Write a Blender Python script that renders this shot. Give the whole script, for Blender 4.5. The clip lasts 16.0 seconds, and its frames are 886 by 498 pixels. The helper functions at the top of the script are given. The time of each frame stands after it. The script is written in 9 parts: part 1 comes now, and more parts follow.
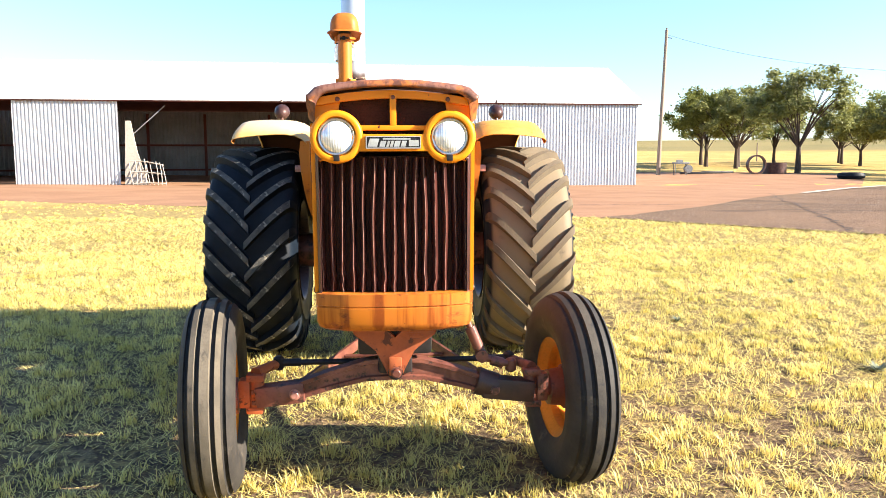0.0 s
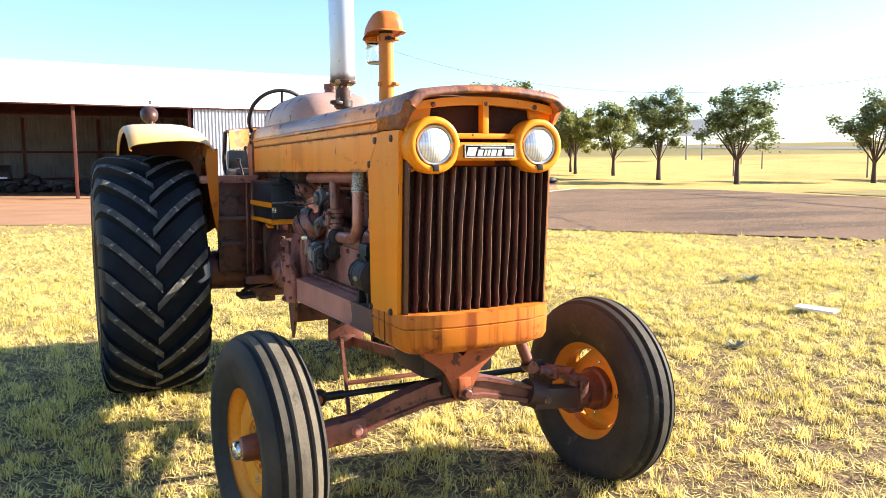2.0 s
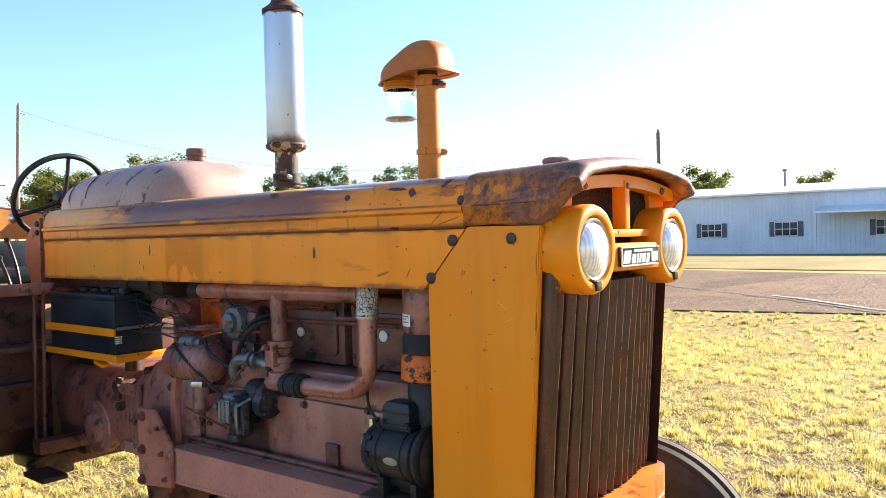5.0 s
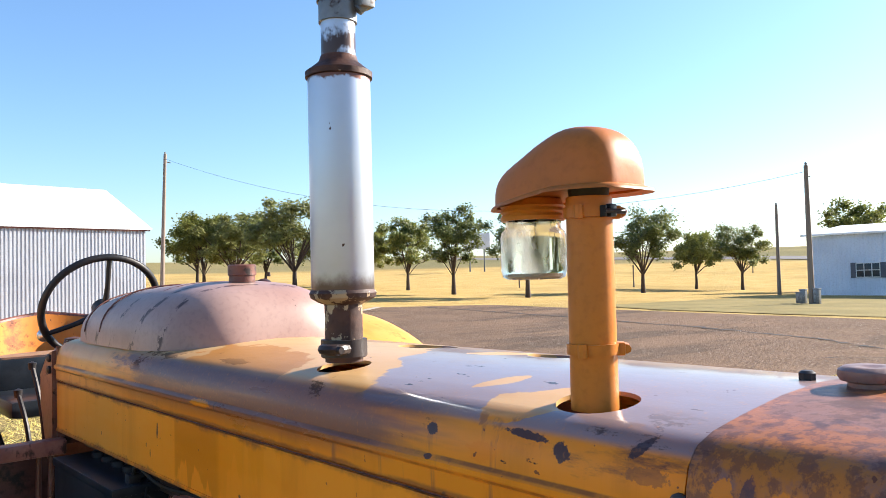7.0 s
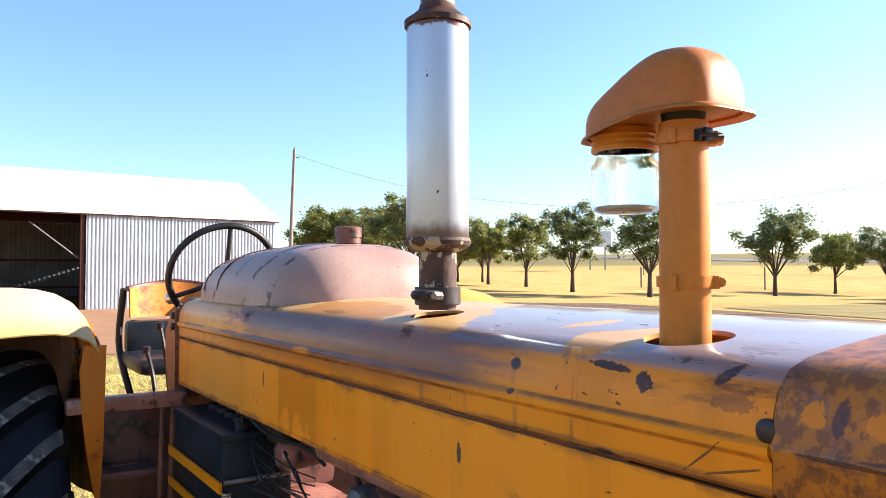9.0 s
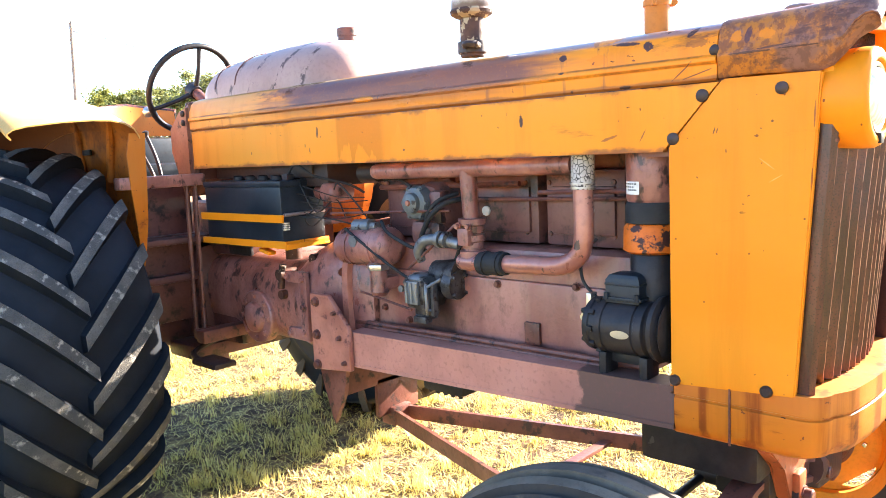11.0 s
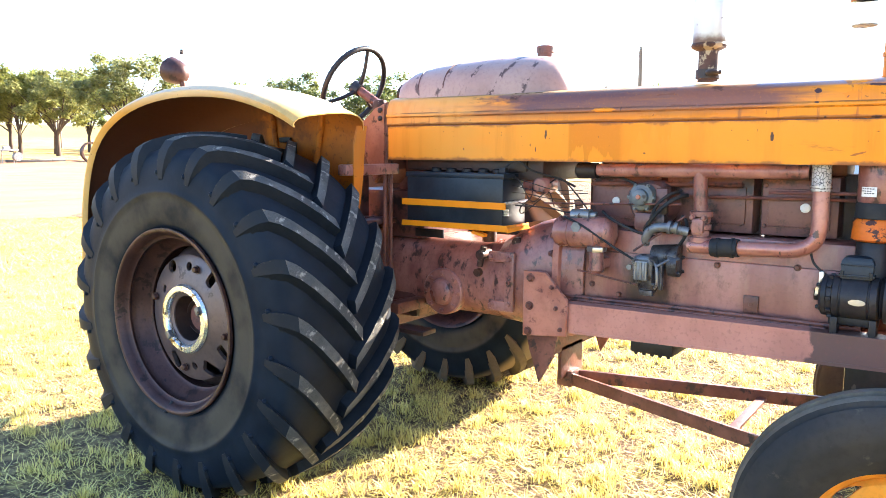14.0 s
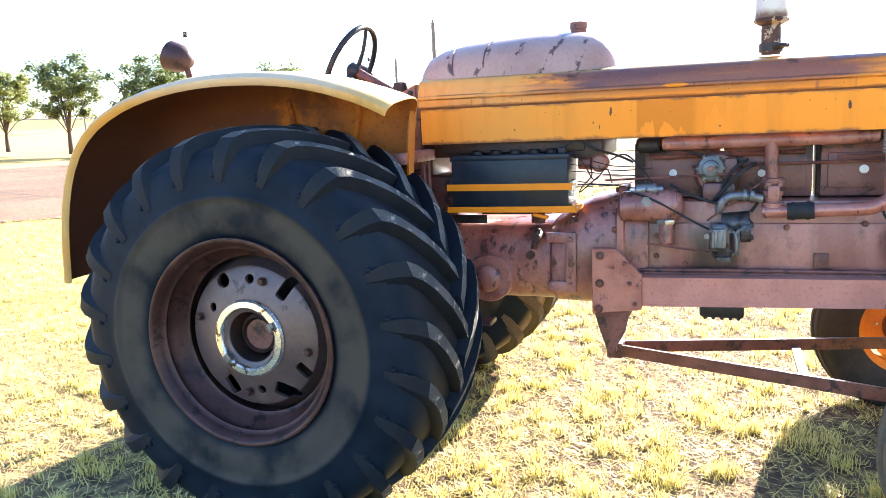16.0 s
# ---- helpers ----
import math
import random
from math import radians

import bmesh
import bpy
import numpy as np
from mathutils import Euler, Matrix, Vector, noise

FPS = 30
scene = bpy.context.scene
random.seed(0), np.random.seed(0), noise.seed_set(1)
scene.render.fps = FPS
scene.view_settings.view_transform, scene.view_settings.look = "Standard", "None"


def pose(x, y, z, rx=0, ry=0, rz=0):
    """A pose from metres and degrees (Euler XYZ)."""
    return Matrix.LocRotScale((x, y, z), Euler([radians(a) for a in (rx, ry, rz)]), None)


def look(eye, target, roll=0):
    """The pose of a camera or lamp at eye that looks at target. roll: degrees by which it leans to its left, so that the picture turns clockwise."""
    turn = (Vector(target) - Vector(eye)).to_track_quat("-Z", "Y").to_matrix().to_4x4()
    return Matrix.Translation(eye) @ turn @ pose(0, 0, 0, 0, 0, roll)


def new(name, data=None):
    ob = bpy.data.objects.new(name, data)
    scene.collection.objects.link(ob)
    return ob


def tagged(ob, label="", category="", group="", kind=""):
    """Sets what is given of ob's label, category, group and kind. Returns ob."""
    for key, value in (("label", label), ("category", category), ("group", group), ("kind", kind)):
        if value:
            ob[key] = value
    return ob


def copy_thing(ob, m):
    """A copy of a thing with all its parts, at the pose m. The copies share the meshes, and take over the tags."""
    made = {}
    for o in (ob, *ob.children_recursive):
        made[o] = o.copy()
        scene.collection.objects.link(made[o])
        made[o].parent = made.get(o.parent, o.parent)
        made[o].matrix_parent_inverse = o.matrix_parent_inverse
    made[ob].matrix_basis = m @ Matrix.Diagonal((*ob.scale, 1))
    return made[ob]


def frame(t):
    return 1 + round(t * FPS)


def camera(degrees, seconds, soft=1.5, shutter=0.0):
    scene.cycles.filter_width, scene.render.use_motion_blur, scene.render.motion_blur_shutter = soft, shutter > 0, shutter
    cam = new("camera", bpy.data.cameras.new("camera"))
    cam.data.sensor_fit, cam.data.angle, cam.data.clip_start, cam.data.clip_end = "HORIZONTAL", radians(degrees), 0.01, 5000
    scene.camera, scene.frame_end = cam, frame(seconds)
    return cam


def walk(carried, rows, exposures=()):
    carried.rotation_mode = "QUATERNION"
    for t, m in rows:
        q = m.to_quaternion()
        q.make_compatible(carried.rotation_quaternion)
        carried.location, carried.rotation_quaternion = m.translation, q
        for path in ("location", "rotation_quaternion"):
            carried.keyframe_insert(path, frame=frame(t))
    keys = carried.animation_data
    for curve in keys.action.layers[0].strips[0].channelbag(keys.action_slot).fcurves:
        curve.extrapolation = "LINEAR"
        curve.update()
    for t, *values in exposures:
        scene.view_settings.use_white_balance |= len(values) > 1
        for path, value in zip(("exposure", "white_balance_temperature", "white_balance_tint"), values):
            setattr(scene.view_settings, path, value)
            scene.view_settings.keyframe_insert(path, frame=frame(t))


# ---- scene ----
cam = camera(59.9, 16.0, soft=0.8)

PATH = [
    (0, (-0.02, -2.907, 1.338), (0.12, -0.925, 1.113), -0.2),
    (0.5, (-0.346, -2.865, 1.339), (0.012, -0.909, 1.119), -0.0),
    (1, (-0.658, -2.793, 1.326), (-0.117, -0.88, 1.108), -0.1),
    (1.5, (-0.971, -2.601, 1.338), (-0.266, -0.742, 1.122), -0.2),
    (2, (-1.304, -2.43, 1.355), (-0.442, -0.637, 1.144), -0.5),
    (2.5, (-1.55, -2.236, 1.351), (-0.545, -0.519, 1.146), -0.8),
    (3, (-1.745, -2.006, 1.364), (-0.578, -0.393, 1.175), -1.3),
    (5.5, (-1.585, -0.635, 1.524), (-0.01, 0.599, 1.523), -1.5),
    (6, (-1.353, -0.457, 1.609), (0.177, 0.83, 1.665), -2.5),
    (6.5, (-1.156, -0.292, 1.703), (0.303, 1.075, 1.766), -3.0),
    (7, (-0.965, -0.225, 1.769), (0.363, 1.269, 1.838), -1.4),
    (7.5, (-0.823, -0.227, 1.801), (0.343, 1.396, 1.886), 0.6),
    (8, (-0.767, -0.218, 1.794), (0.274, 1.488, 1.887), 1.9),
    (8.5, (-0.77, -0.224, 1.784), (0.24, 1.5, 1.874), 1.4),
    (9, (-0.922, -0.239, 1.684), (0.16, 1.442, 1.748), 0.0),
    (9.5, (-1.147, -0.242, 1.524), (0.05, 1.36, 1.528), -1.5),
    (10, (-1.354, -0.347, 1.404), (-0.038, 1.157, 1.325), -2.3),
    (12.5, (-2.614, -0.522, 1.359), (-1.097, 0.724, 0.976), -1.3),
    (13, (-2.76, -0.355, 1.372), (-1.231, 0.897, 1.063), -0.4),
    (13.5, (-2.812, -0.131, 1.366), (-1.246, 1.086, 1.101), 0.3),
    (14, (-2.924, 0.092, 1.382), (-1.31, 1.246, 1.125), 0.3),
    (14.5, (-3.036, 0.344, 1.414), (-1.355, 1.392, 1.135), -0.6),
    (15, (-3.081, 0.576, 1.411), (-1.275, 1.38, 1.108), 0.7),
    (15.5, (-3.193, 0.808, 1.415), (-1.351, 1.524, 1.104), -1.1),
    (16, (-3.302, 1.092, 1.432), (-1.45, 1.77, 1.104), -2.5),
]
EXPOSURES = [(0.0, 2.17, 6350, 11), (3.2, 2.17, 6330, 11), (5.3, 2.12, 6200, 11), (6.0, 1.84, 6050, 11), (6.8, 1.72, 6050, 11), (8.0, 1.75, 6100, 11), (8.8, 1.85, 6200, 12),
             (9.5, 2.3, 6250, 13), (10.2, 2.95, 6300, 14), (12.3, 3.58, 6650, 15), (14.5, 3.34, 6250, 14), (16.0, 3.20, 5900, 13)]
walk(cam, [(t, look(eye, to, lean)) for t, eye, to, lean in PATH], EXPOSURES)

# ---- light ----
SUN_EL, SUN_AZ = 25.0, -16.0          # degrees; azimuth from +x towards +y
sun_dir = Vector((math.cos(radians(SUN_EL)) * math.cos(radians(SUN_AZ)),
                  math.cos(radians(SUN_EL)) * math.sin(radians(SUN_AZ)), math.sin(radians(SUN_EL))))
world = bpy.data.worlds.new("sky")
scene.world = world
world.use_nodes = True
wn = world.node_tree
sky = wn.nodes.new("ShaderNodeTexSky")
sky.sky_type, sky.sun_disc = "NISHITA", False
sky.sun_elevation, sky.sun_rotation = radians(SUN_EL), math.atan2(sun_dir.x, sun_dir.y)
sky.air_density, sky.dust_density, sky.ozone_density = 1.12, 0.5, 4.5
wn.links.new(sky.outputs[0], wn.nodes["Background"].inputs[0])
wn.nodes["Background"].inputs[1].default_value = 0.072
sun_data = bpy.data.lights.new("sun", "SUN")
sun_data.energy, sun_data.angle, sun_data.color = 5.0, radians(0.6), (1.0, 0.89, 0.72)
sun_lamp = new("sun", sun_data)
sun_lamp.matrix_world = look(sun_dir * 60, (0, 0, 0))

# ---- materials ----
def material(name):
    m = bpy.data.materials.new(name)
    m.use_nodes = True
    nt = m.node_tree
    return m, nt, nt.nodes["Principled BSDF"]


def node(nt, kind, links=None, **values):
    n = nt.nodes.new(kind)
    for key, v in values.items():
        if key == "operation":
            n.operation = v
        elif key == "data_type":
            n.data_type = v
        elif key == "feature":
            n.feature = v
        elif key == "blend_type":
            n.blend_type = v
        else:
            n.inputs[key.replace("_", " ")].default_value = v
    for slot, out in (links or {}).items():
        nt.links.new(out, n.inputs[slot])
    return n


def coords(nt, stretch=(1, 1, 1), local=False):
    tc = node(nt, "ShaderNodeTexCoord")
    mp = node(nt, "ShaderNodeMapping", {"Vector": tc.outputs["Object"]})
    mp.inputs["Scale"].default_value = stretch
    return mp.outputs[0]


def grain(nt, scale, stretch=(1, 1, 1), detail=5.0, rough=0.55):
    return node(nt, "ShaderNodeTexNoise", {"Vector": coords(nt, stretch)}, Scale=scale, Detail=detail, Roughness=rough).outputs[0]


def step(nt, value, lo, hi):
    mr = node(nt, "ShaderNodeMapRange", {"Value": value})
    mr.inputs[1].default_value, mr.inputs[2].default_value = lo, hi
    mr.interpolation_type = "SMOOTHSTEP"
    return mr.outputs[0]


def mix(nt, fac, a, b):
    mx = nt.nodes.new("ShaderNodeMix")
    mx.data_type = "RGBA"
    for slot, v in ((0, fac), (6, a), (7, b)):
        if isinstance(v, (tuple, float, int)):
            mx.inputs[slot].default_value = (*v, 1.0) if isinstance(v, tuple) else v
        else:
            nt.links.new(v, mx.inputs[slot])
    return mx.outputs[2]


def mul(nt, a, b):
    m = nt.nodes.new("ShaderNodeMath")
    m.operation = "MULTIPLY"
    for i, v in enumerate((a, b)):
        if isinstance(v, (float, int)):
            m.inputs[i].default_value = v
        else:
            nt.links.new(v, m.inputs[i])
    return m.outputs[0]


def relief(nt, bsdf, height, strength, distance):
    b = node(nt, "ShaderNodeBump", {"Height": height}, Strength=strength, Distance=distance)
    nt.links.new(b.outputs[0], bsdf.inputs["Normal"])


def worn(name, base, second, rough=0.5, metal=0.0, big=6.0, fine=60.0, spots=None, spot_amount=0.62, bump=0.15, stretch=(1, 1, 1), coat=0.0, soft=0.05, gloss=0.25):
    """A weathered surface: two tones at a large scale, grain at a small one, and optional spots of a third colour."""
    m, nt, b = material(name)
    g1, g2 = grain(nt, big, stretch), grain(nt, fine)
    c = mix(nt, step(nt, g1, 0.35, 0.68), base, second)
    c = mix(nt, mul(nt, step(nt, g2, 0.45, 0.75), 0.35), c, tuple(v * 0.55 for v in base))
    if spots:
        g3 = grain(nt, big * 2.3, stretch, 8.0, 0.65)
        c = mix(nt, step(nt, g3, spot_amount, spot_amount + soft), c, spots)
    nt.links.new(c, b.inputs["Base Color"])
    r = node(nt, "ShaderNodeMapRange", {"Value": g1})
    r.inputs[3].default_value, r.inputs[4].default_value = max(rough - 0.12, 0.05), min(rough + 0.15, 1.0)
    nt.links.new(r.outputs[0], b.inputs["Roughness"])
    b.inputs["Metallic"].default_value = metal
    b.inputs["Coat Weight"].default_value = coat
    b.inputs["Specular IOR Level"].default_value = gloss
    relief(nt, b, g2, bump, 0.004)
    return m


def yellow_paint(name, base, faded, burnt, burn_lo, chips, rough, run=0.3, fresh=None, band=None, pale=None, streak=None, gloss=0.25, flow=(1.0, 0.45, 2.6), rusty=(), size=3.2, spatter=0.0, crown_glare=None, marks=()):
    """Old tractor paint: faded areas, burnt purple-brown patches, thin runs, small dark chips.
    fresh: a stretch of newer amber paint; band: the stretch of a sheet that is burnt most; pale: where it bleaches; streak: colour of rust runs."""
    m, nt, b = material(name)
    b.inputs["Specular IOR Level"].default_value = gloss
    sep = node(nt, "ShaderNodeSeparateXYZ", {"Vector": coords(nt)})
    yy, zz = sep.outputs[1], sep.outputs[2]
    g1 = grain(nt, 3.0, (1, 0.7, 1.2), 6.0)
    c = mix(nt, step(nt, g1, 0.38, 0.62), base, faded)
    if pale:
        wander = node(nt, "ShaderNodeMath", {0: yy, 1: mul(nt, g1, 0.6)}, operation="ADD").outputs[0]
        c = mix(nt, mul(nt, step(nt, wander, pale[0], pale[1]), 0.55), c, pale[2])
    runs = grain(nt, 7.0, (1.5, 1.5, 0.12), 6.0, 0.65)
    c = mix(nt, mul(nt, step(nt, runs, 0.48, 0.66), run), c, tuple(v * 0.55 for v in base))
    if streak:
        thin = grain(nt, 22.0, (1.0, 1.0, 0.05), 4.0, 0.55)
        c = mix(nt, mul(nt, step(nt, thin, 0.50, 0.66), 0.8), c, streak)
    if fresh:
        # newer amber paint brushed over one stretch, its front end running out in drips
        drip = grain(nt, 26.0, (0.2, 1.0, 0.05), 3.0, 0.5)
        run_len = node(nt, "ShaderNodeMapRange", {"Value": drip})
        run_len.inputs[1].default_value, run_len.inputs[2].default_value, run_len.inputs[3].default_value, run_len.inputs[4].default_value = 0.32, 0.68, 1.468, 1.345
        fall = node(nt, "ShaderNodeMapRange", {"Value": yy})
        fall.inputs[1].default_value, fall.inputs[2].default_value, fall.inputs[3].default_value, fall.inputs[4].default_value = fresh[0], fresh[1] - 0.15, 0.11, -0.06
        tip = node(nt, "ShaderNodeMath", {0: run_len.outputs[0], 1: fall.outputs[0]}, operation="ADD").outputs[0]
        below = node(nt, "ShaderNodeMath", {0: zz, 1: tip}, operation="SUBTRACT").outputs[0]
        area = mul(nt, step(nt, below, -0.003, 0.006), mul(nt, step(nt, yy, fresh[0], fresh[0] + 0.02), step(nt, yy, fresh[1], fresh[1] - 0.012)))
        c = mix(nt, mul(nt, area, 0.60), c, (0.78, 0.240, 0.0006))
        heavy = mul(nt, step(nt, yy, fresh[1] - 0.23, fresh[1] - 0.20), area)
        c = mix(nt, mul(nt, heavy, 0.92), c, (0.64, 0.188, 0.0001))
    g2 = grain(nt, size, flow, 8.0, 0.66)
    if band:
        mid = mul(nt, step(nt, yy, band[0], band[0] + 0.45), step(nt, yy, band[1], band[1] - 0.30))
        more = node(nt, "ShaderNodeMath", {0: g2, 1: mul(nt, mul(nt, mid, step(nt, zz, 1.495, 1.545)), 0.165)}, operation="ADD").outputs[0]
    else:
        more = g2
    c = mix(nt, mul(nt, step(nt, more, burn_lo, burn_lo + 0.10), 0.92), c, burnt)
    g5 = grain(nt, 17.0, (1.0, 0.4, 1.3), 9.0, 0.68)
    c = mix(nt, mul(nt, mul(nt, step(nt, g5, 0.52, 0.60), step(nt, more, burn_lo - 0.04, burn_lo + 0.06)), 0.8), c, tuple(v * 0.4 for v in burnt))
    if band:
        # sun-bleached tan over the flat top, amber left under spills, and a glossy violet-grey bloom with sharp stain edges
        c = mix(nt, mul(nt, step(nt, zz, 1.590, 1.604), 0.85), c, (0.50, 0.335, 0.155))
        smear = mul(nt, step(nt, grain(nt, 3.4, (1.0, 0.6, 1), 4.0, 0.55), 0.53, 0.62), step(nt, zz, 1.585, 1.600))
        c = mix(nt, mul(nt, smear, 0.45), c, (0.40, 0.20, 0.075))
        flat = step(nt, zz, 1.580, 1.590)
        ragged = node(nt, "ShaderNodeMath", {0: mul(nt, grain(nt, 3.4, (1.0, 1.0, 1), 3.0, 0.5), 1.1), 1: mul(nt, grain(nt, 19.0, (1.0, 1.0, 1), 3.0, 0.5), 0.9)}, operation="ADD").outputs[0]

        def stain(cx, cy, turn, along, across):
            """A stain with a sharp, wandering outline on the flat of the hood."""
            place = node(nt, "ShaderNodeMapping", {"Vector": coords(nt)}, Location=(cx, cy, 1.605), Rotation=(0, 0, turn), Scale=(across, along, 10.0))
            place.vector_type = "TEXTURE"
            far = node(nt, "ShaderNodeVectorMath", {0: place.outputs[0]}, operation="LENGTH").outputs["Value"]
            reach = node(nt, "ShaderNodeMath", {0: far, 1: ragged}, operation="ADD").outputs[0]
            return mul(nt, step(nt, reach, 2.00, 1.95), flat)

        for cx, cy, turn, along, across, tint in ((-0.23, 1.22, -0.25, 0.24, 0.13, (0.36, 0.145, 0.020)), (-0.30, 0.67, 0.25, 0.13, 0.05, (0.36, 0.145, 0.012)), (0.16, 1.25, 0.3, 0.20, 0.08, (0.30, 0.13, 0.03))):
            c = mix(nt, mul(nt, stain(cx, cy, turn, along, across), 0.85), c, tint)
        # violet-grey bloom over the front of the hood, behind a slanting ragged line, with islands of bare tan
        slant = node(nt, "ShaderNodeMath", {0: yy, 1: mul(nt, sep.outputs[0], -0.72)}, operation="ADD").outputs[0]
        slant = node(nt, "ShaderNodeMath", {0: slant, 1: mul(nt, ragged, 0.13)}, operation="ADD").outputs[0]
        bloom = mul(nt, mul(nt, step(nt, slant, 1.075, 1.060), flat), step(nt, sep.outputs[0], -0.300, -0.285))
        for cx, cy, turn, along, across in ((-0.158, 0.558, 1.2, 0.052, 0.022), (0.075, 0.775, 1.0, 0.085, 0.032), (-0.215, 0.425, 0.9, 0.10, 0.060)):
            isle = stain(cx, cy, turn, along, across)
            bare_tan = node(nt, "ShaderNodeMath", {1: isle}, operation="SUBTRACT")
            bare_tan.inputs[0].default_value = 1.0
            bloom = mul(nt, bloom, bare_tan.outputs[0])
        c = mix(nt, mul(nt, bloom, 0.88), c, (0.225, 0.165, 0.178))
        faint = mul(nt, mul(nt, bloom, step(nt, grain(nt, 5.0, (1, 0.7, 1), 5.0, 0.6), 0.48, 0.66)), 0.55)
        c = mix(nt, faint, c, (0.30, 0.165, 0.095))
        varnish = node(nt, "ShaderNodeMath", {0: mul(nt, bloom, 0.55)}, operation="ADD")
        varnish.inputs[1].default_value = 0.04
        nt.links.new(varnish.outputs[0], b.inputs["Coat Weight"])
        b.inputs["Coat Roughness"].default_value = 0.10
        # brown oil stain creeping along the shoulder
        side = mul(nt, step(nt, zz, 1.485, 1.535), step(nt, zz, 1.600, 1.590))
        window = mul(nt, step(nt, yy, 0.40, 0.85), step(nt, yy, 1.75, 1.30))
        wet = node(nt, "ShaderNodeMath", {0: grain(nt, 5.0, (1.0, 0.22, 2.2), 5.0, 0.6), 1: mul(nt, window, 0.225)}, operation="ADD").outputs[0]
        soaked = mul(nt, side, step(nt, wet, 0.50, 0.70))
        c = mix(nt, mul(nt, soaked, 0.88), c, (0.135, 0.060, 0.056))
        # thin brown runs from the shoulder down over the bead
        rills = mul(nt, step(nt, grain(nt, 30.0, (1.0, 1.0, 0.06), 4.0, 0.6), 0.56, 0.66), step(nt, grain(nt, 4.0, (1, 1, 0.4), 3.0), 0.44, 0.58))
        c = mix(nt, mul(nt, mul(nt, rills, step(nt, zz, 1.600, 1.590)), 0.65), c, (0.22, 0.080, 0.045))
        # broken brown lines above and below the pressed bead, rust along the folded bottom edge
        for z0 in (1.5185, 1.5335):
            line = mul(nt, step(nt, zz, z0 - 0.0035, z0 - 0.001), step(nt, zz, z0 + 0.0035, z0 + 0.001))
            c = mix(nt, mul(nt, line, mul(nt, step(nt, grain(nt, 7.0, (1, 0.8, 1), 6.0, 0.65), 0.44, 0.58), 0.75)), c, (0.16, 0.055, 0.024))
        sunk = node(nt, "ShaderNodeMath", {0: zz, 1: mul(nt, grain(nt, 11.0, (1, 0.7, 1), 5.0, 0.6), 0.022)}, operation="ADD").outputs[0]
        c = mix(nt, mul(nt, step(nt, sunk, 1.506, 1.500), 0.70), c, (0.17, 0.058, 0.028))
        edge = mul(nt, step(nt, zz, 1.560, 1.585), step(nt, zz, 1.612, 1.600))
        scar = mul(nt, edge, step(nt, grain(nt, 9.0, (1.0, 0.5, 1.0), 8.0, 0.7), 0.59, 0.63))
        c = mix(nt, mul(nt, scar, 0.75), c, (0.055, 0.026, 0.018))
    if crown_glare:
        # pale sky glare on top of the crown, mixed into the paint colour
        crown_height = node(nt, "ShaderNodeMath", {0: zz, 1: mul(nt, g1, 0.06)}, operation="ADD").outputs[0]
        c = mix(nt, mul(nt, step(nt, crown_height, crown_glare[0], crown_glare[1]), 0.62), c, crown_glare[2])
    if spatter:
        # fine rusty spatter with drips, thinner where the old yellow shows through
        fleck = step(nt, grain(nt, 55.0, (1, 1, 0.7), 6.0, 0.7), 0.47, 0.56)
        c = mix(nt, mul(nt, mul(nt, fleck, step(nt, grain(nt, 4.0, (1, 1, 0.5), 4.0), 0.34, 0.50)), spatter), c, (0.10, 0.040, 0.030))
        drip = mul(nt, step(nt, grain(nt, 13.0, (1, 1, 0.07), 5.0, 0.6), 0.55, 0.62), step(nt, grain(nt, 3.0), 0.46, 0.56))
        c = mix(nt, mul(nt, drip, 0.8), c, (0.070, 0.034, 0.034))
    g3 = grain(nt, 30.0, (1, 0.32, 1), 6.0, 0.6)
    g6 = grain(nt, 2.6, (1, 1, 1), 3.0)
    bare = mul(nt, step(nt, g3, chips, chips + 0.015), step(nt, g6, 0.50, 0.58))
    c = mix(nt, bare, c, (0.030, 0.018, 0.018))
    if band:
        bare = node(nt, "ShaderNodeMath", {0: bare, 1: scar}, operation="MAXIMUM").outputs[0]
    for y0, z0, hy, hz, turn, cover, *own in marks:
        # single scars and scratches on one side of the sheet
        place = node(nt, "ShaderNodeMapping", {"Vector": coords(nt)}, Location=(-0.303, y0, z0), Rotation=(radians(turn), 0, 0), Scale=(0.2, hy, hz))
        place.vector_type = "TEXTURE"
        far = node(nt, "ShaderNodeVectorMath", {0: place.outputs[0]}, operation="LENGTH").outputs["Value"]
        torn = node(nt, "ShaderNodeMath", {0: far, 1: mul(nt, grain(nt, 120.0, (1, 1, 1), 5.0, 0.7), 1.3)}, operation="ADD").outputs[0]
        c = mix(nt, mul(nt, step(nt, torn, 1.52, 1.36), cover), c, own[0] if own else (0.045, 0.026, 0.030))
    for low, high in rusty:
        # rust creeping from the folded edges
        ze = node(nt, "ShaderNodeMath", {0: zz, 1: mul(nt, grain(nt, 14.0, (1, 0.8, 1), 6.0, 0.65), 0.05)}, operation="ADD").outputs[0]
        c = mix(nt, mul(nt, step(nt, ze, high + 0.025, low + 0.025), 0.8), c, (0.17, 0.055, 0.028))
    g4 = grain(nt, 160.0, (1, 1, 1), 3.0)
    c = mix(nt, mul(nt, step(nt, g4, 0.55, 0.8), 0.25), c, faded)
    speck = grain(nt, 75.0, (1, 1, 1), 2.0, 0.4)
    c = mix(nt, mul(nt, step(nt, speck, 0.752, 0.765), 0.85), c, (0.12, 0.035, 0.02))
    nt.links.new(c, b.inputs["Base Color"])
    r = node(nt, "ShaderNodeMapRange", {"Value": g2})
    r.inputs[1].default_value, r.inputs[2].default_value = 0.35, 0.65
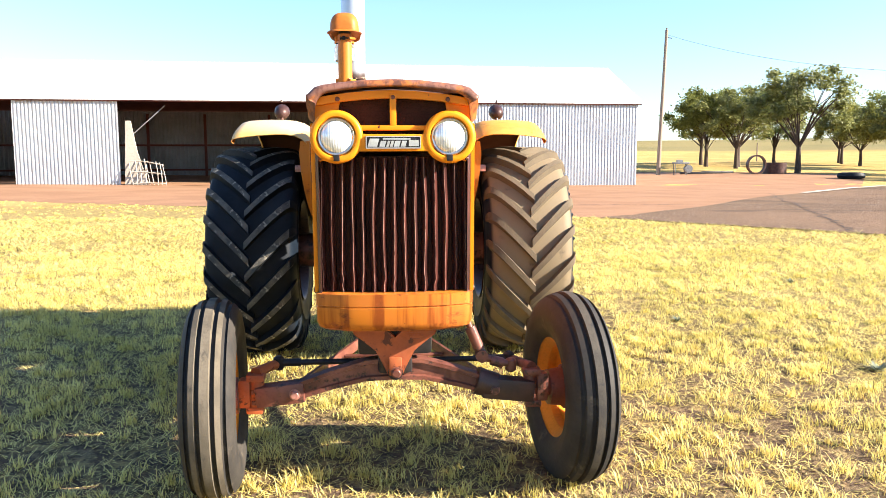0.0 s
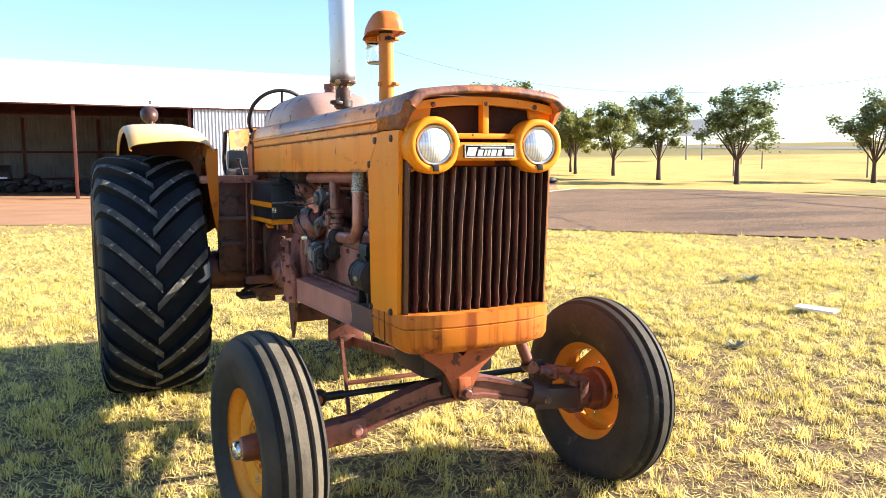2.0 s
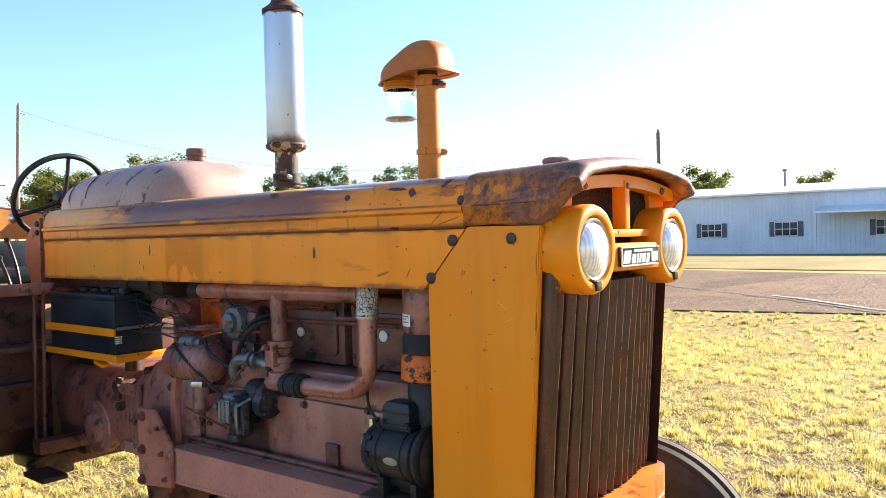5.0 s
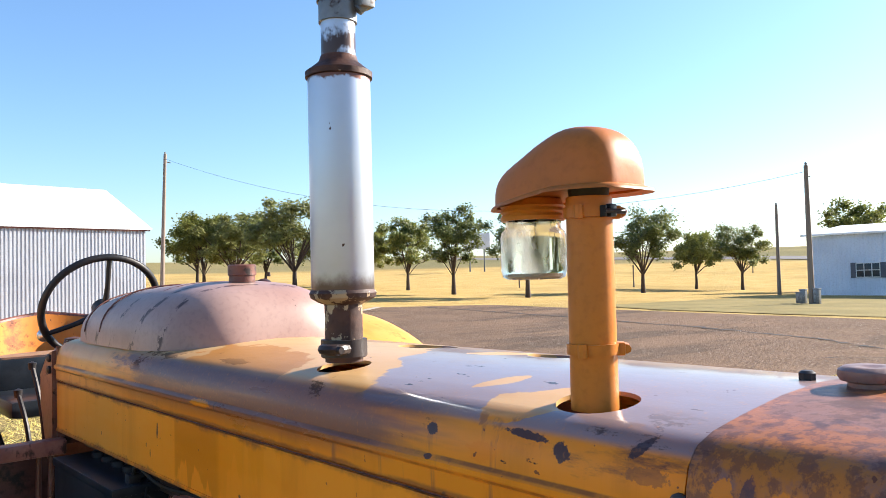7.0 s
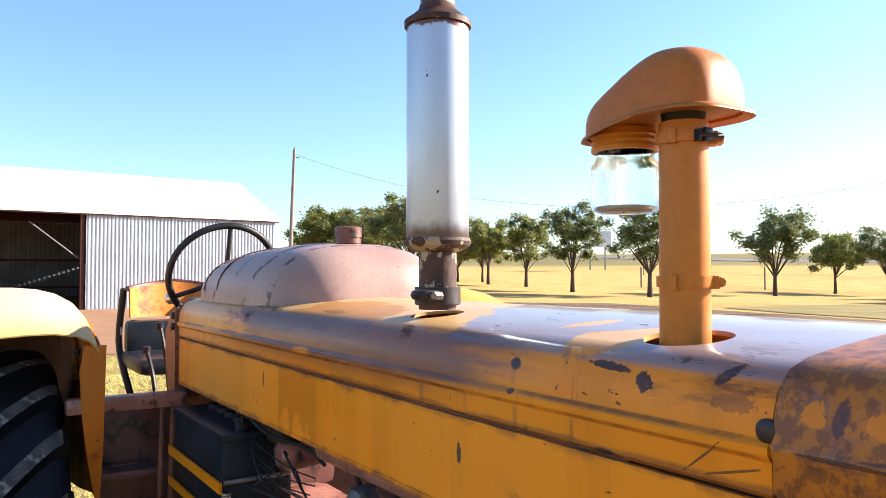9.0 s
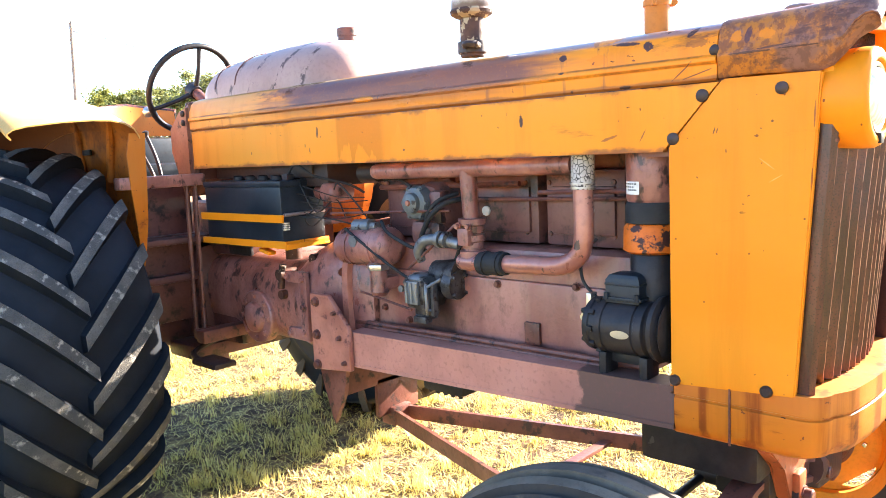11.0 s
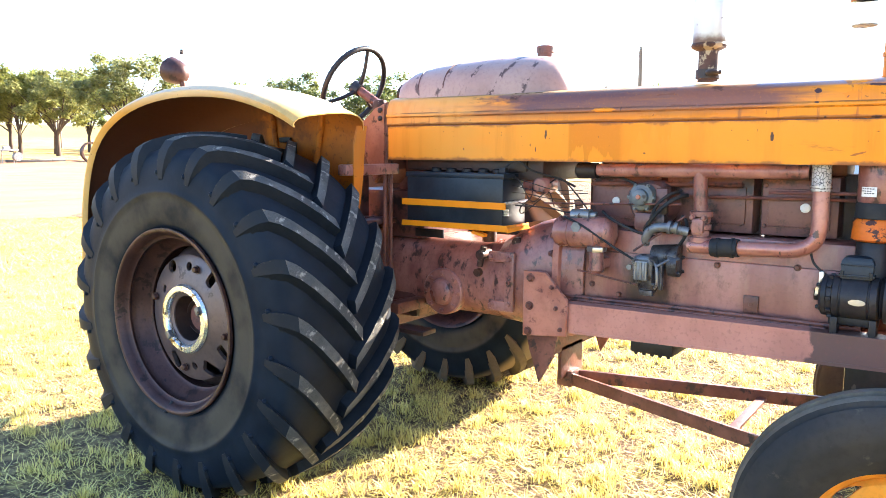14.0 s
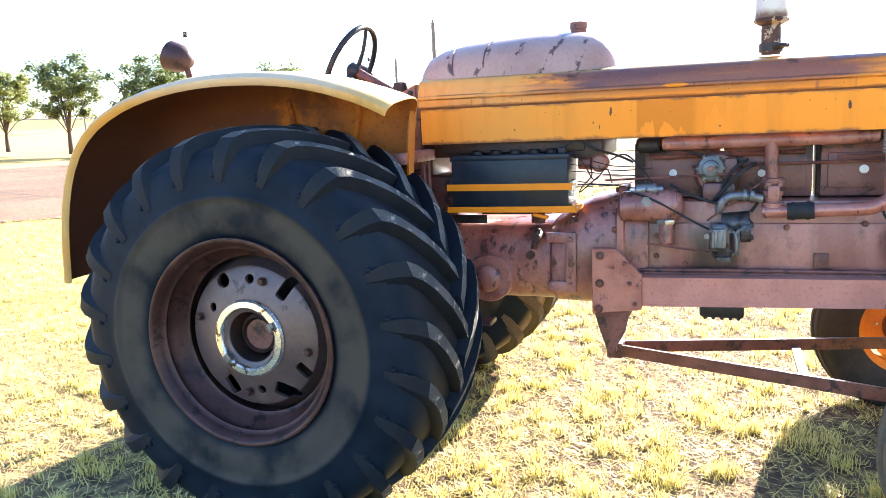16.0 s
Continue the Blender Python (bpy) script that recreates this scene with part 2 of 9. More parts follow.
    r.inputs[3].default_value, r.inputs[4].default_value = rough, rough + 0.18
    dull = node(nt, "ShaderNodeMath", {0: r.outputs[0], 1: mul(nt, bare, 0.5)}, operation="ADD")
    nt.links.new(dull.outputs[0], b.inputs["Roughness"])
    relief(nt, b, g4, 0.06, 0.003)
    return m


PAINT = yellow_paint("yellow_paint", (0.76, 0.23, 0.004), (0.74, 0.25, 0.008), (0.50, 0.15, 0.02), 0.63, 0.68, 0.38, 0.14)
PANELPAINT = yellow_paint("side_panel_paint", (0.76, 0.23, 0.004), (0.74, 0.25, 0.008), (0.50, 0.15, 0.02), 0.63, 0.70, 0.38, 0.20, marks=((0.187, 1.381, 0.002, 0.009, 18, 0.85), (0.181, 1.380, 0.0015, 0.007, 18, 0.8), (0.162, 1.339, 0.0015, 0.006, 0, 0.85), (0.070, 1.394, 0.003, 0.003, 0, 0.8), (0.092, 1.381, 0.002, 0.002, 0, 0.8), (-0.008, 1.40, 0.0018, 0.03, 2, 0.8, (0.20, 0.05, 0.03)), (-0.004, 1.28, 0.0015, 0.03, 2, 0.7, (0.20, 0.05, 0.03)), (0.080, 1.311, 0.024, 0.0012, 38, 0.45, (0.75, 0.50, 0.22)), (0.062, 1.282, 0.018, 0.0012, -30, 0.45, (0.75, 0.50, 0.22))))
SKIRTPAINT = yellow_paint("skirt_paint", (0.86, 0.262, 0.006), (0.83, 0.278, 0.013), (0.38, 0.14, 0.05), 0.69, 0.69, 0.32, 0.30, (0.84, 1.40), marks=((0.68, 1.428, 0.007, 0.019, 0, 0.95), (0.434, 1.375, 0.030, 0.004, -16, 0.6), (0.349, 1.378, 0.0018, 0.021, 30, 0.8), (0.10, 1.40, 0.004, 0.008, 0, 0.8), (1.490, 1.440, 0.006, 0.022, 5, 0.9), (1.533, 1.384, 0.003, 0.012, 0, 0.9), (1.556, 1.400, 0.003, 0.007, 0, 0.85), (1.865, 1.384, 0.004, 0.006, 0, 0.8), (1.10, 1.372, 0.005, 0.004, 0, 0.8)), pale=(1.85, 2.2, (0.66, 0.30, 0.05)), rusty=((1.486, 1.470), (1.338, 1.352)))
HOODPAINT = yellow_paint("hood_paint", (0.80, 0.232, 0.004), (0.74, 0.245, 0.013), (0.15, 0.066, 0.060), 0.575, 0.675, 0.27, marks=((0.556, 1.567, 0.013, 0.009, 0, 0.95), (0.391, 1.580, 0.042, 0.005, 4, 0.95), (0.337, 1.569, 0.016, 0.012, 30, 0.95), (0.239, 1.586, 0.020, 0.007, -40, 0.9), (0.257, 1.507, 0.036, 0.0016, -38, 0.8), (0.223, 1.499, 0.046, 0.0016, -15, 0.8), (0.391, 1.486, 0.018, 0.005, 0, 0.9), (0.53, 1.487, 0.006, 0.004, 0, 0.8), (0.557, 1.532, 0.010, 0.004, 0, 0.9), (0.226, 1.562, 0.034, 0.010, 0, 0.45), (1.255, 1.526, 0.055, 0.010, 0, 0.85, (0.72, 0.226, 0.0003)), (1.19, 1.527, 0.003, 0.010, 0, 0.8), (0.46, 1.552, 0.03, 0.016, 0, 0.5, (0.70, 0.19, 0.001))), band=(0.75, 1.80), pale=(1.8, 2.25, (0.58, 0.34, 0.12)), gloss=0.22)
NOSEPAINT = yellow_paint("nose_paint", (0.46, 0.150, 0.018), (0.35, 0.125, 0.045), (0.205, 0.100, 0.078), 0.465, 0.63, 0.32, flow=(1.0, 0.9, 0.9), size=8.0, spatter=0.6, marks=((0.142, 1.564, 0.014, 0.015, 0, 0.85, (0.66, 0.20, 0.004)), (0.082, 1.562, 0.020, 0.013, 0, 0.85, (0.66, 0.20, 0.004)), (0.118, 1.565, 0.008, 0.022, 10, 0.8, (0.075, 0.035, 0.045)), (0.115, 1.530, 0.05, 0.003, 0, 0.8, (0.05, 0.025, 0.025)), (0.02, 1.531, 0.05, 0.002, 0, 0.8, (0.05, 0.025, 0.025)), (0.07, 1.536, 0.04, 0.0025, -4, 0.7)))
ORANGE = yellow_paint("orange_paint", (0.56, 0.165, 0.014), (0.50, 0.175, 0.03), (0.22, 0.06, 0.022), 0.57, 0.66, 0.42, flow=(1.0, 0.9, 1.2))
PANPAINT = yellow_paint("lower_pan_paint", (0.52, 0.155, 0.012), (0.46, 0.14, 0.025), (0.24, 0.055, 0.018), 0.54, 0.68, 0.36, 0.3, streak=(0.18, 0.03, 0.006))
PIPEPAINT = worn("orange_pipe_paint", (0.52, 0.165, 0.016), (0.46, 0.155, 0.022), 0.38, big=8, fine=90, bump=0.05)
HEADPAINT = worn("weathered_orange_helmet_paint", (0.45, 0.138, 0.020), (0.38, 0.115, 0.020), 0.46, big=7, fine=80, spots=(0.20, 0.07, 0.03), spot_amount=0.62, bump=0.06, soft=0.12, stretch=(1, 0.5, 1))
CREAM = yellow_paint("fender_top_paint", (0.60, 0.30, 0.060), (0.58, 0.36, 0.12), (0.45, 0.22, 0.06), 0.66, 0.72, 0.42, crown_glare=(1.54, 1.63, (0.58, 0.495, 0.365)))
FARFENDER = yellow_paint("orange_stained_fender_paint", (0.66, 0.27, 0.030), (0.62, 0.31, 0.065), (0.44, 0.13, 0.018), 0.60, 0.70, 0.42)
UNDERFENDER, nt, b = material("shaded_muddy_underside")
sep = node(nt, "ShaderNodeSeparateXYZ", {"Vector": coords(nt)})
g1, g2 = grain(nt, 5.0, (1, 1, 1), 6.0, 0.6), grain(nt, 50.0)
c = mix(nt, step(nt, g1, 0.35, 0.65), (0.46, 0.150, 0.022), (0.36, 0.12, 0.028))
# shade inside the wheel arch painted as brown, deepest towards the rear
arch_shade = node(nt, "ShaderNodeMath", {0: sep.outputs[1], 1: mul(nt, g1, 0.9)}, operation="ADD").outputs[0]
c = mix(nt, mul(nt, step(nt, arch_shade, 2.95, 3.22), 0.92), c, (0.105, 0.042, 0.027))
c = mix(nt, mul(nt, step(nt, g2, 0.52, 0.70), 0.5), c, (0.10, 0.045, 0.028))
nt.links.new(c, b.inputs["Base Color"])
b.inputs["Roughness"].default_value, b.inputs["Specular IOR Level"].default_value = 0.7, 0.12
relief(nt, b, g2, 0.3, 0.004)
RUSTRED = worn("rust_red_iron", (0.21, 0.076, 0.060), (0.36, 0.160, 0.128), 0.30, big=8, fine=70, spots=(0.055, 0.026, 0.022), spot_amount=0.535, bump=0.4, soft=0.10, stretch=(1.2, 1.2, 0.7), gloss=0.5)
BLOCKRED, nt, b = material("oily_engine_red")
sep = node(nt, "ShaderNodeSeparateXYZ", {"Vector": coords(nt)})
g1, g2, g3 = grain(nt, 3.0, (1.5, 1.5, 0.5)), grain(nt, 70.0), grain(nt, 8.0, (1, 1, 0.6), 7.0, 0.65)
c = mix(nt, step(nt, g1, 0.36, 0.64), (0.24, 0.088, 0.068), (0.40, 0.175, 0.138))
runs = grain(nt, 9.0, (1.2, 1.2, 0.10), 5.0, 0.6)
c = mix(nt, mul(nt, step(nt, runs, 0.50, 0.62), 0.55), c, (0.33, 0.17, 0.115))
c = mix(nt, mul(nt, step(nt, grain(nt, 6.0, (1.0, 1.0, 0.14), 6.0, 0.65), 0.53, 0.64), 0.7), c, (0.085, 0.036, 0.030))
c = mix(nt, mul(nt, step(nt, g2, 0.45, 0.75), 0.35), c, (0.15, 0.06, 0.048))
c = mix(nt, mul(nt, step(nt, g3, 0.54, 0.66), 0.7), c, (0.10, 0.042, 0.032))
# oil run down below the carburettor and along the pan
wy = node(nt, "ShaderNodeMath", {0: sep.outputs[1], 1: mul(nt, g3, 0.16)}, operation="ADD").outputs[0]
oil = mul(nt, mul(nt, step(nt, wy, 1.075, 1.13), step(nt, wy, 1.31, 1.25)), step(nt, sep.outputs[2], 1.02, 0.95))
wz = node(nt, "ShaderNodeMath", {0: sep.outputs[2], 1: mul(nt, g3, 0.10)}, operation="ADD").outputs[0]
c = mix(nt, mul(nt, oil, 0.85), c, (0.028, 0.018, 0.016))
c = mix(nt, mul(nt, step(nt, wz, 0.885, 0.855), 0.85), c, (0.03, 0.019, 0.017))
nt.links.new(c, b.inputs["Base Color"])
b.inputs["Roughness"].default_value, b.inputs["Specular IOR Level"].default_value = 0.33, 0.5
relief(nt, b, g2, 0.3, 0.004)
GREASERED = worn("greasy_red_iron", (0.105, 0.042, 0.036), (0.17, 0.072, 0.060), 0.36, big=5, fine=70, spots=(0.025, 0.016, 0.015), spot_amount=0.50, bump=0.3, soft=0.12, gloss=0.4)
CARBIRON = worn("greasy_grey_casting", (0.10, 0.098, 0.10), (0.035, 0.026, 0.024), 0.40, 0.4, big=18, fine=80, spots=(0.020, 0.014, 0.013), spot_amount=0.52, bump=0.25, soft=0.1, gloss=0.4)
GREASE = worn("black_grease", (0.028, 0.017, 0.015), (0.06, 0.03, 0.024), 0.45, big=6, fine=60, bump=0.3, gloss=0.4)
DARKRED = worn("dark_red_iron", (0.105, 0.032, 0.022), (0.19, 0.068, 0.046), 0.45, big=9, fine=60, spots=(0.028, 0.014, 0.012), spot_amount=0.54, bump=0.4, soft=0.10, gloss=0.45)
CAPIRON = worn("dull_mauve_cap_iron", (0.17, 0.10, 0.09), (0.24, 0.155, 0.135), 0.45, 0.3, big=14, fine=70, spots=(0.06, 0.034, 0.03), spot_amount=0.58, bump=0.25)
COWLPAINT = worn("browned_cowl_paint", (0.20, 0.082, 0.055), (0.27, 0.125, 0.085), 0.4, big=7, fine=70, spots=(0.055, 0.026, 0.022), spot_amount=0.58, bump=0.15, soft=0.08)
PINKRED = worn("dusty_red_rail", (0.46, 0.19, 0.13), (0.33, 0.12, 0.08), 0.36, big=9, fine=70, spots=(0.14, 0.05, 0.04), spot_amount=0.58, bump=0.2, soft=0.12)
GRILLE, nt, b = material("rusted_perforated_ridge")
g1, g2 = grain(nt, 14.0, (2, 2, 0.35), 6.0, 0.6), grain(nt, 90.0)
c = mix(nt, step(nt, g1, 0.36, 0.64), (0.036, 0.011, 0.010), (0.085, 0.023, 0.018))
c = mix(nt, mul(nt, step(nt, g2, 0.5, 0.75), 0.5), c, (0.03, 0.010, 0.009))
holes = node(nt, "ShaderNodeTexVoronoi", {"Vector": coords(nt, (1, 1, 1))}, Scale=210.0)
c = mix(nt, mul(nt, step(nt, holes.outputs[0], 0.36, 0.22), 0.7), c, (0.012, 0.006, 0.006))
nt.links.new(c, b.inputs["Base Color"])
b.inputs["Metallic"].default_value, b.inputs["Roughness"].default_value, b.inputs["Specular IOR Level"].default_value = 0.25, 0.32, 0.6
b.inputs["Coat Weight"].default_value, b.inputs["Coat Roughness"].default_value = 0.30, 0.22
relief(nt, b, holes.outputs[0], 0.22, 0.002)
# pale worn tips whose colour also carries the sunlit highlight along each bar
CREST = worn("worn_sunlit_ridge_crest", (0.42, 0.25, 0.20), (0.22, 0.09, 0.065), 0.35, 0.3, big=16, fine=120, spots=(0.08, 0.026, 0.020), spot_amount=0.55, bump=0.1, stretch=(1, 1, 0.5), soft=0.08, gloss=0.6)
CUPPAINT = worn("chipped_orange_cup", (0.62, 0.14, 0.010), (0.56, 0.12, 0.012), 0.45, big=9, fine=80, spots=(0.05, 0.02, 0.015), spot_amount=0.52, bump=0.15)
TANKPAINT, nt, b = material("faded_tank_paint")
sep = node(nt, "ShaderNodeSeparateXYZ", {"Vector": coords(nt)})
g1, g2, g3 = grain(nt, 4.0), grain(nt, 80.0), grain(nt, 20.0, (1, 1.2, 1), 8.0, 0.68)
c = mix(nt, step(nt, g1, 0.35, 0.68), (0.36, 0.235, 0.20), (0.29, 0.175, 0.148))
c = mix(nt, mul(nt, step(nt, g2, 0.45, 0.75), 0.3), c, (0.17, 0.10, 0.09))
for y0, slope in ((1.60, 0.30), (1.72, 0.55), (1.86, 0.40), (2.00, 0.25), (2.17, -0.35)):
    # scraped paint along the dents that run down the side
    lean = node(nt, "ShaderNodeMath", {0: sep.outputs[1], 1: mul(nt, sep.outputs[2], slope)}, operation="ADD").outputs[0]
    lean = node(nt, "ShaderNodeMath", {0: lean, 1: mul(nt, grain(nt, 5.0), 0.09)}, operation="ADD").outputs[0]
    mid = y0 + slope * 1.70 + 0.045
    near = mul(nt, step(nt, lean, mid - 0.016, mid - 0.004), step(nt, lean, mid + 0.016, mid + 0.004))
    c = mix(nt, mul(nt, mul(nt, near, step(nt, g3, 0.50, 0.54)), 0.9), c, (0.05, 0.022, 0.02))
c = mix(nt, step(nt, g3, 0.665, 0.68), c, (0.07, 0.028, 0.024))
nt.links.new(c, b.inputs["Base Color"])
b.inputs["Roughness"].default_value, b.inputs["Specular IOR Level"].default_value = 0.40, 0.35
relief(nt, b, g2, 0.05, 0.004)
SILVER, nt, b = material("silver_muffler_paint")
sep = node(nt, "ShaderNodeSeparateXYZ", {"Vector": coords(nt)})
g1, g2 = grain(nt, 5.0), grain(nt, 34.0, (1, 1, 0.8), 7.0, 0.65)
c = mix(nt, step(nt, g1, 0.35, 0.65), (0.52, 0.555, 0.63), (0.45, 0.485, 0.555))
high = node(nt, "ShaderNodeMath", {0: sep.outputs[2], 1: mul(nt, g2, 0.11)}, operation="ADD").outputs[0]
burn = mul(nt, step(nt, high, 2.205, 2.225), step(nt, high, 2.268, 2.250))
c = mix(nt, burn, c, (0.07, 0.042, 0.035))
soot = node(nt, "ShaderNodeMath", {0: sep.outputs[2], 1: mul(nt, g2, 0.035)}, operation="ADD").outputs[0]
c = mix(nt, mul(nt, step(nt, soot, 1.800, 1.770), 0.9), c, (0.085, 0.045, 0.030))
c = mix(nt, mul(nt, step(nt, soot, 2.137, 2.142), step(nt, sep.outputs[2], 2.135, 2.130)), c, (0.16, 0.06, 0.035))
c = mix(nt, step(nt, grain(nt, 55.0, (1, 1, 0.5), 3.0, 0.5), 0.72, 0.735), c, (0.06, 0.03, 0.025))
nt.links.new(c, b.inputs["Base Color"])
b.inputs["Metallic"].default_value, b.inputs["Roughness"].default_value = 0.5, 0.30
relief(nt, b, g2, 0.04, 0.003)
SCALE = worn("burnt_pipe_iron", (0.040, 0.022, 0.019), (0.12, 0.052, 0.034), 0.55, 0.2, big=14, fine=60, spots=(0.34, 0.27, 0.20), spot_amount=0.60, bump=0.4)
PIPESCALE = worn("flaking_exhaust_paint", (0.045, 0.027, 0.024), (0.11, 0.052, 0.036), 0.55, 0.2, big=11, fine=60, spots=(0.40, 0.30, 0.19), spot_amount=0.535, bump=0.4, soft=0.03)
RAIL, nt, b = material("dusty_red_rail_stained")
sep = node(nt, "ShaderNodeSeparateXYZ", {"Vector": coords(nt)})
g1, g2 = grain(nt, 5.0), grain(nt, 70.0)
c = mix(nt, step(nt, g1, 0.35, 0.65), (0.50, 0.21, 0.15), (0.39, 0.155, 0.11))
edge = node(nt, "ShaderNodeMath", {0: sep.outputs[1], 1: mul(nt, grain(nt, 16.0), 0.12)}, operation="ADD")
c = mix(nt, step(nt, edge.outputs[0], 0.60, 0.585), c, (0.115, 0.055, 0.042))
c = mix(nt, mul(nt, step(nt, g2, 0.5, 0.75), 0.4), c, (0.16, 0.06, 0.045))
nt.links.new(c, b.inputs["Base Color"])
b.inputs["Roughness"].default_value = 0.6
relief(nt, b, g2, 0.2, 0.004)
BOLSTER = worn("red_orange_casting", (0.38, 0.100, 0.034), (0.28, 0.075, 0.032), 0.5, big=8, fine=60, spots=(0.10, 0.034, 0.022), spot_amount=0.57, bump=0.25)
STEEL = worn("bare_steel", (0.55, 0.54, 0.52), (0.40, 0.39, 0.38), 0.32, 0.9, big=9, fine=80, bump=0.05)
ALU = worn("dull_aluminium", (0.24, 0.245, 0.25), (0.15, 0.155, 0.16), 0.40, 0.6, big=12, fine=80, spots=(0.05, 0.03, 0.025), spot_amount=0.56, bump=0.15, soft=0.1)
BLACKIRON = worn("black_iron", (0.016, 0.016, 0.018), (0.036, 0.030, 0.030), 0.42, 0.1, big=9, fine=60, spots=(0.07, 0.06, 0.055), spot_amount=0.66, bump=0.25)
BLACKPLASTIC = worn("black_battery_case", (0.012, 0.016, 0.022), (0.022, 0.028, 0.036), 0.32, big=9, fine=80, bump=0.03)
HOSE = worn("black_rubber_hose", (0.018, 0.018, 0.019), (0.03, 0.03, 0.03), 0.7, big=20, fine=80, bump=0.2)
RUBBER = worn("tyre_rubber", (0.008, 0.011, 0.016), (0.015, 0.018, 0.023), 0.55, big=5, fine=50, spots=(0.045, 0.038, 0.03), spot_amount=0.66, bump=0.15, gloss=0.14)
LUGRUBBER = worn("dusty_lug_rubber", (0.068, 0.066, 0.063), (0.135, 0.126, 0.112), 0.9, big=10, fine=220, spots=(0.28, 0.26, 0.22), spot_amount=0.56, bump=0.9, gloss=0.1, soft=0.10)
FRONTRUBBER = worn("dusty_front_rubber", (0.022, 0.021, 0.021), (0.044, 0.038, 0.033), 0.65, big=5, fine=50, spots=(0.075, 0.062, 0.048), spot_amount=0.60, bump=0.15, gloss=0.2, soft=0.1)
RIBRUBBER = worn("dusty_rib_rubber", (0.062, 0.053, 0.043), (0.035, 0.032, 0.030), 0.8, big=9, fine=90, spots=(0.030, 0.029, 0.029), spot_amount=0.56, bump=0.4, gloss=0.25, soft=0.1)
RIMBROWN = worn("rusty_brown_rim", (0.044, 0.020, 0.018), (0.076, 0.036, 0.030), 0.42, 0.2, big=7, fine=60, spots=(0.022, 0.012, 0.011), spot_amount=0.56, bump=0.25, gloss=0.3)
RIMDISC = worn("grey_brown_wheel_disc", (0.095, 0.066, 0.064), (0.135, 0.095, 0.09), 0.38, 0.3, big=6, fine=60, spots=(0.05, 0.033, 0.03), spot_amount=0.60, bump=0.12, gloss=0.5)
RIMYELLOW = worn("yellow_wheel_paint", (0.74, 0.28, 0.018), (0.66, 0.25, 0.03), 0.42, big=5, fine=80, spots=(0.20, 0.07, 0.03), spot_amount=0.68, bump=0.08)
HUBSTEEL = worn("bright_hub_steel", (0.85, 0.84, 0.80), (0.70, 0.69, 0.66), 0.22, 0.85, big=11, fine=80, spots=(0.10, 0.075, 0.06), spot_amount=0.58, bump=0.1)
PIPEIRON = worn("chipped_red_pipe", (0.30, 0.105, 0.078), (0.42, 0.19, 0.145), 0.28, 0.25, big=7, fine=60, spots=(0.055, 0.030, 0.028), spot_amount=0.60, bump=0.25, soft=0.02, gloss=0.6)
DULLCAP = worn("dull_blue_grey_cap", (0.15, 0.165, 0.17), (0.10, 0.115, 0.12), 0.42, 0.4, big=14, fine=80, spots=(0.035, 0.025, 0.022), spot_amount=0.57, bump=0.2, soft=0.1)
CRACKED, nt, b = material("cracked_grey_hose_paint")
cell = node(nt, "ShaderNodeTexVoronoi", {"Vector": coords(nt, (1, 1, 0.8))}, Scale=95.0, feature="DISTANCE_TO_EDGE")
g1 = grain(nt, 30.0)
c = mix(nt, step(nt, g1, 0.35, 0.65), (0.46, 0.43, 0.40), (0.34, 0.31, 0.285))
c = mix(nt, step(nt, cell.outputs[0], 0.085, 0.03), c, (0.035, 0.030, 0.028))
nt.links.new(c, b.inputs["Base Color"])
b.inputs["Roughness"].default_value = 0.6
relief(nt, b, cell.outputs[0], 0.6, 0.003)
WHITE = worn("white_enamel", (0.78, 0.77, 0.74), (0.66, 0.64, 0.60), 0.4, big=9, fine=80, bump=0.03)
LETTER = worn("silver_badge_relief", (0.62, 0.62, 0.60), (0.45, 0.45, 0.44), 0.35, 0.7, big=30, fine=90, bump=0.1)
MESHDARK, nt, b = material("perforated_screen")
vor = node(nt, "ShaderNodeTexVoronoi", {"Vector": coords(nt)}, Scale=190.0)
nt.links.new(mix(nt, step(nt, vor.outputs[0], 0.25, 0.45), (0.006, 0.003, 0.003), (0.045, 0.018, 0.012)), b.inputs["Base Color"])
b.inputs["Roughness"].default_value, b.inputs["Specular IOR Level"].default_value = 0.7, 0.08
relief(nt, b, vor.outputs[0], 0.5, 0.003)
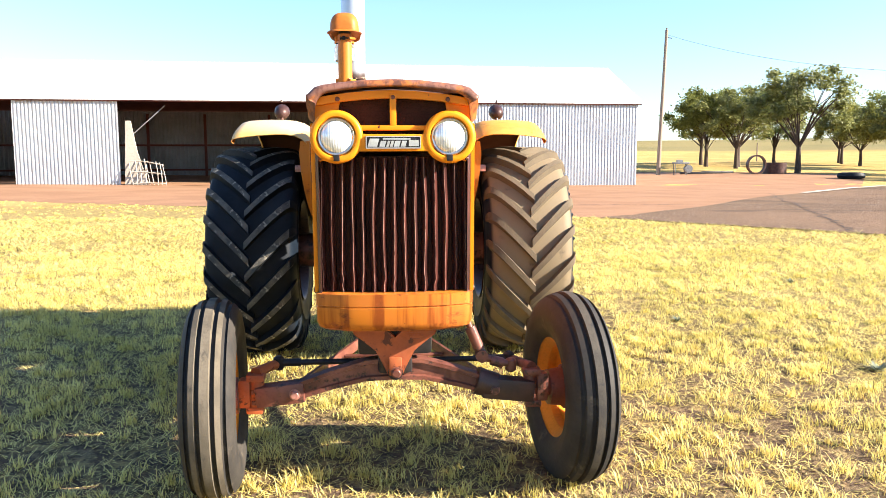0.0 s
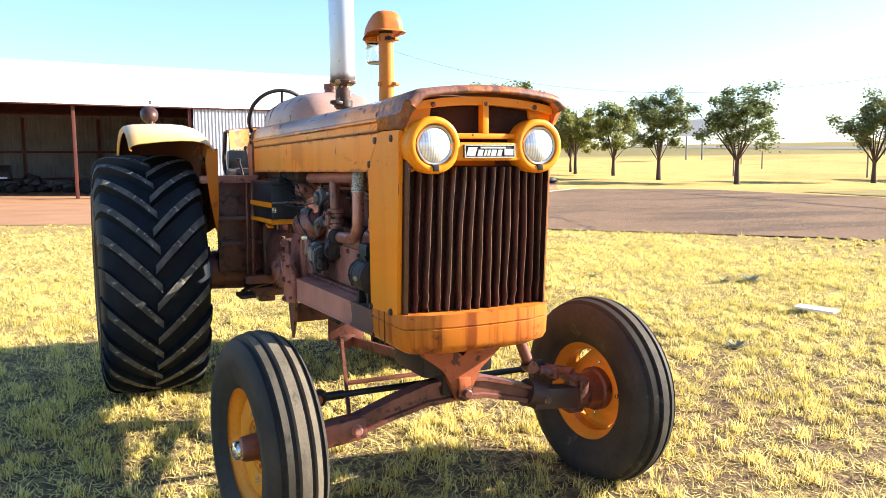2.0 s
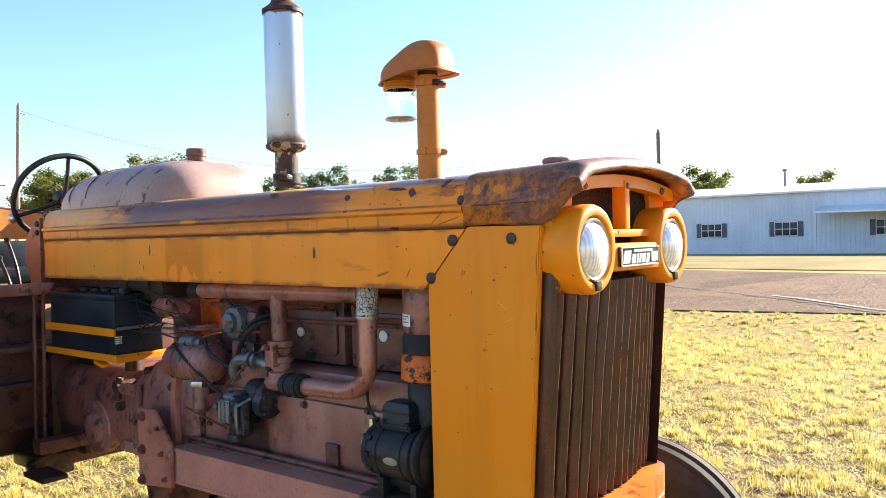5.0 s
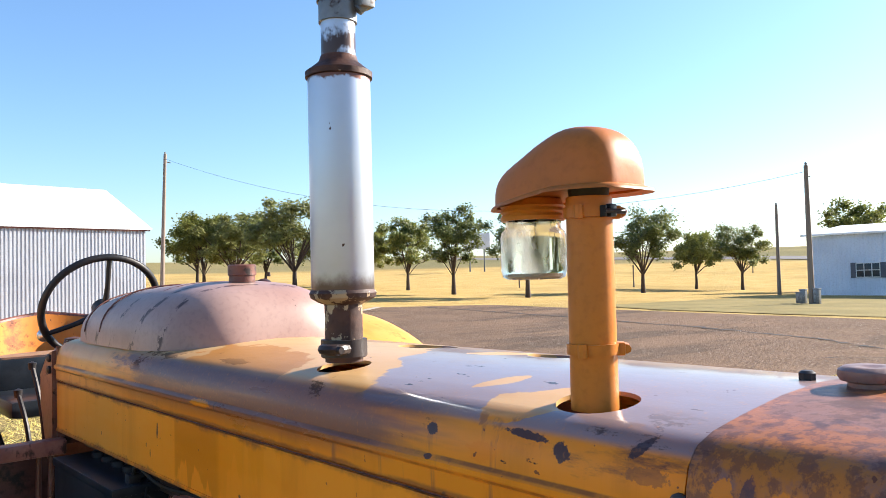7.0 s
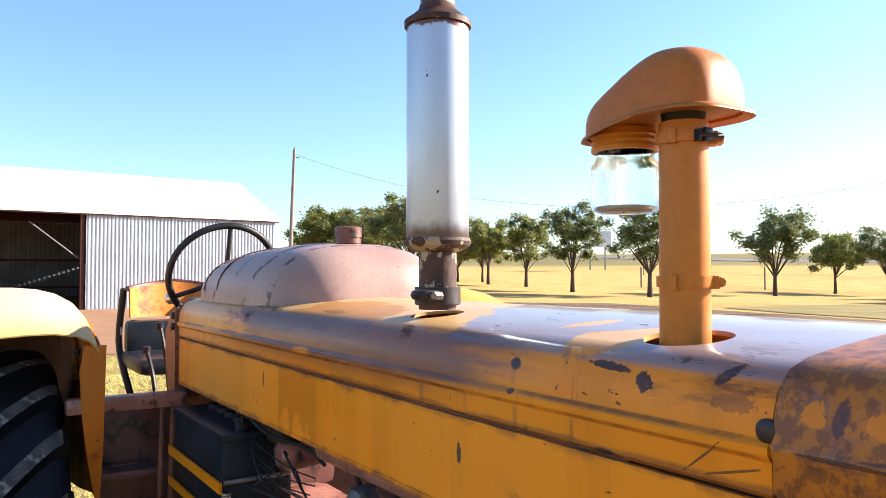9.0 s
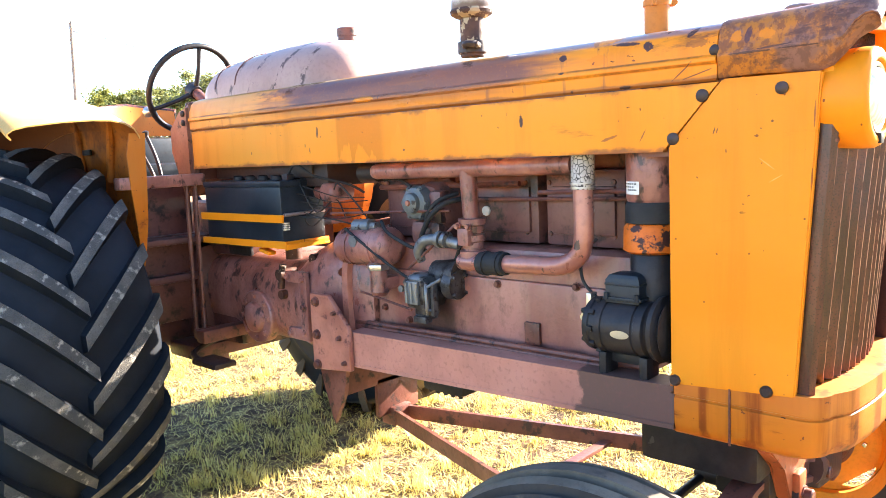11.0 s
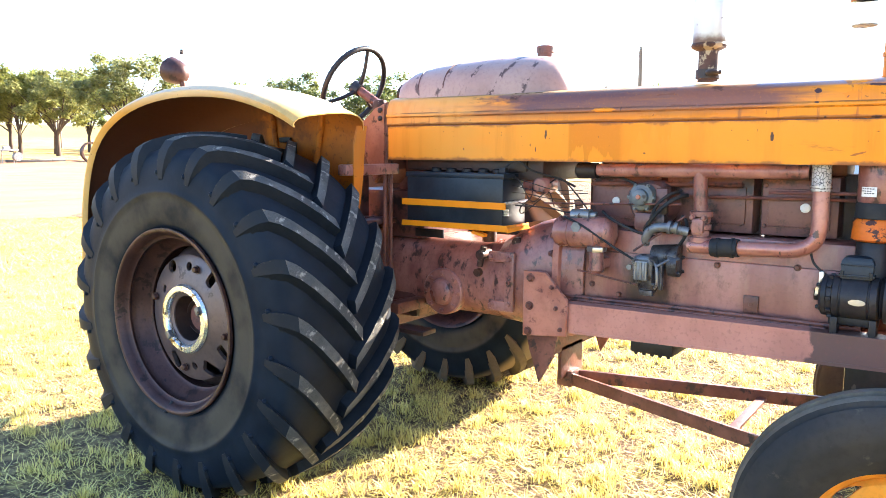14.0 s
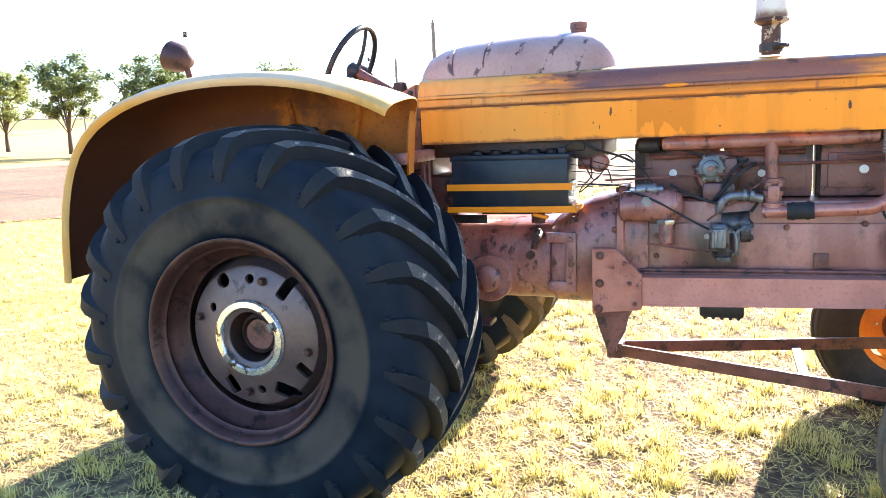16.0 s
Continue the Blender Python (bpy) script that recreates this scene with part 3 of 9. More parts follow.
def rear_rubber(name, dusty, tan):
    """Smooth black rubber with old dust settled on the tread between the lugs; dusty: how much tan, sunlight included.
    """
    m, nt, b = material(name)
    sep = node(nt, "ShaderNodeSeparateXYZ", {"Vector": coords(nt)})
    du = node(nt, "ShaderNodeMath", {0: sep.outputs[1]}, operation="SUBTRACT")
    du.inputs[1].default_value = 2.625
    dv = node(nt, "ShaderNodeMath", {0: sep.outputs[2]}, operation="SUBTRACT")
    dv.inputs[1].default_value = 0.718
    rr = node(nt, "ShaderNodeMath", {0: mul(nt, du.outputs[0], du.outputs[0]), 1: mul(nt, dv.outputs[0], dv.outputs[0])}, operation="ADD")
    g1, g2 = grain(nt, 5.0), grain(nt, 60.0)
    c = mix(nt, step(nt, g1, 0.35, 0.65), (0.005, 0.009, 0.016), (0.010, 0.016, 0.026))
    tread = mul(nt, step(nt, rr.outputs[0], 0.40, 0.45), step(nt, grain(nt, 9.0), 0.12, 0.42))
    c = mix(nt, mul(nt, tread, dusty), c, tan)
    dust = mul(nt, mul(nt, step(nt, rr.outputs[0], 0.13, 0.16), step(nt, rr.outputs[0], 0.262, 0.235)), step(nt, g1, 0.26, 0.58))
    c = mix(nt, mul(nt, dust, 0.70), c, (0.072, 0.062, 0.046))
    nt.links.new(c, b.inputs["Base Color"])
    b.inputs["Roughness"].default_value = 0.55
    b.inputs["Specular IOR Level"].default_value = 0.09
    relief(nt, b, g2, 0.15, 0.004)
    return m


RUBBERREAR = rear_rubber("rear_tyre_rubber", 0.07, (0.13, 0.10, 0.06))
# the right tyre's tan, lugs too, holds sunlight as well as dust
RUBBERSUNDUST = rear_rubber("sunlit_dusty_rear_rubber", 0.92, (0.20, 0.155, 0.10))
TANLUG = worn("sunlit_dusty_lug_rubber", (0.125, 0.098, 0.068), (0.095, 0.076, 0.056), 0.9, big=7, fine=90, spots=(0.06, 0.050, 0.040), spot_amount=0.64, bump=0.5, gloss=0.1, soft=0.1)
TANRIB = worn("dust_caked_rib_rubber", (0.14, 0.118, 0.09), (0.088, 0.075, 0.058), 0.9, big=9, fine=90, spots=(0.07, 0.06, 0.05), spot_amount=0.56, bump=0.4, gloss=0.1, soft=0.12, stretch=(1, 1, 0.4))
JAR, nt, b = material("jar_glass")
b.inputs["Base Color"].default_value = (0.96, 0.97, 0.95, 1)
b.inputs["Transmission Weight"].default_value, b.inputs["Roughness"].default_value, b.inputs["IOR"].default_value = 1.0, 0.03, 1.04
etched = node(nt, "ShaderNodeMapRange", {"Value": grain(nt, 26.0, (1, 1, 0.35), 6.0)})
etched.inputs[1].default_value, etched.inputs[2].default_value, etched.inputs[3].default_value, etched.inputs[4].default_value = 0.45, 0.62, 0.02, 0.45
nt.links.new(etched.outputs[0], b.inputs["Roughness"])
# dried dust in streaks on the glass
dust = nt.nodes.new("ShaderNodeBsdfTranslucent")
dust.inputs[0].default_value = (0.86, 0.82, 0.74, 1)
ms = nt.nodes.new("ShaderNodeMixShader")
nt.links.new(mul(nt, step(nt, grain(nt, 30.0, (1, 1, 0.25), 5.0, 0.6), 0.46, 0.66), 0.28), ms.inputs[0])
nt.links.new(b.outputs[0], ms.inputs[1])
nt.links.new(dust.outputs[0], ms.inputs[2])
nt.links.new(ms.outputs[0], nt.nodes["Material Output"].inputs[0])
LENS, nt, b = material("headlamp_glass")
ribs = node(nt, "ShaderNodeTexWave", {"Vector": coords(nt, (1, 0.0, 0.02))}, Scale=34.0, Distortion=0.6)
cross = node(nt, "ShaderNodeTexWave", {"Vector": coords(nt, (0.0, 0.0, 1))}, Scale=11.0, Distortion=0.8)
cross.bands_direction = "Z"
c = mix(nt, step(nt, ribs.outputs[1], 0.3, 0.8), (0.95, 0.97, 1.0), (0.66, 0.70, 0.74))
c = mix(nt, mul(nt, step(nt, cross.outputs[1], 0.75, 0.95), 0.2), c, (0.50, 0.52, 0.53))
nt.links.new(c, b.inputs["Base Color"])
b.inputs["Roughness"].default_value, b.inputs["Metallic"].default_value, b.inputs["Coat Weight"].default_value = 0.20, 0.30, 1.0
relief(nt, b, ribs.outputs[1], 0.25, 0.0015)

# grounds
GRASS, nt, b = material("dry_grass_blades")
rnd = node(nt, "ShaderNodeNewGeometry").outputs["Random Per Island"]
patch = grain(nt, 0.9, (1, 1, 0), 5.0)
c = mix(nt, rnd, (0.58, 0.475, 0.13), (1.0, 0.85, 0.31))
c = mix(nt, step(nt, patch, 0.40, 0.56), (0.66, 0.555, 0.165), c)
c = mix(nt, step(nt, rnd, 0.18, 0.10), c, (0.15, 0.115, 0.055))
nt.links.new(c, b.inputs["Base Color"])
b.inputs["Roughness"].default_value = 0.6
tr = nt.nodes.new("ShaderNodeBsdfTranslucent")
nt.links.new(c, tr.inputs[0])
ms = nt.nodes.new("ShaderNodeMixShader")
ms.inputs[0].default_value = 0.35
nt.links.new(b.outputs[0], ms.inputs[1])
nt.links.new(tr.outputs[0], ms.inputs[2])
nt.links.new(ms.outputs[0], nt.nodes["Material Output"].inputs[0])

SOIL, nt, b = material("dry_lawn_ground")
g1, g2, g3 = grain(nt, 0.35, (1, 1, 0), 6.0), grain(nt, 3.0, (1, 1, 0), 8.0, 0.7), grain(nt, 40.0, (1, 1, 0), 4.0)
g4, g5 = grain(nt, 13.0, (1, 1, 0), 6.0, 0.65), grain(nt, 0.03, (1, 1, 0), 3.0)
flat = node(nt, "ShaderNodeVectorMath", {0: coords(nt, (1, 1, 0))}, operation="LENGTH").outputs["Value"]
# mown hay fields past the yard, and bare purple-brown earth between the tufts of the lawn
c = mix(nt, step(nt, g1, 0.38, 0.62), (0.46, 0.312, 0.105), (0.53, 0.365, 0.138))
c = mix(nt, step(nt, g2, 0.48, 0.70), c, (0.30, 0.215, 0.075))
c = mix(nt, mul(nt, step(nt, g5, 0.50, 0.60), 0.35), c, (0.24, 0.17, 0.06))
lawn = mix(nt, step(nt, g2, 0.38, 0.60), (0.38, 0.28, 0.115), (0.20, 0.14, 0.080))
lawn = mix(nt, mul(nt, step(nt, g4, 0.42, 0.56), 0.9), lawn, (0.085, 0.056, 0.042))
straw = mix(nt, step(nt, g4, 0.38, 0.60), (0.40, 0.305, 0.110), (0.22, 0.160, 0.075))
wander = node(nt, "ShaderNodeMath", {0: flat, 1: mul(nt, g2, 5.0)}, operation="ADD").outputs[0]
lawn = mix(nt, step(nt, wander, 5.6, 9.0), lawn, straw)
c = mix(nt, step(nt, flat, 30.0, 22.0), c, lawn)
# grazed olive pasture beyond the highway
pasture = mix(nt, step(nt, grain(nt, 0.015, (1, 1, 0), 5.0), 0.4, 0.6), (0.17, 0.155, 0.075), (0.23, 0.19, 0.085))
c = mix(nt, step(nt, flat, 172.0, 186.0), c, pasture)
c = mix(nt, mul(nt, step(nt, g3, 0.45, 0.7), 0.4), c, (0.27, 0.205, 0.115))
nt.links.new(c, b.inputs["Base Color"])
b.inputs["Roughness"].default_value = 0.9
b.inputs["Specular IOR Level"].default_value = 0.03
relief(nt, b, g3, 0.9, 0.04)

ASPHALT, nt, b = material("worn_asphalt")
g1, g2 = grain(nt, 0.25, (1, 1, 0), 6.0), grain(nt, 2.2, (1, 1, 0), 8.0, 0.7)
vor = node(nt, "ShaderNodeTexVoronoi", {"Vector": coords(nt, (1, 1, 0))}, Scale=9.0)
stones = node(nt, "ShaderNodeTexVoronoi", {"Vector": coords(nt, (1, 1, 0))}, Scale=30.0)
c = mix(nt, step(nt, g1, 0.35, 0.65), (0.220, 0.140, 0.090), (0.162, 0.106, 0.070))
c = mix(nt, step(nt, g2, 0.55, 0.75), c, (0.245, 0.160, 0.104))
g3 = grain(nt, 16.0, (1, 1, 0), 6.0, 0.7)
c = mix(nt, mul(nt, step(nt, g3, 0.48, 0.62), 0.8), c, (0.085, 0.064, 0.056))
c = mix(nt, mul(nt, step(nt, g3, 0.46, 0.36), 0.6), c, (0.32, 0.225, 0.160))
# darker resealed stretches and scattered pale chips
c = mix(nt, mul(nt, step(nt, grain(nt, 0.16, (0.6, 1.6, 0), 5.0, 0.6), 0.52, 0.60), 0.6), c, (0.088, 0.066, 0.051))
c = mix(nt, mul(nt, step(nt, stones.outputs[0], 0.24, 0.16), step(nt, g2, 0.42, 0.55)), c, (0.34, 0.27, 0.22))
c = mix(nt, mul(nt, step(nt, vor.outputs[0], 0.16, 0.08), step(nt, g1, 0.42, 0.58)), c, (0.60, 0.52, 0.45))
nt.links.new(c, b.inputs["Base Color"])
b.inputs["Roughness"].default_value = 0.85
b.inputs["Specular IOR Level"].default_value = 0.04
relief(nt, b, g3, 1.0, 0.04)

# duller grass colour that paints the shaded band in front of the building
SHADEVERGE = worn("shaded_grass_strip", (0.21, 0.172, 0.078), (0.28, 0.222, 0.10), 0.9, big=0.35, fine=6, spots=(0.26, 0.215, 0.095), spot_amount=0.60, bump=0.5, gloss=0.03, soft=0.1)
DIRT = worn("red_dirt", (0.30, 0.160, 0.086), (0.245, 0.126, 0.067), 0.9, big=0.5, fine=9, spots=(0.36, 0.235, 0.13), spot_amount=0.66, bump=0.5)
CONCRETE = worn("pale_concrete", (0.42, 0.37, 0.31), (0.34, 0.30, 0.25), 0.9, big=0.8, fine=10, bump=0.3)
ROADGREY = worn("far_road", (0.13, 0.12, 0.12), (0.17, 0.155, 0.15), 0.85, big=0.1, fine=2, bump=0.1)
CRACK = worn("dark_crack_fill", (0.035, 0.03, 0.028), (0.06, 0.05, 0.045), 0.9, big=3, fine=20, bump=0.3)
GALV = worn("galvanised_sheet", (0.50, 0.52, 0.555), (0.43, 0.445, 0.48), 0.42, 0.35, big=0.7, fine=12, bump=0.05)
# darker copy of GALV, with the dimness inside the shed put into its colour
GALVDARK = worn("dim_galvanised_sheet", (0.20, 0.205, 0.21), (0.15, 0.152, 0.156), 0.6, 0.2, big=0.7, fine=12, bump=0.05)
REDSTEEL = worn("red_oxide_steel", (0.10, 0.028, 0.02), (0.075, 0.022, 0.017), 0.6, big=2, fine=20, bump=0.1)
ROOFWHITE = worn("white_metal_roof", (0.80, 0.80, 0.80), (0.70, 0.70, 0.70), 0.4, 0.1, big=0.4, fine=8, bump=0.05)
SIDING = worn("pale_blue_siding", (0.66, 0.70, 0.78), (0.58, 0.62, 0.70), 0.55, big=0.5, fine=9, bump=0.05)
WINDOWDARK = worn("dark_window_glass", (0.03, 0.035, 0.04), (0.05, 0.055, 0.06), 0.15, big=1, fine=9, bump=0.0)
SHUTTER = worn("dark_shutter", (0.10, 0.10, 0.12), (0.13, 0.13, 0.15), 0.6, big=2, fine=20, bump=0.05)
POLEWOOD = worn("grey_pole_wood", (0.26, 0.21, 0.165), (0.19, 0.15, 0.12), 0.85, big=3, fine=30, bump=0.3, stretch=(3, 3, 0.2))
BARK = worn("tree_bark", (0.055, 0.040, 0.033), (0.09, 0.066, 0.052), 0.9, big=4, fine=25, bump=0.6, stretch=(2, 2, 0.4))
LEAF, nt, b = material("tree_leaves")
rnd = node(nt, "ShaderNodeNewGeometry").outputs["Random Per Island"]
orn = node(nt, "ShaderNodeObjectInfo").outputs["Random"]
c = mix(nt, rnd, (0.055, 0.085, 0.022), (0.24, 0.26, 0.065))
c = mix(nt, mul(nt, orn, 0.35), c, (0.26, 0.22, 0.05))
nt.links.new(c, b.inputs["Base Color"])
b.inputs["Roughness"].default_value = 0.55
tr = nt.nodes.new("ShaderNodeBsdfTranslucent")
nt.links.new(c, tr.inputs[0])
ms = nt.nodes.new("ShaderNodeMixShader")
ms.inputs[0].default_value = 0.4
nt.links.new(b.outputs[0], ms.inputs[1])
nt.links.new(tr.outputs[0], ms.inputs[2])
nt.links.new(ms.outputs[0], nt.nodes["Material Output"].inputs[0])


# ---- mesh helpers ----
def islands(bm):
    """The separate pieces of a bmesh, each as a bmesh of its own."""
    left, out = set(bm.verts), []
    while left:
        todo, seen = [left.pop()], []
        while todo:
            v = todo.pop()
            seen.append(v)
            for e in v.link_edges:
                o = e.other_vert(v)
                if o in left:
                    left.discard(o)
                    todo.append(o)
        one, twin = bmesh.new(), {}
        for v in seen:
            twin[v] = one.verts.new(v.co)
        for f in {f for v in seen for f in v.link_faces}:
            one.faces.new([twin[v] for v in f.verts]).material_index = f.material_index
        out.append(one)
    bm.free()
    return sorted(out, key=lambda b: min(v.co.x + 2 * v.co.y + 3 * v.co.z for v in b.verts))


def part(name, bm, mat, parent=None, label="", smooth=40, category="", group="", kind="", pieces=False):
    """Links a bmesh as one mesh object under a thing or a part. mat: a material, or a list of them for the face indices.
    pieces: each separate piece becomes an object of its own."""
    if pieces:
        return [part(name, one, mat, parent, label, smooth, category, group, kind) for one in islands(bm)]
    me = bpy.data.meshes.new(name)
    bmesh.ops.recalc_face_normals(bm, faces=bm.faces)
    bm.to_mesh(me)
    bm.free()
    for one in (mat if isinstance(mat, list) else [mat]):
        me.materials.append(one)
    if smooth:
        me.shade_smooth()
        me.set_sharp_from_angle(angle=radians(smooth))
    ob = new(name, me)
    if parent is not None:
        ob.parent = parent
    return tagged(ob, label, category, group, kind)


def thing(name, at, label, category, group="", kind=""):
    ob = new(name)
    ob.location = at
    ob.empty_display_size = 0.2
    return tagged(ob, label, category, group, kind)


def box(bm, c, s, bevel=0.0, turn=None, mat=0):
    """A box round c of size s, its edges bevelled; turn: a 3x3 or Euler degrees."""
    r = bmesh.ops.create_cube(bm, size=1.0)
    vs = r["verts"]
    bmesh.ops.scale(bm, vec=s, verts=vs)
    es = list({e for v in vs for e in v.link_edges})
    if bevel:
        b = bmesh.ops.bevel(bm, geom=es, offset=bevel, segments=2, profile=0.6, affect="EDGES")
        vs = list({v for f in b["faces"] for v in f.verts} | {v for v in vs if v.is_valid})
    if turn is not None:
        m = turn if isinstance(turn, Matrix) else Euler([radians(a) for a in turn]).to_matrix()
        bmesh.ops.rotate(bm, cent=(0, 0, 0), matrix=m, verts=vs)
    bmesh.ops.translate(bm, vec=c, verts=vs)
    if mat:
        for f in {f for v in vs for f in v.link_faces}:
            f.material_index = mat
    return vs


def loft(bm, rings, closed=True, caps=True, mat=0):
    """Faces between rings of points, each a list of the same length; closed: the rings are loops."""
    rows = [[bm.verts.new(p) for p in ring] for ring in rings]
    n = len(rows[0])
    for a, b in zip(rows, rows[1:]):
        for i in range(n if closed else n - 1):
            j = (i + 1) % n
            try:
                f = bm.faces.new((a[i], a[j], b[j], b[i]))
                f.material_index = mat
            except ValueError:
                pass
    if caps and closed:
        for row in (rows[0], rows[-1]):
            try:
                f = bm.faces.new(row)
                f.material_index = mat
            except ValueError:
                pass
    return rows


def lathe(bm, profile, at=(0, 0, 0), axis="x", seg=32, sign=1, loop=False, mat=0, ends=True):
    """Turns a profile of (along, radius) round an axis through at. loop: the profile closes on itself."""
    rings = []
    for k in range(seg):
        a = 2 * math.pi * k / seg
        ca, sa = math.cos(a), math.sin(a)
        ring = []
        for d, r in profile:
            u, v = r * ca, r * sa
            p = {"x": (sign * d, u, v), "y": (u, sign * d, v), "z": (u, v, sign * d)}[axis]
            ring.append((p[0] + at[0], p[1] + at[1], p[2] + at[2]))
        rings.append(ring)
    rows = [[bm.verts.new(p) for p in ring] for ring in rings]
    n = len(profile)
    for k in range(seg):
        a, b = rows[k], rows[(k + 1) % seg]
        for i in range(n if loop else n - 1):
            j = (i + 1) % n
            f = bm.faces.new((a[i], a[j], b[j], b[i]))
            f.material_index = mat
    if not loop and ends:
        for i in (0, n - 1):
            if profile[i][1] > 1e-6:
                f = bm.faces.new([row[i] for row in rows])
                f.material_index = mat
    bmesh.ops.remove_doubles(bm, verts=[v for row in rows for v in row], dist=1e-6)
    return rows


def rod(bm, p, q, r, r2=None, seg=14, mat=0):
    """A round bar from p to q."""
    p, q = Vector(p), Vector(q)
    d = (q - p).normalized()
    a = d.orthogonal().normalized()
    b = d.cross(a)
    rings = []
    for c, rr in ((p, r), (q, r if r2 is None else r2)):
        rings.append([c + rr * (math.cos(t) * a + math.sin(t) * b) for t in (2 * math.pi * k / seg for k in range(seg))])
    return loft(bm, rings, mat=mat)


def tube(bm, pts, r, seg=12, smooth=True, mat=0):
    """A round bar along points, its bends rounded; r: one radius or one for each point."""
    pts = [Vector(p) for p in pts]
    rs = [r] * len(pts) if isinstance(r, (float, int)) else list(r)
    if smooth and len(pts) > 2:
        fine, rr = [], []
        for i in range(len(pts) - 1):
            p0, p1, p2, p3 = pts[max(i - 1, 0)], pts[i], pts[i + 1], pts[min(i + 2, len(pts) - 1)]
            for k in range(5):
                t = k / 5
                fine.append(0.5 * ((2 * p1) + (p2 - p0) * t + (2 * p0 - 5 * p1 + 4 * p2 - p3) * t * t + (3 * p1 - p0 - 3 * p2 + p3) * t ** 3))
                rr.append(rs[i] + (rs[i + 1] - rs[i]) * t)
        pts, rs = fine + [pts[-1]], rr + [rs[-1]]
    a = (pts[1] - pts[0]).normalized().orthogonal().normalized()
    rings = []
    for i, p in enumerate(pts):
        d = (pts[min(i + 1, len(pts) - 1)] - pts[max(i - 1, 0)]).normalized()
        a = (a - d * a.dot(d)).normalized()
        b = d.cross(a)
        rings.append([p + rs[i] * (math.cos(t) * a + math.sin(t) * b) for t in (2 * math.pi * k / seg for k in range(seg))])
    return loft(bm, rings, mat=mat)


def prism(bm, poly, axis, lo, hi, mat=0):
    """A flat polygon, of the two other coordinates in order, drawn out along an axis from lo to hi."""
    def at(u, v, w):
        return {"x": (w, u, v), "y": (u, w, v), "z": (u, v, w)}[axis]
    return loft(bm, [[at(u, v, lo) for u, v in poly], [at(u, v, hi) for u, v in poly]], mat=mat)


def bolt(bm, p, axis="x", r=0.013, h=0.012, sign=-1, mat=0):
    """A hexagonal head on a washer."""
    lathe(bm, [(0, r * 1.35), (0.003, r * 1.35), (0.003, r), (h - 0.003, r), (h, r * 0.8)], p, axis, 12, sign, mat=mat)


def cut(ob, *cutters):
    """Takes the cutters' shapes out of a mesh object."""
    for bm in cutters:
        me = bpy.data.meshes.new("cutter")
        bmesh.ops.recalc_face_normals(bm, faces=bm.faces)
        bm.to_mesh(me)
        bm.free()
        tool = new("cutter", me)
        mod = ob.modifiers.new("cut", "BOOLEAN")
        mod.operation, mod.object, mod.solver = "DIFFERENCE", tool, "EXACT"
        dg = bpy.context.evaluated_depsgraph_get()
        dg.update()
        me2 = bpy.data.meshes.new_from_object(ob.evaluated_get(dg))
        ob.modifiers.clear()
        ob.data = me2
        me2.shade_smooth()
        me2.set_sharp_from_angle(angle=radians(35))
        bpy.data.objects.remove(tool)
        bpy.data.meshes.remove(me)
    return ob


def ramp(u):
    u = min(max(u, 0.0), 1.0)
    return u * u * (3 - 2 * u)


def ground_z(x, y):
    """The lie of the land: level round the tractor, rising behind the shed and to the far fields."""
    r = math.hypot(x, y)
    z = min(0.029 * max(0.0, y - 38), 1.3) - min(0.012 * max(0.0, x - 30), 0.55) + 0.30 * ramp((y - 22) / 13) * ramp(-x / 18) * ramp((75 - y) / 20) + 9.0 * ramp((r - 85) / 260)
    if r < 30:
        z += 0.016 * (noise.noise(Vector((x * 0.9, y * 0.9, 3.1)))) * ramp((r - 0.2) / 0.8)
    return z

# ---- the large structure: ground, aprons, roads ----
def sheet(name, rows, lift, mat, label, kind="structure"):
    """A thin surface laid on the land through rows of (x, y) points."""
    bm = bmesh.new()
    loft(bm, [[(x, y, ground_z(x, y) + lift) for x, y in row] for row in rows], closed=False)
    return part(name, bm, mat, label=label, smooth=60, kind=kind)


def between(a, b, n, m):
    """n rows from the polyline a to the polyline b (same length), each refined m times."""
    def fine(line):
        out = []
        for p, q in zip(line, line[1:]):
            out += [(p[0] + (q[0] - p[0]) * k / m, p[1] + (q[1] - p[1]) * k / m) for k in range(m)]
        return out + [line[-1]]
    a, b = fine(a), fine(b)
    return [[(p[0] + (q[0] - p[0]) * k / n, p[1] + (q[1] - p[1]) * k / n) for p, q in zip(a, b)] for k in range(n + 1)]


radii = [0.0] + [0.3 * k for k in range(1, 40)] + [12 * 1.09 ** k for k in range(0, 62)]
bm = bmesh.new()
SEG = 120
rows = []
for r in radii[1:]:
    ring = []
    for k in range(SEG):
        a = 2 * math.pi * k / SEG
        x, y = r * math.cos(a), r * math.sin(a)
        ring.append(bm.verts.new((x, y, ground_z(x, y))))
    rows.append(ring)
centre = bm.verts.new((0, 0, ground_z(0, 0)))
for k in range(SEG):
    bm.faces.new((centre, rows[0][k], rows[0][(k + 1) % SEG]))
    for a, b2 in zip(rows, rows[1:]):
        bm.faces.new((a[k], b2[k], b2[(k + 1) % SEG], a[(k + 1) % SEG]))
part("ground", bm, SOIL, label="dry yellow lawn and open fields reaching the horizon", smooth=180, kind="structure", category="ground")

near_edge = [(-60, 34), (-30, 29.5), (-13.5, 25), (-5, 20.8), (1, 17.6), (5, 14.9)]
far_edge = [(-60, 62), (-30, 62), (-13.5, 60), (-5, 58), (4, 57), (12, 56)]
tagged(sheet("dirt_yard", between(near_edge, far_edge, 12, 4), 0.012, DIRT, "packed reddish dirt yard in front of the shed"), category="yard")
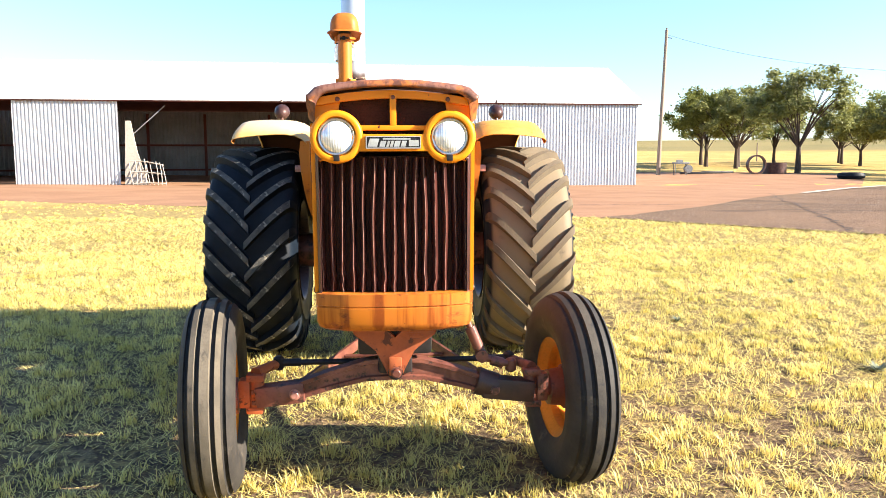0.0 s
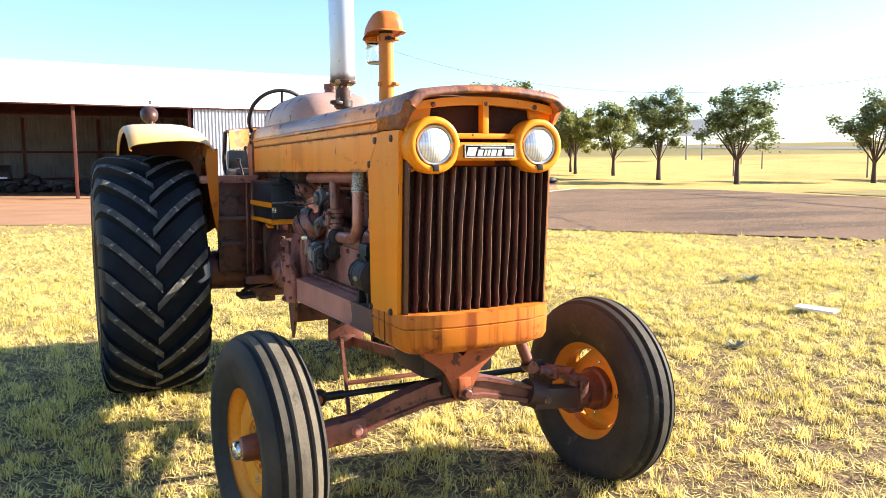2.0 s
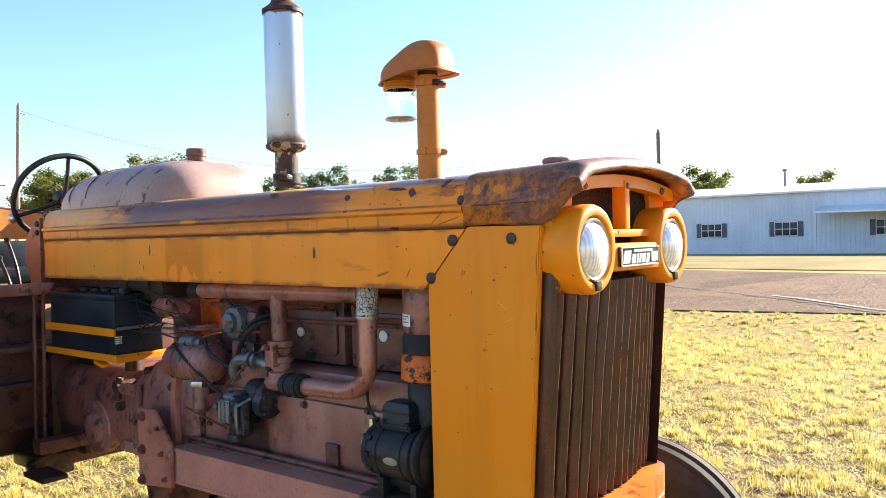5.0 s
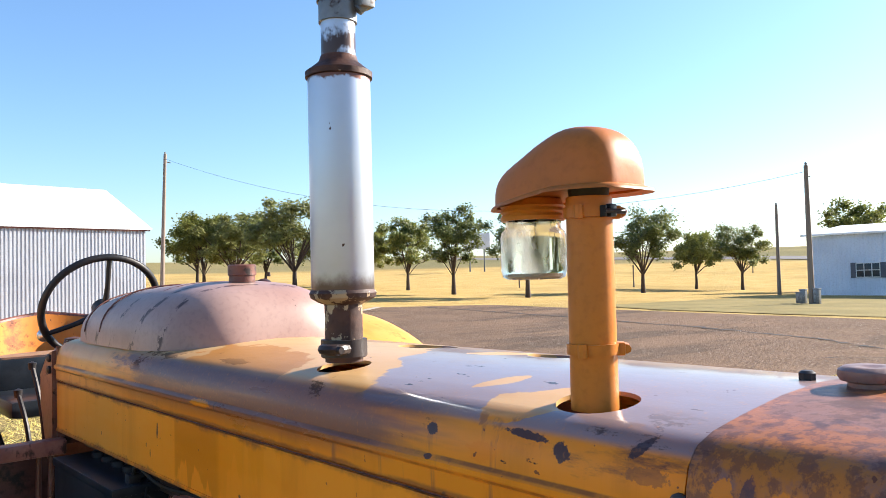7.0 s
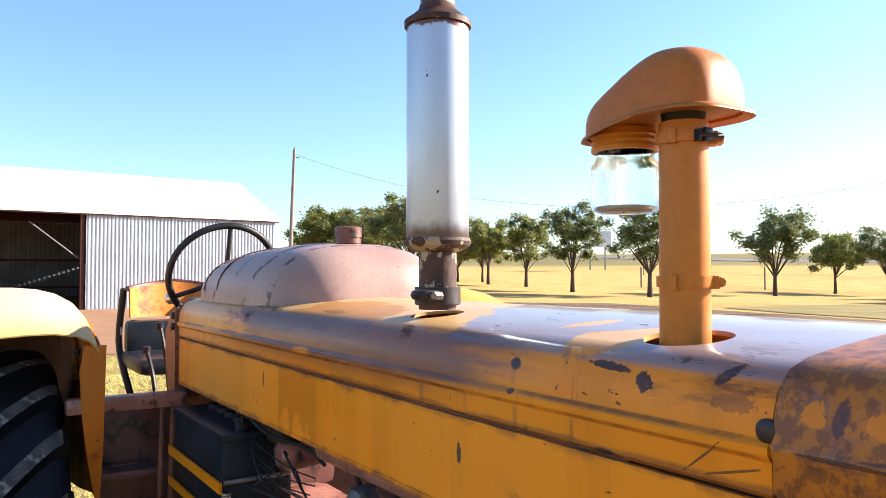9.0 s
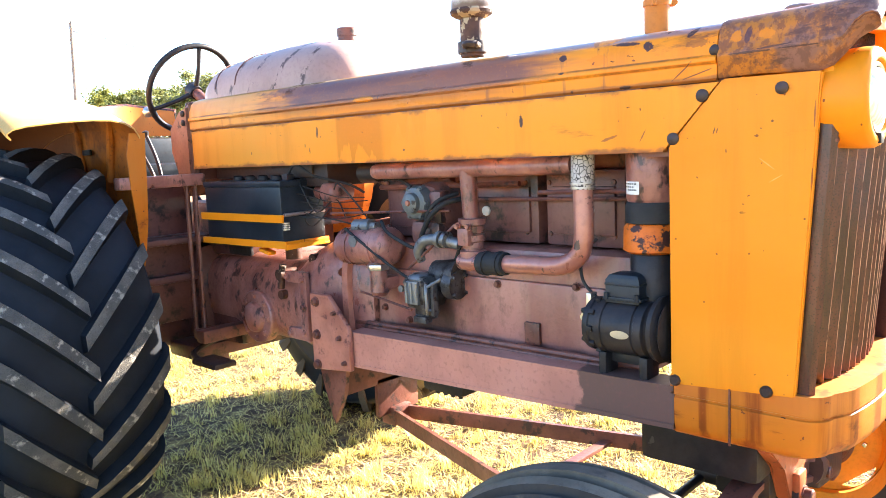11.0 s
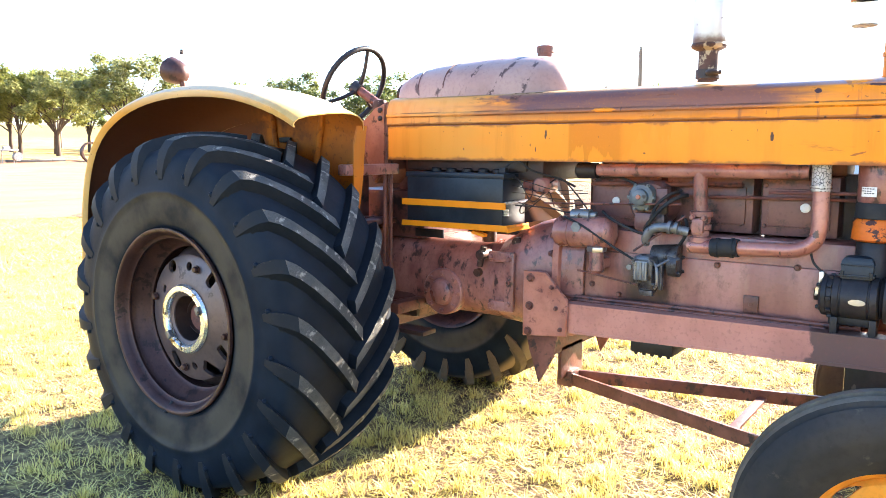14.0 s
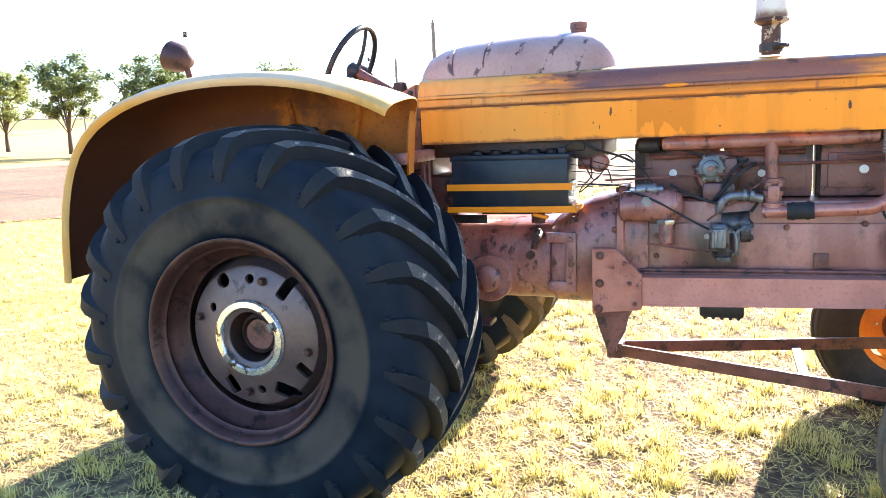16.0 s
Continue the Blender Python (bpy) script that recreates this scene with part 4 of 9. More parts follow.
tagged(sheet("dirt_yard_edge", between([(5, 14.9), (9.0, 13.0), (15.5, 22.5), (24.5, 35.5)], [(12, 56), (20, 55), (27, 54), (34, 50)], 10, 5), 0.012, DIRT,
             "reddish dirt beside the asphalt under the pole"), category="yard")
lawn_edge = [(5, 14.9), (8.6, 10.5), (11.0, 7.3), (12.1, 4.1), (12.8, 1), (14, -9), (16, -45)]
yard_edge = [(9.0, 18.8), (13.2, 24.0), (17, 27.6), (26, 35.6), (30.5, 31), (28.6, 22.5), (27.0, 15), (26.0, 5), (25.6, -45)]
tagged(sheet("asphalt_yard", between(lawn_edge, yard_edge, 18, 6), 0.024, ASPHALT, "broad worn reddish-brown asphalt yard with pale chips"), category="pavement")
verge_edge = [(31.0, 24.0), (28.9, 19.0), (27.6, 13), (26.8, 5), (26.4, -8), (26.2, -45)]
tagged(sheet("verge", between(verge_edge, [(33.0, 24.6), (44.0, 25.0), (50, 16), (55.6, 6), (55.7, -8), (55.8, -45)], 10, 5), 0.03, SHADEVERGE, "grass verge coloured dull olive for the shade before the pale building"), category="grass verge")
# dark open joints in the asphalt
rng = random.Random(3)
for line, w in (([(15.2, 26.8), (14.2, 24.6), (12.3, 19.8), (10.1, 14.2), (8.45, 10.3)], 0.035), ([(27.0, 33), (24.5, 25), (22.5, 18.5), (21.3, 15.4), (20.3, 12.3), (18.2, 8.0), (14.7, 3.4), (12.9, 1.7)], 0.13),
                ([(5.3, 20.1), (8.66, 19.7), (14.7, 18.9), (22, 17.6)], 0.025), ([(12.5, 12.0), (17, 11.2), (20, 12.5), (25, 11.0)], 0.02), ([(14, 6), (16.5, 3.0), (20.5, 4.0)], 0.018)):
    fine = between(line, line, 1, 14)[0]
    fine = [(x + rng.gauss(0, 0.07), y + rng.gauss(0, 0.07)) for x, y in fine]
    wide = [w * rng.uniform(0.4, 1.5) for _ in fine]
    bm = bmesh.new()
    loft(bm, [[(x - k, y - k * 0.8, ground_z(x, y) + 0.036) for (x, y), k in zip(fine, wide)], [(x + k, y + k * 0.8, ground_z(x, y) + 0.037) for (x, y), k in zip(fine, wide)]], closed=False)
    part("asphalt_joint", bm, CRACK, label="dark open joint in the asphalt", kind="structure", category="pavement")
bm = bmesh.new()
fine = between([(15.6, 4.1), (14.3, 2.75), (12.9, 1.35)], [(15.66, 4.02), (14.36, 2.67), (12.96, 1.27)], 1, 6)
loft(bm, [[(x, y, ground_z(x, y) + 0.045) for x, y in row] for row in fine], closed=False)
part("pale_joint", bm, CONCRETE, label="pale worn edge beside the asphalt joint", kind="structure", category="pavement")
bm = bmesh.new()
line = [(16.85, 27.3), (21.5, 31.9), (25.8, 35.5)]
fine = [(x + rng.gauss(0, 0.05), y + rng.gauss(0, 0.05)) for x, y in between(line, line, 1, 8)[0]]
loft(bm, [[(x - .05, y - .35, ground_z(x, y) + 0.05) for x, y in fine], [(x + .05, y + .35, ground_z(x, y) + 0.05) for x, y in fine]], closed=False)
part("concrete_strip", bm, CONCRETE, label="pale strip of broken concrete across the dirt", kind="structure", category="pavement")
far_a = [(168, -200), (168, -60), (168, 40), (166, 120), (160, 220), (150, 400)]
tagged(sheet("road", between(far_a, [(x + 14, y) for x, y in far_a], 2, 6), 0.12, ROADGREY, "distant grey highway beyond the trees"), category="road")



# ---- shed ----
def ribbed(bm, p, q, z0, z1, pitch=0.17, depth=0.04, mat=0):
    """A wall of ribbed sheet metal from p to q."""
    p, q = Vector((*p, 0)), Vector((*q, 0))
    d = (q - p).normalized()
    nrm = Vector((d.y, -d.x, 0))
    n = max(1, int((q - p).length / pitch))
    line = []
    for k in range(n):
        s = (q - p).length / n
        for u, h in ((0, 0), (0.45, 0), (0.58, 1), (0.87, 1)):
            line.append(p + d * (k + u) * s + nrm * h * depth)
    line.append(q)
    loft(bm, [[v + Vector((0, 0, z0)) for v in line], [v + Vector((0, 0, z1)) for v in line]], closed=False, mat=mat)


shed = thing("machine_shed", (0, 0, 0), "long open-fronted galvanised metal machine shed with a white roof", "shed")
SA, SB = (13.65, 38.92), (-24.0, 35.9)      # front wall, from its right end to its left


def along(s, back=0.0, z=0.0):
    """A place s metres along the shed's front from its right end, and some metres back."""
    a, b = Vector((*SA, 0)), Vector((*SB, 0))
    d = (b - a).normalized()
    p = a + d * s + Vector((d.y, -d.x, 0)) * back
    return Vector((p.x, p.y, z))


def stand(s, back=0.0):
    """The same, at the height of the land."""
    p = along(s, back)
    return along(s, back, ground_z(p.x, p.y) + 0.03)


bm = bmesh.new()
ribbed(bm, along(0).xy, along(9.3).xy, 0.0, 4.40)
part("front_panel", bm, GALV, shed, "ribbed galvanised front wall panel", smooth=20)
bm = bmesh.new()
ribbed(bm, along(27.1).xy, along(32.0).xy, 0.02, 4.40)
part("sliding_door", bm, GALV, shed, "closed ribbed galvanised sliding door", smooth=20)
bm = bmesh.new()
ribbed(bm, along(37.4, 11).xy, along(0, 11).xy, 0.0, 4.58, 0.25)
part("back_wall", bm, GALVDARK, shed, "ribbed rear wall in shade-darkened grey", smooth=20)
bm = bmesh.new()
ribbed(bm, along(0, 11).xy, along(0, 0).xy, 0.0, 4.3, 0.2)
part("end_wall", bm, GALV, shed, smooth=20)
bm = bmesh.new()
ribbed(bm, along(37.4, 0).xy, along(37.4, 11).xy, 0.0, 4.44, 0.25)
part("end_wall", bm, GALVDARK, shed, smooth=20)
bm = bmesh.new()
for b0, z0, b1, z1 in ((-0.14, 4.44, 5.5, 6.95), (5.5, 6.95, 11.4, 4.44)):
    loft(bm, [[along(-0.3, b0, z0), along(37.7, b0, z0), along(37.7, b0, z0 + .08), along(-0.3, b0, z0 + .08)],
              [along(-0.3, b1, z1), along(37.7, b1, z1), along(37.7, b1, z1 + .08), along(-0.3, b1, z1 + .08)]])
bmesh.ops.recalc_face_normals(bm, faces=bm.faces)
# downward faces take the dark red steel, painting in the shade under the roof
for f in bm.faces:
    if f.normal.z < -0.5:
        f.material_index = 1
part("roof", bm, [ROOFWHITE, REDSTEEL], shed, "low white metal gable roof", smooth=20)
bm = bmesh.new()
loft(bm, [[along(0, 0.02, 4.30), along(0, 5.5, 6.90), along(0, 11, 4.30)], [along(0.03, 0.02, 4.30), along(0.03, 5.5, 6.90), along(0.03, 11, 4.30)]])
part("gable_wall", bm, GALV, shed, smooth=20)
bm = bmesh.new()
a, b2 = along(-0.2, -0.07, 4.41), along(37.5, -0.07, 4.41)
box(bm, (a + b2) / 2, ((b2 - a).length, 0.08, 0.06), 0.01, (0, 0, math.degrees(math.atan2(b2.y - a.y, b2.x - a.x))))
part("eave_rail", bm, REDSTEEL, shed, "rusty red door rail under the eave")
for s, back in ((9.45, 0.15), (14.75, 0.15), (12.5, 10.7), (16.5, 10.7), (20.5, 10.7), (24.5, 10.7), (28, 10.7)):
    bm = bmesh.new()
    p = along(s, back, 2.22)
    box(bm, p, (0.16, 0.16, 4.36), 0.01, (0, 0, 5))
    part("post", bm, REDSTEEL, shed, "red oxide steel post")
bm = bmesh.new()
for z in (0.9, 2.45):
    a, b2 = along(1, 10.8, z), along(37, 10.8, z)
    box(bm, (a + b2) / 2, ((b2 - a).length, 0.1, 0.12), 0.01, (0, 0, math.degrees(math.atan2(b2.y - a.y, b2.x - a.x))))
part("girt", bm, REDSTEEL, shed, pieces=True)
bm = bmesh.new()
rod(bm, along(24.9, 0.3, 4.2), along(27.0, 0.2, 2.3), 0.028)
rod(bm, along(11.6, 0.3, 4.0), along(9.6, 0.2, 2.4), 0.03)
part("brace", bm, GALVDARK, shed, "pale steel corner brace", pieces=True)
bm = bmesh.new()
loft(bm, [[stand(s, back) for s in (0.1, 5, 9.4, 13, 18, 22, 27.0, 32, 37.3)] for back in (0.0, 3.5, 7.0, 10.9)], closed=False)
part("shed_floor", bm, DIRT, shed, "shaded dirt floor")

# stored things at the shed
rack = thing("leaning_gate", stand(25.3, -0.3), "bent pale metal gate leaning against the shed door", "gate")
bm = bmesh.new()
random.seed(14)
for k in range(9):
    x, sag = -1.0 + k * 0.20, random.uniform(-0.10, 0.10)
    tube(bm, [(x, -0.5, 0.0), (x - 0.16 + sag, -0.15, 0.6 + 0.5 * abs(sag)), (x - 0.34 + sag, 0.2, 1.30 - 0.03 * k + sag)], 0.020, 6, False)
for t in (0.06, 0.5, 0.93):
    tube(bm, [(-1.0 - 0.34 * t, -0.5 + 0.7 * t, 1.3 * t), (-0.3 - 0.30 * t, -0.52 + 0.7 * t, 1.20 * t + 0.05), (0.62 - 0.34 * t, -0.5 + 0.7 * t, 1.06 * t)], 0.028, 6, False)
part("bar", bm, CONCRETE, rack, pieces=True)
board = thing("leaning_board", stand(26.6, -0.2), "weathered white board leaning on the shed post", "board")
bm = bmesh.new()
prism(bm, [(-0.25, 0), (0.9, 0), (0.35, 1.6), (0.0, 3.2), (-0.25, 3.2)], "y", -0.03, 0.03)
bmesh.ops.rotate(bm, cent=(0, 0, 0), matrix=Euler((radians(-8), 0, 0)).to_matrix(), verts=bm.verts)
part("panel", bm, CONCRETE, board)
heap = thing("scrap_heap", stand(16.4, 6.5), "dark heap of scrap lying in the shed", "scrap")
bm = bmesh.new()
random.seed(4)
for k in range(26):
    s = random.uniform(0.25, 0.7)
    x, y = random.gauss(0, 1.0), random.gauss(0, 0.5)
    box(bm, (x, y, max(0.12, 0.75 - 0.4 * abs(x)) * random.uniform(0.2, 1)), (s, s * 0.8, s * 0.45), 0.03, (random.uniform(-25, 25), random.uniform(-25, 25), random.uniform(0, 180)))
part("scrap", bm, BLACKIRON, heap, pieces=True)
cart = thing("implement", stand(13.2, 4.5), "dark farm implement parked in the open shed", "implement")
bm = bmesh.new()
box(bm, (0, 0, 0.85), (2.3, 1.0, 0.3), 0.04)
box(bm, (0.3, 0, 1.1), (1.2, 0.8, 0.35), 0.04)
rod(bm, (-1.1, 0, 0.7), (-2.3, 0, 0.45), 0.06)
part("body", bm, BLACKIRON, cart)
for x, y in ((-0.7, -0.6), (-0.7, 0.6), (0.8, -0.6), (0.8, 0.6)):
    bm = bmesh.new()
    lathe(bm, [(-0.1, 0.2), (-0.1, 0.36), (-0.06, 0.4), (0.06, 0.4), (0.1, 0.36), (0.1, 0.2)], (x, y, 0.4), "y", 20)
    part("wheel", bm, RUBBER, cart)


mower = thing("hay_machine", (-5.7, 43.6, ground_z(-5.7, 43.6)), "wide dark hay machine with a pale end shield inside the shed", "farm machine")
bm = bmesh.new()
prism(bm, [(-0.55, 0.75), (-0.50, 1.10), (-0.20, 1.42), (0.50, 1.45), (0.60, 0.80), (0.0, 0.60)], "x", -1.45, 1.60)
part("body", bm, BLACKIRON, mower, "dark rusted machine body")
bm = bmesh.new()
prism(bm, [(-0.62, 0.80), (-0.58, 1.25), (-0.10, 1.40), (0.50, 1.38), (0.55, 0.70), (-0.25, 0.58)], "x", -1.60, -1.46)
part("end_shield", bm, PINKRED, mower, "faded pinkish end shield")
bm = bmesh.new()
box(bm, (0.1, -0.62, 0.78), (2.7, 0.08, 0.10), 0.01)
part("cutter_bar", bm, GALV, mower, "worn bright cutter bar")
for x in (-0.55, 0.35):
    bm = bmesh.new()
    lathe(bm, [(-0.1, 0.2), (-0.1, 0.33), (-0.06, 0.37), (0.06, 0.37), (0.1, 0.33), (0.1, 0.2)], (x, 0.2, 0.37), "x", 20)
    part("wheel", bm, RUBBER, mower)
    bm = bmesh.new()
    rod(bm, (x, 0.2, 0.37), (x, 0.2, 0.80), 0.05, seg=8)
    part("wheel_leg", bm, BLACKIRON, mower)
bm = bmesh.new()
rod(bm, (0.6, -0.5, 1.0), (0.6, -0.7, 0.02), 0.05, seg=8)
part("stand", bm, GALVDARK, mower)
marker = thing("marker_post", (-7.77, 37.0, ground_z(-7.77, 37.0)), "short white plastic marker post before the shed", "post")
bm = bmesh.new()
rod(bm, (0, 0, -0.2), (0, 0, 0.46), 0.07, seg=12)
lathe(bm, [(0.46, 0.075), (0.50, 0.075), (0.515, 0.06), (0.515, 0.0)], (0, 0, 0), "z", 12)
part("post", bm, WHITE, marker)

# ---- yard things near the pole ----
def utility_pole(at, h, lean, label):
    p = thing("utility_pole", (at[0], at[1], ground_z(*at)), label, "utility pole")
    bm = bmesh.new()
    tube(bm, [(0, 0, -0.2), (lean * 0.5, 0, h * 0.5), (lean, 0, h)], [0.15, 0.125, 0.10], 10, False)
    part("pole", bm, POLEWOOD, p)
    bm = bmesh.new()
    lathe(bm, [(0, 0.05), (0.12, 0.07), (0.16, 0.03)], (lean, 0, h), "z", 8)
    rod(bm, (lean, 0, h - 0.5), (lean + 0.35, -0.05, h - 0.55), 0.03, seg=6)
    part("insulator", bm, ALU, p, pieces=True)
    return p


pole_a = utility_pole((19.0, 50.5), 10.0, 0.35, "tall grey wooden utility pole beside the shed")
pole_b = utility_pole((38.0, 16.2), 6.9, -0.1, "grey wooden utility pole at the edge of the yard")
utility_pole((57.2, 26.7), 6.9, 0.0, "short wooden pole on the far lawn")
wire = thing("overhead_wire", (19.3, 50.5, ground_z(19, 50.5)), "thin sagging overhead wire between the poles", "wire")
bm = bmesh.new()
p, q = Vector((0.0, 0, 9.7)), Vector((38.0 - 19.4, 16.2 - 50.5, 6.6 - ground_z(19, 50.5) + ground_z(38, 16.2)))
tube(bm, [p + (q - p) * t - Vector((0, 0, 2.7 * 4 * t * (1 - t))) for t in (k / 24 for k in range(25))], 0.009, 5, False)
part("cable", bm, BLACKIRON, wire)
for x, y, h in ((38.9, 17.2, 0.55), (38.2, 16.7, 0.7), (37.9, 15.9, 0.75)):
    u = thing("utility_box", (x, y, ground_z(x, y)), "small grey-green metal utility box by the pole", "utility box", "boxes by the pole")
    bm = bmesh.new()
    box(bm, (0, 0, h / 2), (0.28, 0.28, h), 0.03)
    box(bm, (0, 0, h + 0.02), (0.33, 0.33, 0.05), 0.015)
    part("cabinet", bm, ALU, u)
w = thing("steel_ring", (26.35, 50.9, ground_z(26.35, 50.9)), "rusty round steel ring standing on the dirt", "steel ring")
bm = bmesh.new()
lathe(bm, [(-0.14, 0.70), (0.14, 0.70), (0.14, 0.60), (-0.14, 0.60)], (0, 0, 0.69), "y", 28, loop=True)
part("ring", bm, RIMBROWN, w)
w = thing("culvert_ring", (28.1, 51.6, ground_z(28.1, 51.6)), "rusty low steel culvert ring lying on the dirt", "steel ring")
bm = bmesh.new()
lathe(bm, [(0.0, 0.80), (0.78, 0.80), (0.80, 0.82), (0.80, 0.74), (0.0, 0.74)], (0, 0, 0), "z", 28, loop=True)
part("ring", bm, RIMBROWN, w)
tyre = thing("old_tyre", (29.2, 44.0, ground_z(29.2, 44.0)), "old black tractor tyre lying on the dirt", "tyre")
bm = bmesh.new()
lathe(bm, [(0.0, 0.5), (0.05, 0.75), (0.2, 0.82), (0.38, 0.75), (0.42, 0.5), (0.3, 0.45), (0.1, 0.45)], (0, 0, 0), "z", 28, loop=True)
part("casing", bm, RUBBER, tyre)
pump = thing("pump_stand", (20.45, 50.0, ground_z(20.45, 50)), "small pale pump on a metal stand beside the pole", "pump")
bm = bmesh.new()
box(bm, (0, 0, 0.85), (1.1, 0.4, 0.12), 0.02)
for x in (-0.45, 0.4):
    for y in (-0.15, 0.15):
        rod(bm, (x, y, 0), (x, y, 0.85), 0.03, seg=6)
lathe(bm, [(-0.15, 0.28), (0.15, 0.28)], (0.45, -0.2, 0.45), "y", 16)
rod(bm, (-0.3, 0, 0.95), (0.1, 0, 0.95), 0.14)
part("pump_body", bm, ALU, pump)
for k, (x, y, l) in enumerate(((21.9, 51.5, 1.8), (23.6, 52.2, 1.5), (24.9, 52.6, 1.3))):
    s = thing("scrap_bar", (x, y, ground_z(x, y)), "dark length of scrap steel lying on the ground", "scrap", "scrap along the trees")
    bm = bmesh.new()
    box(bm, (0, 0, 0.09), (l, 0.3, 0.18), 0.04, (0, 0, 12 * k))
    part("bar", bm, BLACKIRON, s)

# ---- white building ----
house = thing("white_building", (56, 8, ground_z(56, 8)), "long low pale blue-white metal building with a porch", "building")
BX, BY = 0.0, 16.0                        # the front wall's plane, and its near end along y, from the base point
H0 = 4.25
bm = bmesh.new()
ribbed(bm, (BX, BY), (BX, -44), 0, H0, 0.3, 0.02)
ribbed(bm, (BX + 14, BY), (BX, BY), 0, H0, 0.3, 0.02)
ribbed(bm, (BX, -44), (BX + 14, -44), 0, H0, 0.3, 0.02)
ribbed(bm, (BX + 14, -44), (BX + 14, BY), 0, H0, 0.3, 0.02)
part("wall", bm, SIDING, house, "pale ribbed metal wall", smooth=20)
bm = bmesh.new()
prism(bm, [(BX - 0.35, H0), (BX + 7, H0 + 0.9), (BX + 14.3, H0), (BX + 14.3, H0 + 0.12), (BX + 7, H0 + 1.02), (BX - 0.35, H0 + 0.14)], "y", -44.3, BY + 0.3)
part("roof", bm, ROOFWHITE, house, "white metal roof", smooth=20)
bm = bmesh.new()
loft(bm, [[(BX - 2.6, 4.2, 2.75), (BX - 2.6, 4.2, 2.87), (BX + 0.05, 4.2, 3.3), (BX + 0.05, 4.2, 3.15)],
          [(BX - 2.6, -30, 2.75), (BX - 2.6, -30, 2.87), (BX + 0.05, -30, 3.3), (BX + 0.05, -30, 3.15)]])
porch = part("porch_roof", bm, ROOFWHITE, house, "lean-to porch roof", smooth=20)
for y in (4.1, -4, -12, -20):
    bm = bmesh.new()
    box(bm, (BX - 2.5, y, 1.38), (0.1, 0.1, 2.76), 0.01)
    part("porch_post", bm, WHITE, house)
for y in (6.6, 11.9, 0.2, -8.5):
    bm = bmesh.new()
    box(bm, (BX - 0.05, y, 1.75), (0.06, 1.5, 0.95), 0.01)
    win = part("window", bm, WINDOWDARK, house)
    bm = bmesh.new()
    for dy in (-0.95, 0.95):
        box(bm, (BX - 0.06, y + dy, 1.75), (0.06, 0.36, 1.05), 0.01)
    part("shutter", bm, SHUTTER, win, "dark shutter", pieces=True)
    bm = bmesh.new()
    for dy in (-0.76, -0.25, 0.25, 0.76):
        box(bm, (BX - 0.1, y + dy, 1.75), (0.03, 0.05, 0.98))
    for dz in (-0.48, 0, 0.48):
        box(bm, (BX - 0.1, y, 1.75 + dz), (0.03, 1.56, 0.05))
    part("window_frame", bm, WHITE, win)
bm = bmesh.new()
box(bm, (BX - 0.06, -3.0, 1.05), (0.06, 1.0, 2.1), 0.01)
door = part("door", bm, WHITE, house, "white entrance door")
bm = bmesh.new()
lathe(bm, [(0, 0.03), (0.05, 0.04), (0.08, 0.02)], (BX - 0.09, -3.35, 1.0), "x", 10, -1)
part("door_handle", bm, STEEL, door)
bm = bmesh.new()
rod(bm, (BX + 5, 8, H0 + 0.6), (BX + 5, 8, H0 + 1.9), 0.09)
lathe(bm, [(0, 0.09), (0.05, 0.18), (0.2, 0.18), (0.25, 0.05)], (BX + 5, 8, H0 + 1.9), "z", 12)
part("roof_vent", bm, GALVDARK, house)
sign = thing("roadside_sign", (108, 112, ground_z(108, 112)), "grey-blue roadside sign on two posts far off", "sign")
bm = bmesh.new()
box(bm, (0, 0, 6.2), (0.3, 5.5, 3.2), 0.03, (0, 0, 35))
part("board", bm, SIDING, sign)
bm = bmesh.new()
for d in (-1.5, 1.5):
    rod(bm, (-d * 0.57, d * 0.82, -0.3), (-d * 0.57, d * 0.82, 5), 0.15, seg=8)
part("post", bm, GALVDARK, sign, pieces=True)
for k, (x, y, h) in enumerate(((62, 58, 2.2), (75, 52, 2.6), (84, 74, 2.4), (95, 88, 2.6), (120, 60, 5.0), (128, 75, 5.0), (48, 95, 2.4), (140, 95, 6))):
    p = thing("fence_post", (x, y, ground_z(x, y)), "slim pale post standing in the far field", "post", "posts in the field")
    bm = bmesh.new()
    rod(bm, (0, 0, -0.2), (0, 0, h), 0.09, seg=8)
    part("post", bm, POLEWOOD, p)


